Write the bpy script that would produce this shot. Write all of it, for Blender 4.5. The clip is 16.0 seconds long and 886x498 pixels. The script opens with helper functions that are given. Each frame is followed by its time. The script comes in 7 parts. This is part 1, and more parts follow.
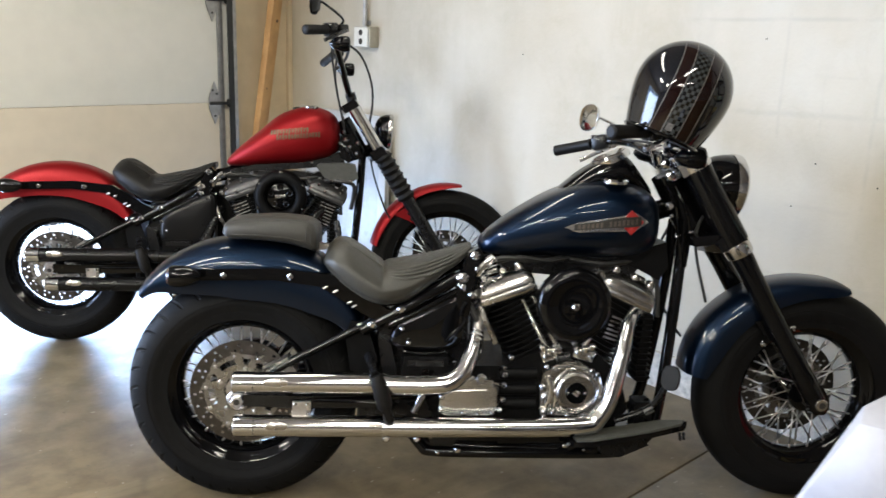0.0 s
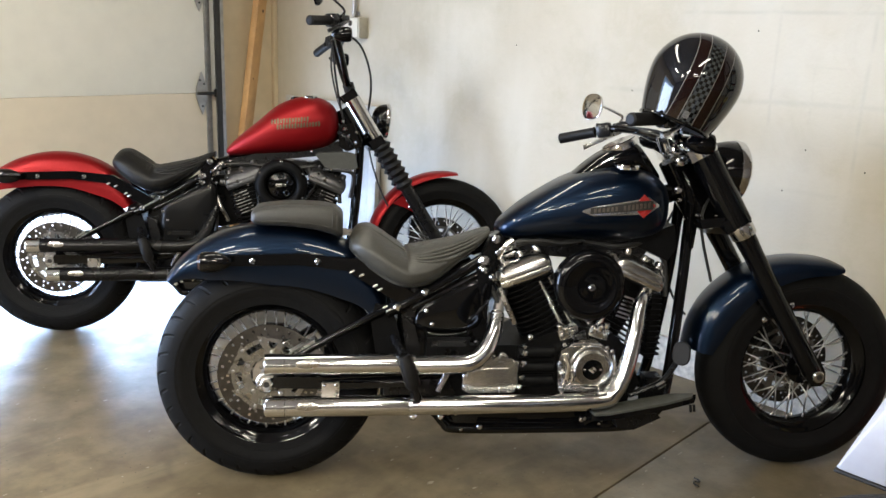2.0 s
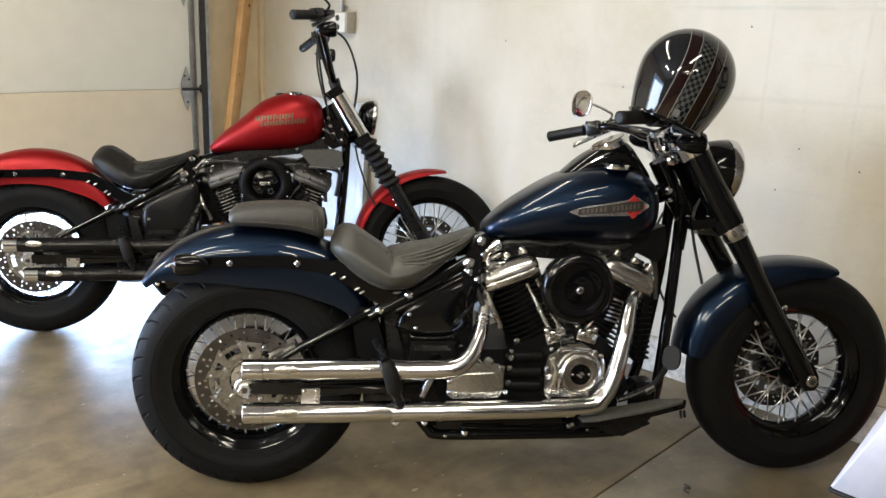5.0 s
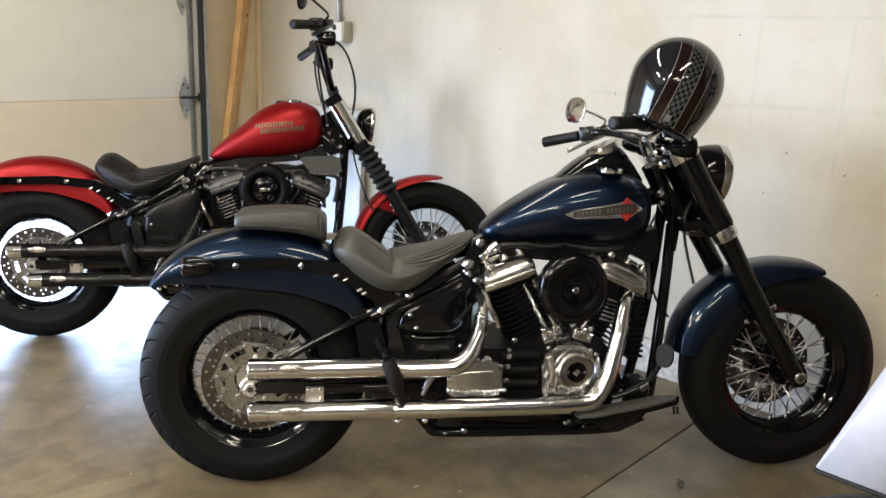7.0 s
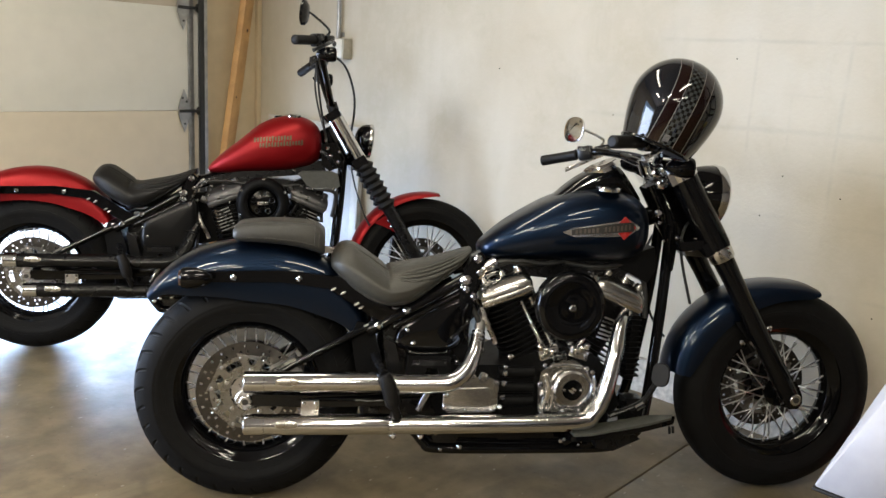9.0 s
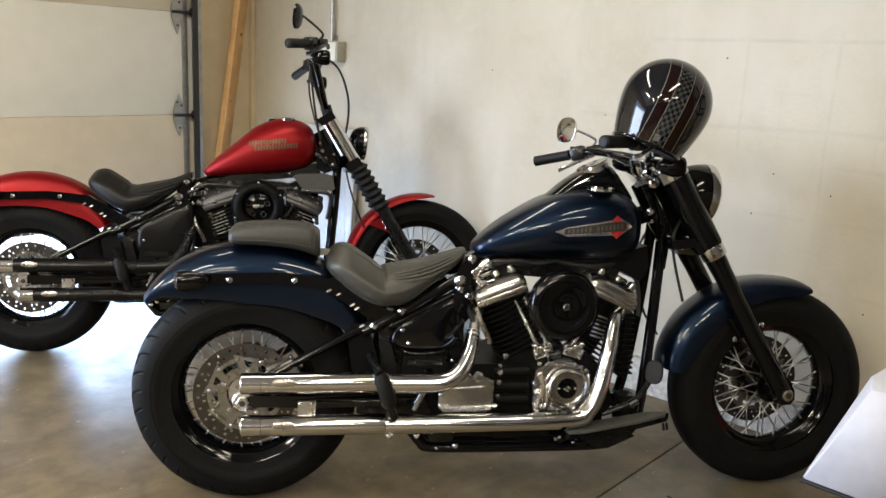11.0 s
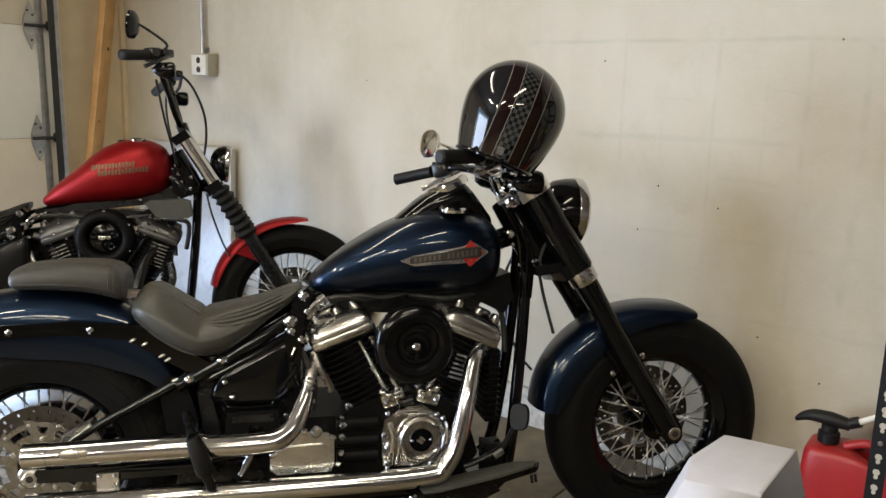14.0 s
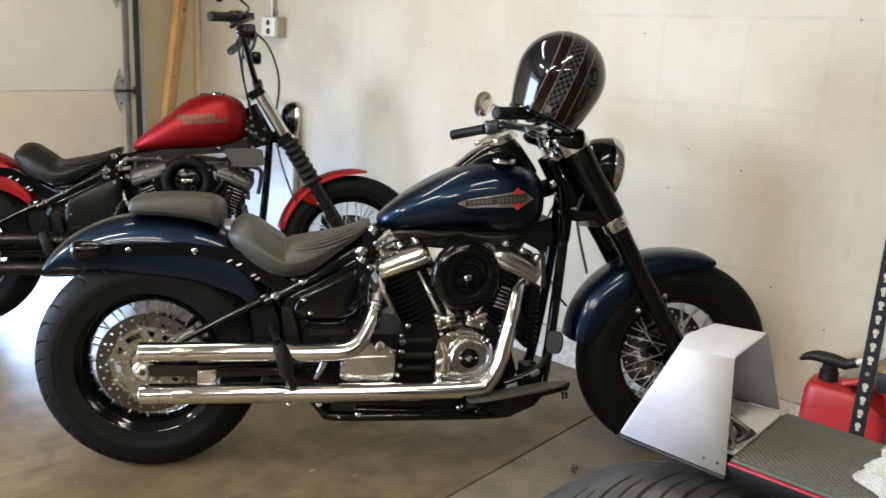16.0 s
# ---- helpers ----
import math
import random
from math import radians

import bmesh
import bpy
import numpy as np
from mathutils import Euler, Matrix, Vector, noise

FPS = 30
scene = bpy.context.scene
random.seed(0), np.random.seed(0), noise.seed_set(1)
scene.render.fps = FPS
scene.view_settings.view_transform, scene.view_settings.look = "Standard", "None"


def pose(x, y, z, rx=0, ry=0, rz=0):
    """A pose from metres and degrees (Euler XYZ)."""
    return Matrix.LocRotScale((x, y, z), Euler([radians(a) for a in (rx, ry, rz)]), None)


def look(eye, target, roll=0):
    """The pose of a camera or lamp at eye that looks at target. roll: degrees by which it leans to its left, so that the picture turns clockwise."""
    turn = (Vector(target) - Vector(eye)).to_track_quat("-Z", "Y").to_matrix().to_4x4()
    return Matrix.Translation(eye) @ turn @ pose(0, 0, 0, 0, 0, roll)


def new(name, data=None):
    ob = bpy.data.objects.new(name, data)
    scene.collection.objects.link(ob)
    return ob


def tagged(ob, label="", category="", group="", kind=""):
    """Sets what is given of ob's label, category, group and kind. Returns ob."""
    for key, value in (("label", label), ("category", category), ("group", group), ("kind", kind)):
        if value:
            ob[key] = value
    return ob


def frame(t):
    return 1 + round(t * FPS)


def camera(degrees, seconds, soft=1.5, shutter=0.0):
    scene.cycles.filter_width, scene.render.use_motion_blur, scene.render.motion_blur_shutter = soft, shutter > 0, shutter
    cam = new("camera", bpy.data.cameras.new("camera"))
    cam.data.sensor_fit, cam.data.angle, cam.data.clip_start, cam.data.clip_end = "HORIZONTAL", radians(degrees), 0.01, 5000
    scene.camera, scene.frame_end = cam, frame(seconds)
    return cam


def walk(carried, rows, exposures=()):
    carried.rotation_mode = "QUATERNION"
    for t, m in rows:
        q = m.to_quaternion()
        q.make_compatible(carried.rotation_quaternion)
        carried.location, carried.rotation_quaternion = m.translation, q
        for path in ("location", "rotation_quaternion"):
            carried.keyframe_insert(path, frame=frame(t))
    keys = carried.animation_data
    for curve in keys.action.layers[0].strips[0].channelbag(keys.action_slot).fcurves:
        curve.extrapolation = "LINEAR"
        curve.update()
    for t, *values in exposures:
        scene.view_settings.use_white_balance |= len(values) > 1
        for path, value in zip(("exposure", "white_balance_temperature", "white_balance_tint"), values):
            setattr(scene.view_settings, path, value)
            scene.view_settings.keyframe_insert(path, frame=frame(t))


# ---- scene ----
cam = camera(56.7, 16.0, soft=1.5, shutter=0.6)
PATH = [
    (0, (0.134, 0.181, 1.301), (1.463, 1.591, 0.806), 2.1),
    (0.5, (0.058, 0.229, 1.304), (1.385, 1.641, 0.808), 1.4),
    (1, (-0.019, 0.254, 1.298), (1.352, 1.62, 0.796), 1.6),
    (1.5, (-0.055, 0.246, 1.295), (1.341, 1.586, 0.79), 1.9),
    (2, (-0.057, 0.251, 1.296), (1.347, 1.58, 0.784), 2.3),
    (2.5, (-0.032, 0.248, 1.287), (1.377, 1.573, 0.779), 2.9),
    (3, (0.083, 0.267, 1.296), (1.496, 1.588, 0.787), 2.8),
    (3.5, (0.115, 0.294, 1.301), (1.527, 1.615, 0.79), 3.0),
    (4, (0.087, 0.296, 1.3), (1.494, 1.619, 0.781), 2.8),
    (6.5, (-0.052, 0.241, 1.295), (1.369, 1.551, 0.777), 2.0),
    (7, (-0.054, 0.244, 1.297), (1.374, 1.551, 0.795), 2.3),
    (7.5, (-0.057, 0.25, 1.297), (1.377, 1.561, 0.822), 2.8),
    (8, (-0.069, 0.256, 1.288), (1.37, 1.562, 0.815), 3.0),
    (8.5, (-0.07, 0.251, 1.285), (1.374, 1.558, 0.832), 3.3),
    (9, (-0.069, 0.25, 1.286), (1.378, 1.554, 0.831), 3.4),
    (11.5, (-0.08, 0.229, 1.291), (1.375, 1.525, 0.839), 2.7),
    (12, (-0.062, 0.228, 1.297), (1.4, 1.514, 0.84), 2.4),
    (12.5, (-0.014, 0.218, 1.295), (1.51, 1.432, 0.842), 2.1),
    (13, (0.138, 0.208, 1.296), (1.726, 1.334, 0.839), 1.4),
    (13.5, (0.290, 0.197, 1.284), (1.882, 1.327, 0.851), 1.7),
    (14, (0.350, 0.206, 1.278), (1.885, 1.420, 0.865), 1.6),
    (14.5, (0.282, 0.168, 1.278), (1.817, 1.377, 0.852), 1.6),
    (15, (0.153, 0.091, 1.284), (1.667, 1.301, 0.791), 1.1),
    (15.5, (0.086, 0.033, 1.276), (1.59, 1.256, 0.782), 2.0),
    (16, (0.063, 0.029, 1.274), (1.531, 1.295, 0.784), 3.2),
]
walk(cam, [(t, look(eye, target, roll)) for t, eye, target, roll in PATH], [(0, 2.01, 5700, 10), (4, 2.01, 5980, 10), (7, 2.01, 5980, 10), (8.5, 1.83, 6030, 10), (9.2, 1.81, 6080, 10), (12.0, 1.83, 6180, 10), (13.5, 1.62, 6250, 10), (14.5, 1.58, 6250, 10), (15, 1.84, 6080, 10), (16, 2.01, 5980, 10)])

# ---- world and light ----
world = bpy.data.worlds.new("world")
scene.world = world
world.use_nodes = True
wn = world.node_tree.nodes
sky = wn.new("ShaderNodeTexSky")
sky.sky_type, sky.sun_disc = "NISHITA", False
SUN_EL, SUN_AZ = radians(64), radians(-35)
sky.sun_elevation, sky.sun_rotation = SUN_EL, SUN_AZ
wn["Background"].inputs[1].default_value = 0.15
world.node_tree.links.new(sky.outputs[0], wn["Background"].inputs[0])
sun = new("sun", bpy.data.lights.new("sun", "SUN"))
sun.data.energy, sun.data.angle, sun.data.color = 3.2, radians(0.5), (1.0, 0.98, 0.95)
to_sun = Vector((math.sin(SUN_AZ) * math.cos(SUN_EL), math.cos(SUN_AZ) * math.cos(SUN_EL), math.sin(SUN_EL)))
sun.matrix_world = look(to_sun * 20, (0, 0, 0))


def area_lamp(name, size_x, size_y, power, colour, m):
    lamp = bpy.data.lights.new(name, "AREA")
    lamp.shape, lamp.size, lamp.size_y, lamp.energy, lamp.color = "RECTANGLE", size_x, size_y, power, colour
    ob = new(name, lamp)
    ob.matrix_world = m
    return ob


WARM = (1.0, 0.88, 0.66)
# unseen tube lamps added for soft fill; streak highlights suggest tubes overhead
LAMPS = [(1.35, 2.40, 8, 1.9, 7.5), (0.90, 0.30, 0, 1.35, 8), (-1.3, 2.9, 10, 1.2, 23), (-1.6, 1.0, -20, 1.2, 23), (-3.2, 2.0, 0, 1.2, 22),
         (-2.6, -0.6, -40, 1.2, 24), (-0.9, -1.6, -40, 1.2, 17), (-3.6, -1.8, -40, 1.2, 15)]
for lx, ly, turn, length, power in LAMPS:
    area_lamp("unseen_tube_light", length, 0.12, power, WARM, pose(lx, ly, 2.62, 0, 0, turn))
# added unseen bay lamp as fill, and daylight in the gap under the raised door
SKYLIGHT = (0.55, 0.72, 1.0)
area_lamp("added_bay_fill", 5.0, 1.8, 170, (0.68, 0.79, 1.0), pose(-3.4, 4.50, 1.12, -90, 0, 0))
area_lamp("gap_daylight", 2.35, 0.30, 16, SKYLIGHT, pose(1.2, 4.50, 0.165, -90, 0, 0))

# ---- materials ----
def material(name, colour, rough=0.5, metal=0.0, var=0.12, scale=30.0, bump=0.0, bump_scale=200.0, stain=0.0, stain_scale=2.0,
             stain_colour=(0.1, 0.08, 0.06), coat=0.0, rough_var=0.08, per_object=0.0, spec=0.5):
    m = bpy.data.materials.new(name)
    m.use_nodes = True
    nt = m.node_tree
    n, link = nt.nodes, nt.links.new
    p = n["Principled BSDF"]
    co = n.new("ShaderNodeTexCoord").outputs["Object"]

    def noise_at(s, detail=4.0, rough_=0.55):
        t = n.new("ShaderNodeTexNoise")
        t.inputs["Scale"].default_value, t.inputs["Detail"].default_value, t.inputs["Roughness"].default_value = s, detail, rough_
        link(co, t.inputs["Vector"])
        return t.outputs["Fac"]

    def ramp(fac, lo, hi, a, b):
        r = n.new("ShaderNodeMapRange")
        r.inputs["From Min"].default_value, r.inputs["From Max"].default_value = lo, hi
        r.inputs["To Min"].default_value, r.inputs["To Max"].default_value = a, b
        link(fac, r.inputs["Value"])
        return r.outputs["Result"]

    def mix(fac, a, b, blend="MIX"):
        x = n.new("ShaderNodeMix")
        x.data_type, x.blend_type = "RGBA", blend
        for sock, v in ((x.inputs["Factor"], fac), (x.inputs["A"], a), (x.inputs["B"], b)):
            if isinstance(v, (tuple, float, int)):
                sock.default_value = (*v, 1) if isinstance(v, tuple) else v
            else:
                link(v, sock)
        return x.outputs["Result"]

    fine = noise_at(scale)
    lo, hi = tuple(max(0, c * (1 - var)) for c in colour), tuple(min(1, c * (1 + var)) for c in colour)
    col = mix(ramp(fine, 0.3, 0.7, 0, 1), lo, hi)
    if stain:
        col = mix(ramp(noise_at(stain_scale, 6.0, 0.62), 0.38, 0.78, 0, stain), col, stain_colour)
    if per_object:
        rnd = n.new("ShaderNodeObjectInfo").outputs["Random"]
        col = mix(ramp(rnd, 0, 1, 0, per_object), col, tuple(c * 0.6 for c in colour))
    link(col, p.inputs["Base Color"])
    p.inputs["Metallic"].default_value, p.inputs["Specular IOR Level"].default_value = metal, spec
    link(ramp(noise_at(scale * 0.35 + 1), 0.3, 0.7, max(0.02, rough - rough_var), min(1, rough + rough_var)), p.inputs["Roughness"])
    p.inputs["Coat Weight"].default_value, p.inputs["Coat Roughness"].default_value = coat, 0.04
    if bump:
        b = n.new("ShaderNodeBump")
        b.inputs["Strength"].default_value, b.inputs["Distance"].default_value = 0.6, bump
        link(noise_at(bump_scale, 5.0), b.inputs["Height"])
        link(b.outputs["Normal"], p.inputs["Normal"])
    return m


BLUE = material("blue_flake_paint", (0.0027, 0.0095, 0.0260), 0.38, 0.9, 0.12, 900, coat=0.5, rough_var=0.04)
RED = material("matte_red_paint", (0.215, 0.0040, 0.0060), 0.40, 0.55, 0.08, 700, rough_var=0.03, spec=0.35)
BLACK = material("gloss_black", (0.0022, 0.0022, 0.0025), 0.07, 0.0, 0.1, 60, rough_var=0.03, spec=0.32)
SATIN = material("satin_black", (0.004, 0.004, 0.0045), 0.28, 0.0, 0.15, 80, 0.0001, 700, rough_var=0.03, spec=0.35)
WRINKLE = material("wrinkle_black", (0.0036, 0.0036, 0.0039), 0.46, 0.0, 0.2, 120, 0.0002, 700, rough_var=0.03, spec=0.09)
GREYMETAL = material("grey_engine_metal", (0.05, 0.05, 0.053), 0.36, 0.7, 0.15, 80, 0.0003, 500)
CHROME = material("chrome", (0.62, 0.615, 0.61), 0.12, 1.0, 0.03, 20, rough_var=0.03)
POLISH = material("polished_aluminium", (0.54, 0.53, 0.51), 0.22, 1.0, 0.12, 30, 0.0005, 60, rough_var=0.06)
SPOKE = material("bright_spoke_steel", (0.86, 0.85, 0.83), 0.32, 0.75, 0.1, 90)
STEEL = material("brushed_steel", (0.52, 0.5, 0.48), 0.3, 1.0, 0.12, 90, 0.0002, 500)
CARRIER = material("brushed_carrier_steel", (0.27, 0.262, 0.245), 0.30, 1.0, 0.12, 90, 0.0002, 300)
ROTOR = material("brake_disc_steel", (0.085, 0.079, 0.072), 0.34, 1.0, 0.15, 60, 0.0002, 300)
RUBBER = material("tyre_rubber", (0.0045, 0.0045, 0.0048), 0.55, 0.0, 0.25, 60, 0.0005, 350, 0.2, 6, (0.014, 0.013, 0.012), spec=0.10)
DUSTYRUBBER = material("dusty_tyre_rubber", (0.026, 0.0255, 0.027), 0.5, 0.0, 0.3, 40, 0.0004, 300, 0.35, 8, (0.05, 0.048, 0.047), spec=0.3)
# near-black paints groove shade on cut tread faces; also the floor joint's bed
GROOVE = material("tread_groove", (0.004, 0.004, 0.004), 0.9, 0.0, 0.1, 60)
GRIP = material("grip_rubber", (0.006, 0.0056, 0.0056), 0.5, 0.0, 0.2, 90, 0.0006, 500, spec=0.2)
LEATHER = material("black_seat_vinyl", (0.032, 0.031, 0.026), 0.44, 0.0, 0.15, 150, 0.0008, 700)
PADVINYL = material("pillion_vinyl", (0.024, 0.023, 0.020), 0.52, 0.0, 0.15, 150, 0.0008, 700)
PANELSATIN = material("satin_side_panel", (0.0032, 0.0032, 0.0035), 0.30, 0.0, 0.1, 40, rough_var=0.03, spec=0.22)
PIPEBLACK = material("satin_exhaust_black", (0.0035, 0.0035, 0.0038), 0.26, 0.0, 0.1, 40, rough_var=0.03, spec=0.28)
ROCKERGREY = material("grey_rocker_metal", (0.085, 0.085, 0.088), 0.34, 0.75, 0.15, 60, 0.0003, 400)
TUBGREEN = material("pale_green_tub_plastic", (0.36, 0.42, 0.30), 0.35, 0.0, 0.06, 30)
LABELBLUE = material("blue_label", (0.03, 0.07, 0.26), 0.45, 0.0, 0.06, 40)
DARKSEAT = material("dark_seat_vinyl", (0.0052, 0.0052, 0.0056), 0.46, 0.0, 0.15, 150, 0.0008, 700, spec=0.35)
LENS = material("smoked_lens", (0.03, 0.012, 0.008), 0.08, 0.0, 0.1, 50, coat=0.5)
GLASSY = material("headlamp_glass", (0.55, 0.57, 0.6), 0.05, 0.6, 0.1, 30)
EMBLEM_RED = material("badge_red", (0.28, 0.02, 0.018), 0.35)
EMBLEM_DARK = material("badge_black", (0.02, 0.018, 0.016), 0.4)
EMBLEM_GOLD = material("badge_lettering", (0.11, 0.093, 0.078), 0.4, 0.6)
PEARL = material("tank_letter_metal", (0.115, 0.082, 0.052), 0.4, 0.8)
CABLE = material("black_cable", (0.01, 0.01, 0.01), 0.45)
WALL = material("slot_backing", (0.345, 0.316, 0.256), 0.62, 0.0, 0.05, 14)
CURB = material("rough_concrete_curb", (0.50, 0.48, 0.44), 0.9, 0.0, 0.3, 45, 0.004, 60, 0.3, 5, (0.3, 0.28, 0.25))
PANEL_WHITE = material("white_door_paint", (0.74, 0.735, 0.685), 0.45, 0.0, 0.03, 12, 0.0004, 300, 0.08, 3, (0.5, 0.47, 0.4))
PANEL_TAN = material("tan_door_paint", (0.63, 0.57, 0.47), 0.5, 0.0, 0.04, 12, 0.0004, 300, 0.1, 3, (0.45, 0.38, 0.3))
BOARDING = material("yellowed_wallboard", (0.60, 0.50, 0.335), 0.7, 0.0, 0.08, 8, 0.0008, 80, 0.3, 2.5, (0.54, 0.445, 0.28))
WOOD = material("pine_stud", (0.54, 0.33, 0.14), 0.6, 0.0, 0.2, 9, 0.0006, 60, 0.3, 5, (0.35, 0.18, 0.06))
DRIVE = material("driveway_concrete", (0.62, 0.61, 0.58), 0.85, 0.0, 0.12, 5, 0.002, 40, 0.2, 1, (0.4, 0.39, 0.36))
# for walls out of view, kept dark so they bounce and reflect little light
UNSEENWALL = material("unseen_wall_dark", (0.085, 0.068, 0.05), 0.8, 0.0, 0.3, 6, 0.001, 60)
CEILING = material("ceiling_board", (0.20, 0.165, 0.125), 0.8, 0.0, 0.04, 8)
GALV = material("galvanised_steel", (0.42, 0.42, 0.42), 0.42, 0.85, 0.2, 25, 0.0002, 200)
DARKSTEEL = material("dark_track_steel", (0.03, 0.03, 0.03), 0.45, 0.3, 0.2, 30)
ALU = material("brushed_aluminium_sheet", (0.335, 0.335, 0.37), 0.58, 0.12, 0.05, 35, 0.0002, 300, 0.12, 9, (0.34, 0.335, 0.36), spec=0.3)
CANRED = material("red_fuel_can_plastic", (0.33, 0.016, 0.018), 0.4, 0.0, 0.06, 60, 0.0005, 400)
PLASTIC = material("black_plastic", (0.009, 0.0085, 0.0085), 0.45, 0.0, 0.1, 60, 0.0003, 400, spec=0.25)
SHELFBLACK = material("black_powder_coat", (0.0075, 0.0075, 0.0085), 0.5, 0.0, 0.2, 60, 0.0003, 400, spec=0.2)
PARTICLE = material("particle_board", (0.42, 0.32, 0.2), 0.8, 0.0, 0.2, 80, 0.0006, 200)
MAT = material("ribbed_rubber_mat", (0.042, 0.042, 0.035), 0.6, 0.0, 0.15, 90, 0.0004, 300)
TRIMRED = material("red_edge_trim", (0.22, 0.010, 0.020), 0.6, 0.0, 0.3, 60, 0.0005, 200)
FOAM = material("white_packing", (0.72, 0.70, 0.64), 0.7, 0.0, 0.1, 40, 0.001, 90)
KNOT = material("wood_knot", (0.09, 0.045, 0.02), 0.6, 0.0, 0.2, 60)
STICKER = material("silver_sticker", (0.10, 0.095, 0.09), 0.4, 0.2, 0.6, 300)
FRAMEWHITE = material("white_frame_paint", (0.42, 0.41, 0.39), 0.4, 0.0, 0.06, 40, 0.0004, 200)
SHEET = material("white_sheet", (0.36, 0.36, 0.365), 0.30, 0.0, 0.06, 30, 0.0006, 120, 0.2, 4, (0.40, 0.40, 0.405), spec=0.25)
YELLOW = material("yellow_tool_plastic", (0.48, 0.36, 0.1), 0.45, 0.0, 0.08, 60)
ORANGE = material("orange_cord", (0.6, 0.12, 0.04), 0.5)
BOXGREY = material("outlet_box_grey", (0.36, 0.34, 0.28), 0.5, 0.2, 0.1, 40)
COVERWHITE = material("outlet_cover_white", (0.66, 0.64, 0.58), 0.45, 0.0, 0.05, 40)
LEAF = material("dry_leaf", (0.40, 0.24, 0.10), 0.8, 0.0, 0.3, 90)
LINING = material("helmet_lining", (0.01, 0.01, 0.01), 0.9)


class Nodes:
    """Short names for a node tree's everyday nodes."""

    def __init__(self, name):
        self.mat = bpy.data.materials.new(name)
        self.mat.use_nodes = True
        self.n, self.link = self.mat.node_tree.nodes, self.mat.node_tree.links.new
        self.p = self.n["Principled BSDF"]
        self.co = self.n.new("ShaderNodeTexCoord").outputs["Object"]

    def put(self, sock, v):
        if isinstance(v, (int, float)):
            sock.default_value = v
        elif isinstance(v, tuple):
            sock.default_value = (*v, 1) if len(sock.default_value) == 4 else v
        else:
            self.link(v, sock)

    def stretch(self, sx, sy, sz):
        m = self.n.new("ShaderNodeMapping")
        m.inputs["Scale"].default_value = (sx, sy, sz)
        self.link(self.co, m.inputs["Vector"])
        return m.outputs[0]

    def noise(self, scale, detail=4.0, rough=0.55, at=None, warp=0.0):
        t = self.n.new("ShaderNodeTexNoise")
        for k, v in (("Scale", scale), ("Detail", detail), ("Roughness", rough), ("Distortion", warp)):
            t.inputs[k].default_value = v
        self.link(at or self.co, t.inputs["Vector"])
        return t.outputs["Fac"]

    def ramp(self, fac, lo, hi, a=0.0, b=1.0):
        r = self.n.new("ShaderNodeMapRange")
        r.interpolation_type = "SMOOTHSTEP"
        for k, v in (("From Min", lo), ("From Max", hi), ("To Min", a), ("To Max", b)):
            r.inputs[k].default_value = v
        self.link(fac, r.inputs["Value"])
        return r.outputs["Result"]

    def math(self, op, a, b=0.0):
        k = self.n.new("ShaderNodeMath")
        k.operation = op
        self.put(k.inputs[0], a)
        self.put(k.inputs[1], b)
        return k.outputs[0]

    def mix(self, fac, a, b):
        x = self.n.new("ShaderNodeMix")
        x.data_type = "RGBA"
        for k, v in (("Factor", fac), ("A", a), ("B", b)):
            self.put(x.inputs[k], v)
        return x.outputs["Result"]

    def bump(self, height, distance, strength=0.6):
        b = self.n.new("ShaderNodeBump")
        b.inputs["Strength"].default_value, b.inputs["Distance"].default_value = strength, distance
        self.link(height, b.inputs["Height"])
        self.link(b.outputs["Normal"], self.p.inputs["Normal"])


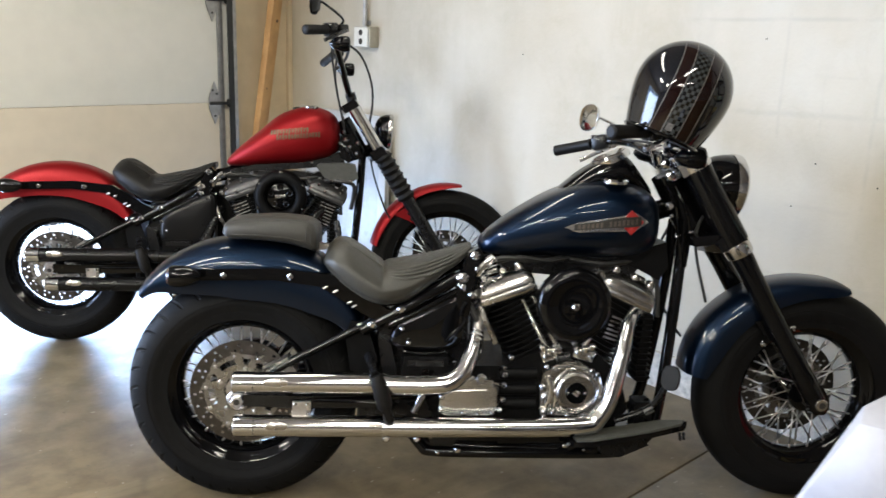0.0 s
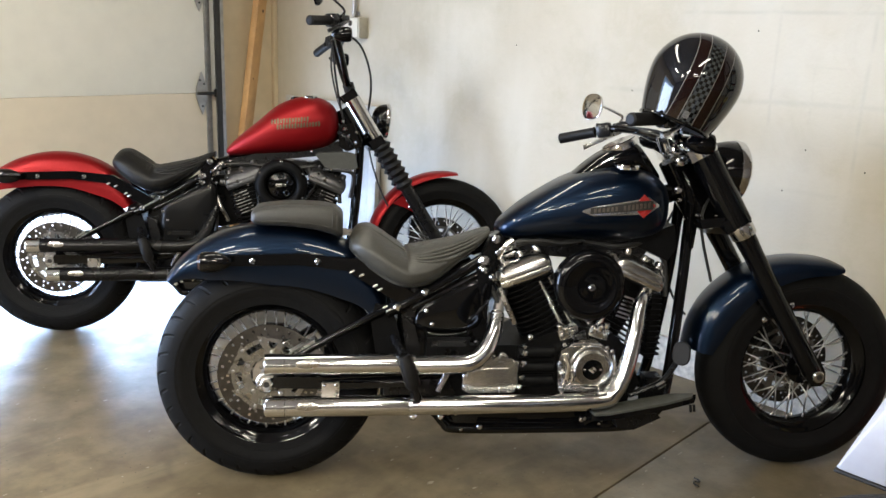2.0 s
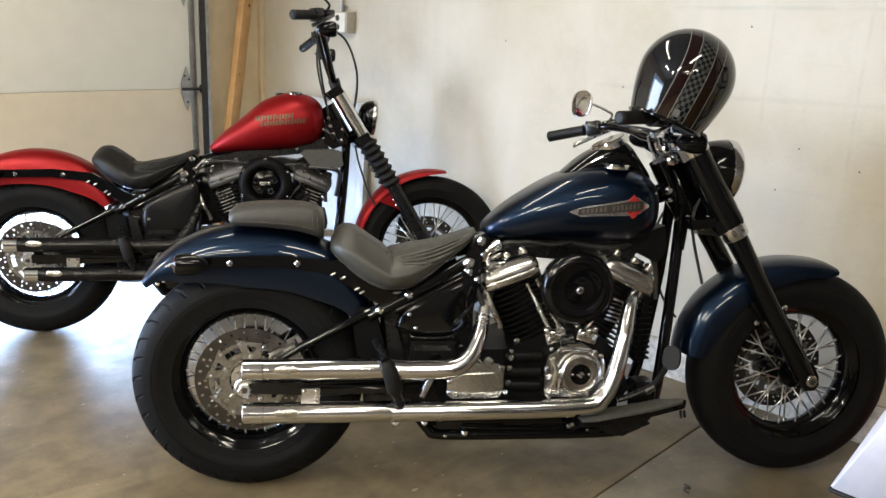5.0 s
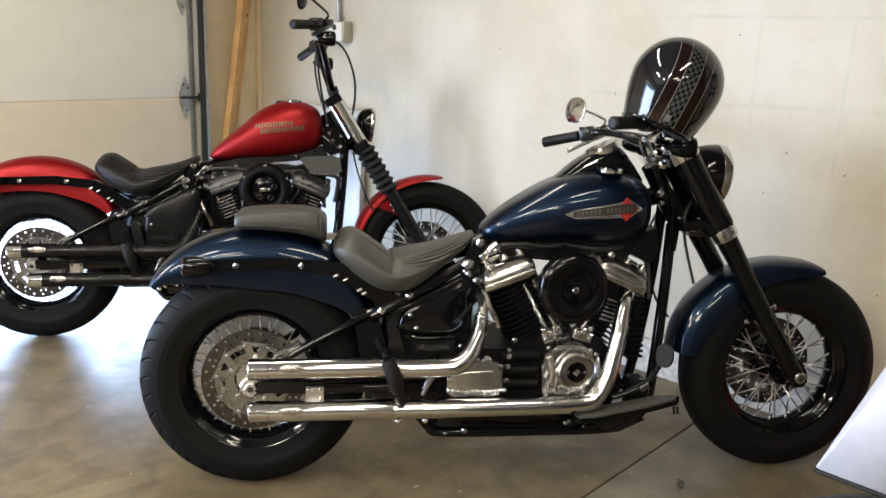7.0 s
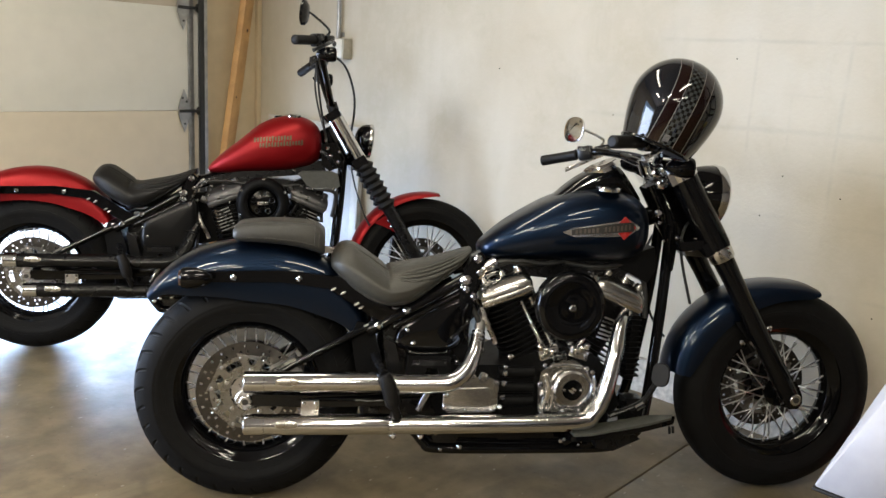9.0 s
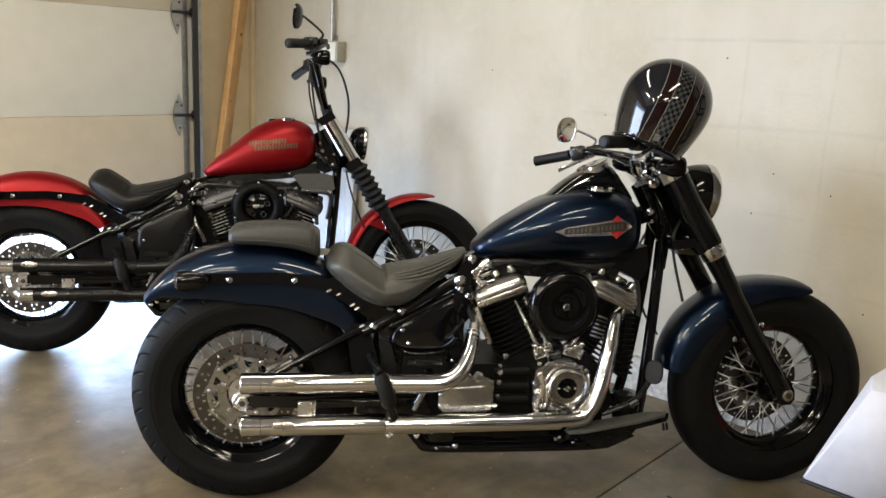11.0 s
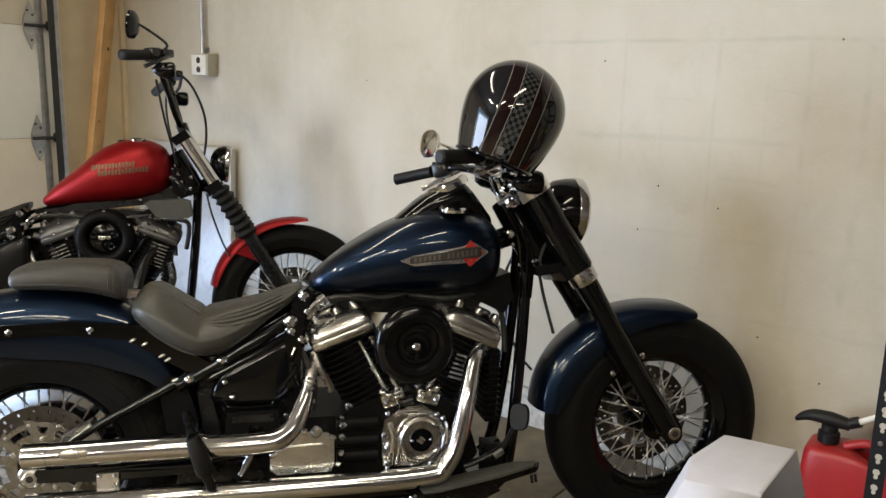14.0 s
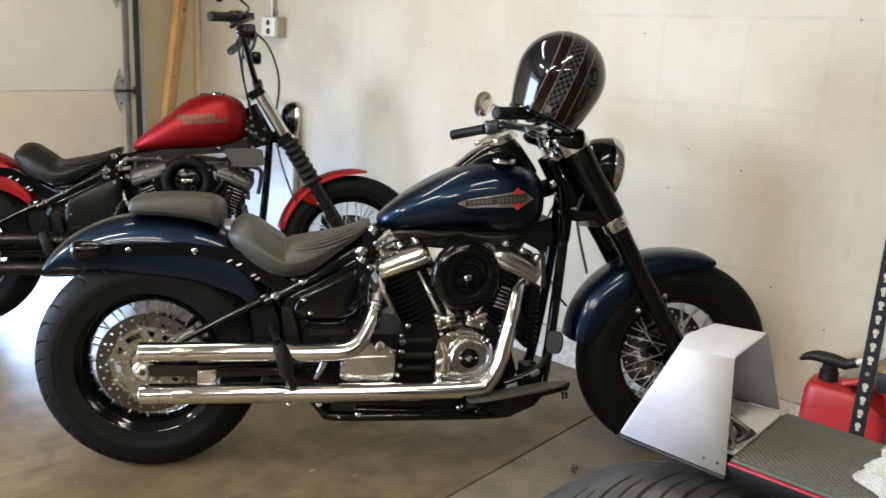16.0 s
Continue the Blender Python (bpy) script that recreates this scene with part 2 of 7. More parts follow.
def wall_material():
    """Old cream paint: roller streaks, yellowed blotches, and smudged guide lines drawn across it."""
    k = Nodes("painted_wall")
    base = k.mix(k.ramp(k.noise(1.1, 5.0, 0.6), 0.35, 0.68), (0.488, 0.450, 0.370), (0.423, 0.382, 0.296))
    base = k.mix(k.ramp(k.noise(0.8, 3.0, at=k.stretch(1, 5.0, 0.5)), 0.45, 0.72, 0.0, 0.55), base, (0.520, 0.488, 0.416))
    base = k.mix(k.ramp(k.noise(3.2, 6.0, 0.65, warp=0.6), 0.52, 0.74, 0.0, 0.40), base, (0.390, 0.348, 0.254))
    base = k.mix(k.ramp(k.noise(22, 4.0), 0.42, 0.7, 0.0, 0.22), base, (0.520, 0.481, 0.403))
    sep = k.n.new("ShaderNodeSeparateXYZ")
    k.link(k.co, sep.inputs[0])
    wob = k.math("MULTIPLY", k.math("SUBTRACT", k.noise(1.6, 3.0), 0.5), 0.05)
    y, z = k.math("ADD", sep.outputs["Y"], wob), k.math("ADD", sep.outputs["Z"], wob)
    total = None
    for along, across, at, lo, hi, w, dark in ((y, z, 1.400, 0.55, 1.80, 0.012, 1.0), (y, z, 1.100, 0.9, 2.1, 0.016, 0.75), (y, z, 0.985, 0.6, 1.1, 0.014, 0.5), (y, z, 0.56, 0.6, 1.6, 0.014, 0.6), (y, z, 0.80, 0.6, 1.4, 0.016, 0.4),
                                               (z, y, 1.772, 1.05, 1.42, 0.010, 0.55), (z, y, 1.444, 1.02, 1.42, 0.011, 0.75), (z, y, 1.134, 0.72, 1.42, 0.012, 0.8), (z, y, 0.871, 0.62, 1.42, 0.014, 0.8), (z, y, 0.72, 0.66, 1.42, 0.020, 0.9),
                                               (y, z, 1.255, 0.80, 0.98, 0.008, 0.5), (z, y, 0.98, 1.02, 1.30, 0.009, 0.5), (z, y, 1.30, 1.05, 1.22, 0.009, 0.45), (y, z, 1.22, 1.20, 1.32, 0.008, 0.45), (z, y, 0.84, 0.88, 1.06, 0.010, 0.45)):
        near = k.ramp(k.math("ABSOLUTE", k.math("SUBTRACT", across, at)), 0.0, w, dark, 0.0)
        run = k.math("MULTIPLY", k.ramp(along, lo - 0.03, lo + 0.03), k.ramp(along, hi - 0.03, hi + 0.03, 1.0, 0.0))
        line = k.math("MULTIPLY", near, run)
        total = line if total is None else k.math("MAXIMUM", total, line)
    smear = k.math("MULTIPLY", total, k.ramp(k.noise(9.0, 4.0), 0.34, 0.62, 0.12, 1.0))
    base = k.mix(k.math("MULTIPLY", smear, 0.17), base, (0.19, 0.185, 0.17))
    k.link(base, k.p.inputs["Base Color"])
    k.link(k.ramp(k.noise(6.0), 0.3, 0.7, 0.5, 0.68), k.p.inputs["Roughness"])
    k.bump(k.math("ADD", k.noise(70, 5.0), k.math("MULTIPLY", k.noise(4.0, 3.0), 2.0)), 0.0014)
    return k.mat


def floor_material():
    """Bare concrete: oil stains, pale scuffs, trowel sweeps and grit."""
    k = Nodes("garage_floor_concrete")
    col = k.mix(k.ramp(k.noise(9.0, 5.0, 0.6), 0.3, 0.7), (0.113, 0.091, 0.055), (0.191, 0.153, 0.094))
    col = k.mix(k.ramp(k.noise(1.5, 6.0, 0.62), 0.38, 0.76, 0.0, 0.70), col, (0.083, 0.062, 0.036))
    col = k.mix(k.ramp(k.noise(1.1, 5.0, 0.6, k.stretch(1.0, 4.5, 1), 0.8), 0.52, 0.70, 0.0, 0.38), col, (0.261, 0.216, 0.139))
    col = k.mix(k.ramp(k.noise(2.6, 3.0, warp=1.2), 0.64, 0.72, 0.0, 0.55), col, (0.047, 0.037, 0.026))
    col = k.mix(k.ramp(k.noise(26, 2.0, 0.4, k.stretch(1.0, 2.2, 1)), 0.72, 0.76, 0.0, 0.55), col, (0.414, 0.387, 0.325))
    col = k.mix(k.ramp(k.noise(75, 2.0), 0.70, 0.74, 0.0, 0.7), col, (0.039, 0.031, 0.022))
    k.link(col, k.p.inputs["Base Color"])
    k.p.inputs["Specular IOR Level"].default_value = 0.28
    k.link(k.ramp(k.noise(3.0, 5.0), 0.3, 0.7, 0.30, 0.52), k.p.inputs["Roughness"])
    k.bump(k.math("ADD", k.noise(60, 5.0), k.math("MULTIPLY", k.noise(7.0, 4.0), 2.5)), 0.0007)
    return k.mat


PAINTED_WALL = wall_material()
CONCRETE = floor_material()


def film_material():
    m = bpy.data.materials.new("clear_plastic_film")
    m.use_nodes = True
    p = m.node_tree.nodes["Principled BSDF"]
    p.inputs["Base Color"].default_value = (0.62, 0.64, 0.62, 1)
    p.inputs["Roughness"].default_value, p.inputs["Alpha"].default_value = 0.14, 0.34
    return m


FILM = film_material()


def helmet_material():
    """Gloss black shell; a chequered band between two dark red stripes, edged by thin silver lines, runs front to back."""
    m = bpy.data.materials.new("helmet_paint")
    m.use_nodes = True
    nt = m.node_tree
    n, link = nt.nodes, nt.links.new
    p = n["Principled BSDF"]
    p.inputs["Roughness"].default_value, p.inputs["Coat Weight"].default_value, p.inputs["Coat Roughness"].default_value = 0.05, 0.0, 0.03
    sep = n.new("ShaderNodeSeparateXYZ")
    link(n.new("ShaderNodeTexCoord").outputs["Object"], sep.inputs[0])

    def math_(op, a, b=None):
        k = n.new("ShaderNodeMath")
        k.operation = op
        for i, v in enumerate((a, b)):
            if v is not None:
                if isinstance(v, (int, float)):
                    k.inputs[i].default_value = v
                else:
                    link(v, k.inputs[i])
        return k.outputs[0]

    def mix(fac, a, b):
        x = n.new("ShaderNodeMix")
        x.data_type = "RGBA"
        link(fac, x.inputs["Factor"])
        for sock, v in ((x.inputs["A"], a), (x.inputs["B"], b)):
            if isinstance(v, tuple):
                sock.default_value = (*v, 1)
            else:
                link(v, sock)
        return x.outputs["Result"]

    across = math_("ABSOLUTE", sep.outputs["X"])
    along = math_("MULTIPLY", math_("ARCTAN2", sep.outputs["Z"], sep.outputs["Y"]), 0.125)
    check = n.new("ShaderNodeTexChecker")
    both = n.new("ShaderNodeCombineXYZ")
    link(math_("ADD", sep.outputs["X"], 0.5), both.inputs[0])
    link(along, both.inputs[1])
    link(both.outputs[0], check.inputs["Vector"])
    check.inputs["Scale"].default_value = 1 / 0.0085
    check.inputs["Color1"].default_value, check.inputs["Color2"].default_value = (0.032, 0.034, 0.034, 1), (0.004, 0.004, 0.004, 1)
    inside = math_("LESS_THAN", across, 0.019)
    red = math_("MULTIPLY", math_("GREATER_THAN", across, 0.021), math_("LESS_THAN", across, 0.047))
    line = math_("ADD", math_("COMPARE", across, 0.020), math_("COMPARE", across, 0.048))
    for k in n:
        if k.type == "MATH" and k.operation == "COMPARE":
            k.inputs[2].default_value = 0.0009
    col = mix(red, (0.006, 0.006, 0.007), (0.007, 0.0024, 0.002))
    col = mix(inside, col, check.outputs["Color"])
    col = mix(line, col, (0.13, 0.12, 0.11))
    link(col, p.inputs["Base Color"])
    return m


HELMET = helmet_material()


# ---- mesh helpers ----
def part(name, bm, mat, parent=None, label="", sharp=35.0, bevel=0.0):
    if bevel:
        bmesh.ops.bevel(bm, geom=[e for e in bm.edges if e.calc_face_angle(0) > radians(30)], offset=bevel, segments=2, affect="EDGES", profile=0.5)
    bmesh.ops.recalc_face_normals(bm, faces=bm.faces)
    me = bpy.data.meshes.new(name)
    bm.to_mesh(me)
    bm.free()
    me.materials.append(mat)
    me.shade_smooth()
    me.set_sharp_from_angle(angle=radians(sharp))
    ob = new(name, me)
    ob.parent = parent
    if label:
        tagged(ob, label)
    return ob


def thing(name, m, label, category, group="", kind=""):
    ob = new(name)
    ob.empty_display_size = 0.1
    ob.matrix_world = m
    return tagged(ob, label, category, group, kind)


def ring_loft(bm, rings, caps=True, closed=False):
    rows = [[bm.verts.new(v) for v in r] for r in rows_of(rings)]
    k = len(rows[0])
    pairs = list(zip(rows, rows[1:])) + ([(rows[-1], rows[0])] if closed else [])
    for a, b in pairs:
        for i in range(k):
            bm.faces.new((a[i], a[(i + 1) % k], b[(i + 1) % k], b[i]))
    if caps and not closed:
        bm.faces.new(rows[0][::-1])
        bm.faces.new(rows[-1])


def rows_of(rings):
    return [[Vector(v) for v in r] for r in rings]


def smooth_path(pts, steps=6):
    pts = [Vector(p) for p in pts]
    out = []
    for i in range(len(pts) - 1):
        p0, p1, p2, p3 = pts[max(i - 1, 0)], pts[i], pts[i + 1], pts[min(i + 2, len(pts) - 1)]
        for s in range(steps):
            t = s / steps
            out.append(0.5 * ((2 * p1) + (p2 - p0) * t + (2 * p0 - 5 * p1 + 4 * p2 - p3) * t * t + (3 * p1 - p0 - 3 * p2 + p3) * t ** 3))
    return out + [pts[-1]]


def tube(bm, pts, r, seg=12, steps=0, caps=True):
    pts = smooth_path(pts, steps) if steps else [Vector(p) for p in pts]
    rad = r if isinstance(r, (list, tuple)) else None
    side = None
    rings = []
    for i, p in enumerate(pts):
        d = (pts[min(i + 1, len(pts) - 1)] - pts[max(i - 1, 0)]).normalized()
        if side is None:
            side = d.orthogonal().normalized()
        side = (side - d * side.dot(d)).normalized()
        up = d.cross(side)
        if rad:
            f = i / (len(pts) - 1) * (len(rad) - 1)
            k = min(int(f), len(rad) - 2)
            rr = rad[k] + (rad[k + 1] - rad[k]) * (f - k)
        else:
            rr = r
        rings.append([p + side * (rr * math.cos(a)) + up * (rr * math.sin(a)) for a in (2 * math.pi * j / seg for j in range(seg))])
    ring_loft(bm, rings, caps)


def lathe(bm, prof, m, seg=48, closed=True):
    """Turns a profile of (radius, axial) about m's z axis; closed: the profile's end joins its start."""
    rings = []
    for j in range(seg):
        a = 2 * math.pi * j / seg
        rings.append([m @ Vector((r * math.cos(a), r * math.sin(a), h)) for r, h in prof])
    vs = [[bm.verts.new(v) for v in r] for r in rings]
    k = len(prof)
    for j in range(seg):
        a, b = vs[j], vs[(j + 1) % seg]
        for i in range(k if closed else k - 1):
            i2 = (i + 1) % k
            quad = (a[i], a[i2], b[i2], b[i])
            bm.faces.new(quad)
    if not closed:
        for i in (0, k - 1):
            if prof[i][0] > 1e-4:
                bm.faces.new([v[i] for v in vs])
    bmesh.ops.remove_doubles(bm, verts=bm.verts, dist=1e-5)


def disc(bm, c, axis, r, h, seg=24, edge=0.15):
    """A short cylinder with a softened rim, its base at c and its height along axis."""
    m = Matrix.Translation(c) @ Vector(axis).to_track_quat("Z", "Y").to_matrix().to_4x4()
    e = min(h, r) * edge
    lathe(bm, [(0, 0), (r, 0), (r, h - e), (r - e, h), (0, h)], m, seg, closed=False)


def box(bm, size, m):
    made = bmesh.ops.create_cube(bm, size=1.0, matrix=m @ Matrix.Diagonal((*size, 1)))
    return made["verts"]


def prism(bm, outline, y0, y1):
    """A plate with an outline in x and z, from y0 to y1."""
    a = [bm.verts.new((x, y0, z)) for x, z in outline]
    b = [bm.verts.new((x, y1, z)) for x, z in outline]
    k = len(a)
    bm.faces.new(a)
    bm.faces.new(b[::-1])
    for i in range(k):
        bm.faces.new((a[i], b[i], b[(i + 1) % k], a[(i + 1) % k]))


def oval(x, zc, w, h, e=2.5, k=28, yc=0.0):
    """A rounded section across x."""
    out = []
    for j in range(k):
        a = 2 * math.pi * j / k
        c, s = math.cos(a), math.sin(a)
        out.append((x, yc + w * math.copysign(abs(c) ** (2 / e), c), zc + h * math.copysign(abs(s) ** (2 / e), s)))
    return out


def interp(table, x):
    """Linear, smoothed by a cosine, in rows of (x, values)."""
    if x <= table[0][0]:
        return table[0][1:]
    for a, b in zip(table, table[1:]):
        if x <= b[0]:
            f = (x - a[0]) / (b[0] - a[0])
            return tuple(u + (v - u) * f for u, v in zip(a[1:], b[1:]))
    return table[-1][1:]


def smooth_path4(pts, steps):
    out = []
    for i in range(len(pts) - 1):
        p0, p1, p2, p3 = pts[max(i - 1, 0)], pts[i], pts[i + 1], pts[min(i + 2, len(pts) - 1)]
        for s in range(steps):
            t = s / steps
            out.append(0.5 * ((2 * p1) + (p2 - p0) * t + (2 * p0 - 5 * p1 + 4 * p2 - p3) * t * t + (3 * p1 - p0 - 3 * p2 + p3) * t ** 3))
    return out + [pts[-1]]


def bulge(bm, outline, y0, y1, steps=6):
    """A domed cover: the outline in x and z at y0, swelling to y1."""
    cx, cz = sum(p[0] for p in outline) / len(outline), sum(p[1] for p in outline) / len(outline)
    fine_ = []
    for i, p in enumerate(outline):
        q = outline[(i + 1) % len(outline)]
        for k in range(4):
            fine_.append((p[0] + (q[0] - p[0]) * k / 4, p[1] + (q[1] - p[1]) * k / 4))
    for _ in range(2):
        fine_ = [tuple((fine_[i - 1][d] + 2 * fine_[i][d] + fine_[(i + 1) % len(fine_)][d]) / 4 for d in (0, 1)) for i in range(len(fine_))]
    rings_ = []
    for k in range(steps + 1):
        f = math.pi / 2 * k / steps
        s_ = max(0.02, math.cos(f) ** 0.25)
        rings_.append([(cx + (x - cx) * s_, y0 + (y1 - y0) * math.sin(f) ** 0.7, cz + (z - cz) * s_) for x, z in fine_])
    ring_loft(bm, rings_)


RIGHT = Matrix.Rotation(radians(90), 4, "X")  # turns z to the machine's right, which is -y

# ---- the garage ----
WALL_X, DOOR_Y = 2.842, 4.387


def slab(name, lo, hi, mat, parent=None, label="", bevel=0.0, kind="", category=""):
    bm = bmesh.new()
    box(bm, [h - l for l, h in zip(lo, hi)], Matrix.Translation([(l + h) / 2 for l, h in zip(lo, hi)]))
    ob = part(name, bm, mat, parent, label, bevel=bevel)
    return tagged(ob, label, category, "", kind)


floor = thing("floor", Matrix(), "worn brown garage floor slab of bare concrete", "floor", kind="structure")
JOINT = 1.377
slab("slab", (-7.0, JOINT + 0.0025, -0.12), (2.83, 4.60, 0), CONCRETE, floor, bevel=0.004)
slab("slab", (-7.0, -3.3, -0.12), (2.83, JOINT - 0.0025, 0), CONCRETE, floor, bevel=0.004)
slab("joint_bed", (-7.0, JOINT - 0.0024, -0.12), (2.83, JOINT + 0.0024, -0.012), GROOVE, floor)

bm = bmesh.new()
box(bm, (400, 400, 0.2), Matrix.Translation((0, 0, -0.225)))
tagged(part("ground", bm, DRIVE), "pale sunlit concrete driveway outside the door", "driveway", kind="structure")

wall_east = slab("wall_east", (WALL_X, -3.3, 0.145), (WALL_X + 0.14, 4.56, 2.75), PAINTED_WALL, None, "cream painted wall with smudged guide lines", kind="structure", category="wall")
bm = bmesh.new()
box(bm, (0.16, 7.86, 0.262), Matrix.Translation((WALL_X + 0.068, 0.63, 0.011)))
bmesh.ops.subdivide_edges(bm, edges=[e for e in bm.edges if abs(e.verts[0].co.y - e.verts[1].co.y) > 1], cuts=160, use_grid_fill=True)
for v in bm.verts:
    if v.co.x < WALL_X + 0.05 and v.co.z > 0.1:
        v.co.x += 0.012 * noise.noise(v.co * 9)
tagged(part("trim_curb", bm, CURB), "rough whitewashed concrete curb under the wall", "curb", kind="structure")

slab("wall_north", (2.475, 4.425, 0), (WALL_X, 4.56, 2.75), BOARDING, None, "yellowed bare wallboard beside the door", kind="structure", category="wall")
slab("wall_north_header", (-6.60, 4.425, 2.25), (2.475, 4.56, 2.75), BOARDING, None, "yellowed wallboard over the garage door", kind="structure", category="wall")
# these two piers frame a made-up open bay that holds the fill lamp
slab("wall_north_pier_middle", (-0.36, 4.425, 0), (-0.03, 4.56, 2.25), BOARDING, None, "unseen wallboard pier between the door and the added bay", kind="structure", category="wall")
slab("wall_north_pier", (-7.0, 4.425, 0), (-6.60, 4.56, 2.75), BOARDING, None, "unseen wallboard pier beside the added bay", kind="structure", category="wall")
# unseen walls and ceiling, added to close the garage and shape its light
slab("wall_west", (-7.14, -3.3, 0), (-7.0, 4.56, 2.75), UNSEENWALL, None, "unseen dark west wall closing the garage", kind="structure", category="wall")
slab("wall_south", (-7.14, -3.44, 0), (2.982, -3.3, 2.75), UNSEENWALL, None, "unseen dark south wall closing the garage", kind="structure", category="wall")
slab("ceiling", (-7.14, -3.44, 2.75), (2.982, 4.56, 2.87), CEILING, None, "unseen brown ceiling closing the garage", kind="structure", category="ceiling")

# nail holes in the cream wall
for y, z in ((1.52, 1.34), (0.94, 0.521), (0.80, 1.405), (1.3, 0.95), (1.1, 0.9), (0.75, 0.42), (1.36, 0.80), (2.0, 1.1), (2.6, 1.25)):
    bm = bmesh.new()
    disc(bm, (WALL_X + 0.001, y, z), (-1, 0, 0), 0.0030, 0.002, 8)
    part("nail_hole", bm, EMBLEM_DARK, wall_east)

# sectional door, raised a little
door = thing("door_1", Matrix(), "sectional garage door raised a hand's length off the floor", "garage door", kind="structure")
for z0, z1, mat in ((0.37, 0.9165, PANEL_TAN), (0.9175, 1.4635, PANEL_WHITE), (1.4645, 2.0105, PANEL_TAN), (2.0115, 2.26, PANEL_TAN)):
    bm = bmesh.new()
    box(bm, (2.42, 0.045, z1 - z0), Matrix.Translation((1.21, DOOR_Y + 0.0225, (z0 + z1) / 2)))
    part("panel", bm, mat, door, bevel=0.003)
    slab("end_stile", (2.355, DOOR_Y - 0.006, z0 + 0.004), (2.389, DOOR_Y - 0.001, z1 - 0.004), GALV, door)
slab("weather_strip", (0.0, DOOR_Y + 0.0455, 0.42), (2.43, DOOR_Y + 0.05, 2.26), PLASTIC, door)
slab("bottom_seal", (0.0, DOOR_Y + 0.005, 0.335), (2.385, DOOR_Y + 0.04, 0.369), PLASTIC, door, bevel=0.006)
for z in (0.917, 1.464, 2.011):
    bm = bmesh.new()
    out = [(0.0, 0.115), (0.022, 0.06), (0.034, 0.03), (0.034, -0.03), (0.022, -0.06), (0.0, -0.115), (-0.022, -0.06), (-0.034, -0.02), (-0.034, 0.02), (-0.022, 0.06)]
    prism(bm, [(2.325 + x, z + zz) for x, zz in out], DOOR_Y - 0.016, DOOR_Y - 0.008)
    hinge = part("hinge", bm, GALV, door, "galvanised end hinge plate", bevel=0.001)
    bm = bmesh.new()
    tube(bm, [(2.29, DOOR_Y - 0.03, z), (2.41, DOOR_Y - 0.03, z)], 0.008)
    disc(bm, (2.40, DOOR_Y - 0.03, z), (1, 0, 0), 0.023, 0.015)
    part("roller", bm, DARKSTEEL, hinge)
    for dx, dz in ((-0.012, 0.07), (0.012, 0.05), (0.0, -0.07)):
        bm = bmesh.new()
        disc(bm, (2.325 + dx, DOOR_Y - 0.015, z + dz), (0, -1, 0), 0.006, 0.005, 8)
        part("bolt", bm, DARKSTEEL, hinge)
track = thing("door_track", Matrix(), "dark steel door track on the door jamb", "door track", kind="structure")
slab("web", (2.425, DOOR_Y - 0.055, 0.0), (2.437, DOOR_Y + 0.03, 2.3), GALV, track, bevel=0.002)
slab("lip", (2.392, DOOR_Y - 0.058, 0.0), (2.4249, DOOR_Y - 0.052, 2.3), DARKSTEEL, track, bevel=0.002)
slab("angle", (2.4375, DOOR_Y - 0.055, 0.0), (2.445, DOOR_Y + 0.03, 2.25), GALV, track)
slab("jamb", (2.4455, DOOR_Y + 0.0, 0.0), (2.475, 4.56, 2.25), PANEL_WHITE, None, "white painted door jamb", kind="structure", category="door jamb")

# leaning pine board beside the door
d = Vector((2.707, 4.352, 1.468)) - Vector((2.475, 4.352, 0.0))
board = thing("leaning_board", Matrix.Translation((2.475, 4.352, 0.026)) @ pose(0, 0, 0, 0, math.degrees(math.atan2(d.x, d.z)), 0) @ pose(0, 0, 0, 0, 0, 25), "raw pine two by four leaning beside the door", "board")
bm = bmesh.new()
box(bm, (0.086, 0.038, 2.12), Matrix.Translation((0, 0, 1.06)))
part("plank", bm, WOOD, board, bevel=0.003)
bm = bmesh.new()
disc(bm, (0.012, -0.0185, 1.36), (0, -1, 0), 0.010, 0.001, 10)
part("knot", bm, KNOT, board)
bm = bmesh.new()
disc(bm, (-0.01, -0.0185, 0.98), (0, -1, 0), 0.006, 0.001, 10)
part("knot", bm, KNOT, board)
slab("trim_corner", (2.815, 4.395, 0.15), (2.8415, 4.4245, 2.75), BOARDING, None, "thin corner strip of yellowed wood", kind="structure", category="trim", bevel=0.002)

# white framed panel standing behind the red motorcycle
panel = thing("framed_panel", pose(2.79, 3.86, 0.0, 0, 1.6, 0), "glossy white framed panel leaning on the wall", "panel")
bm = bmesh.new()
box(bm, (0.012, 0.685, 0.78), Matrix.Translation((0, 0, 0.455)))
part("sheet", bm, SHEET, panel)
for name, size, at in (("stile", (0.03, 0.06, 0.905), (0, -0.375, 0.4525)), ("stile", (0.03, 0.06, 0.905), (0, 0.375, 0.4525)), ("rail", (0.03, 0.689, 0.06), (0, 0, 0.035)), ("rail", (0.03, 0.689, 0.06), (0, 0, 0.875))):
    bm = bmesh.new()
    box(bm, size, Matrix.Translation(at))
    part(name, bm, FRAMEWHITE, panel, bevel=0.004)

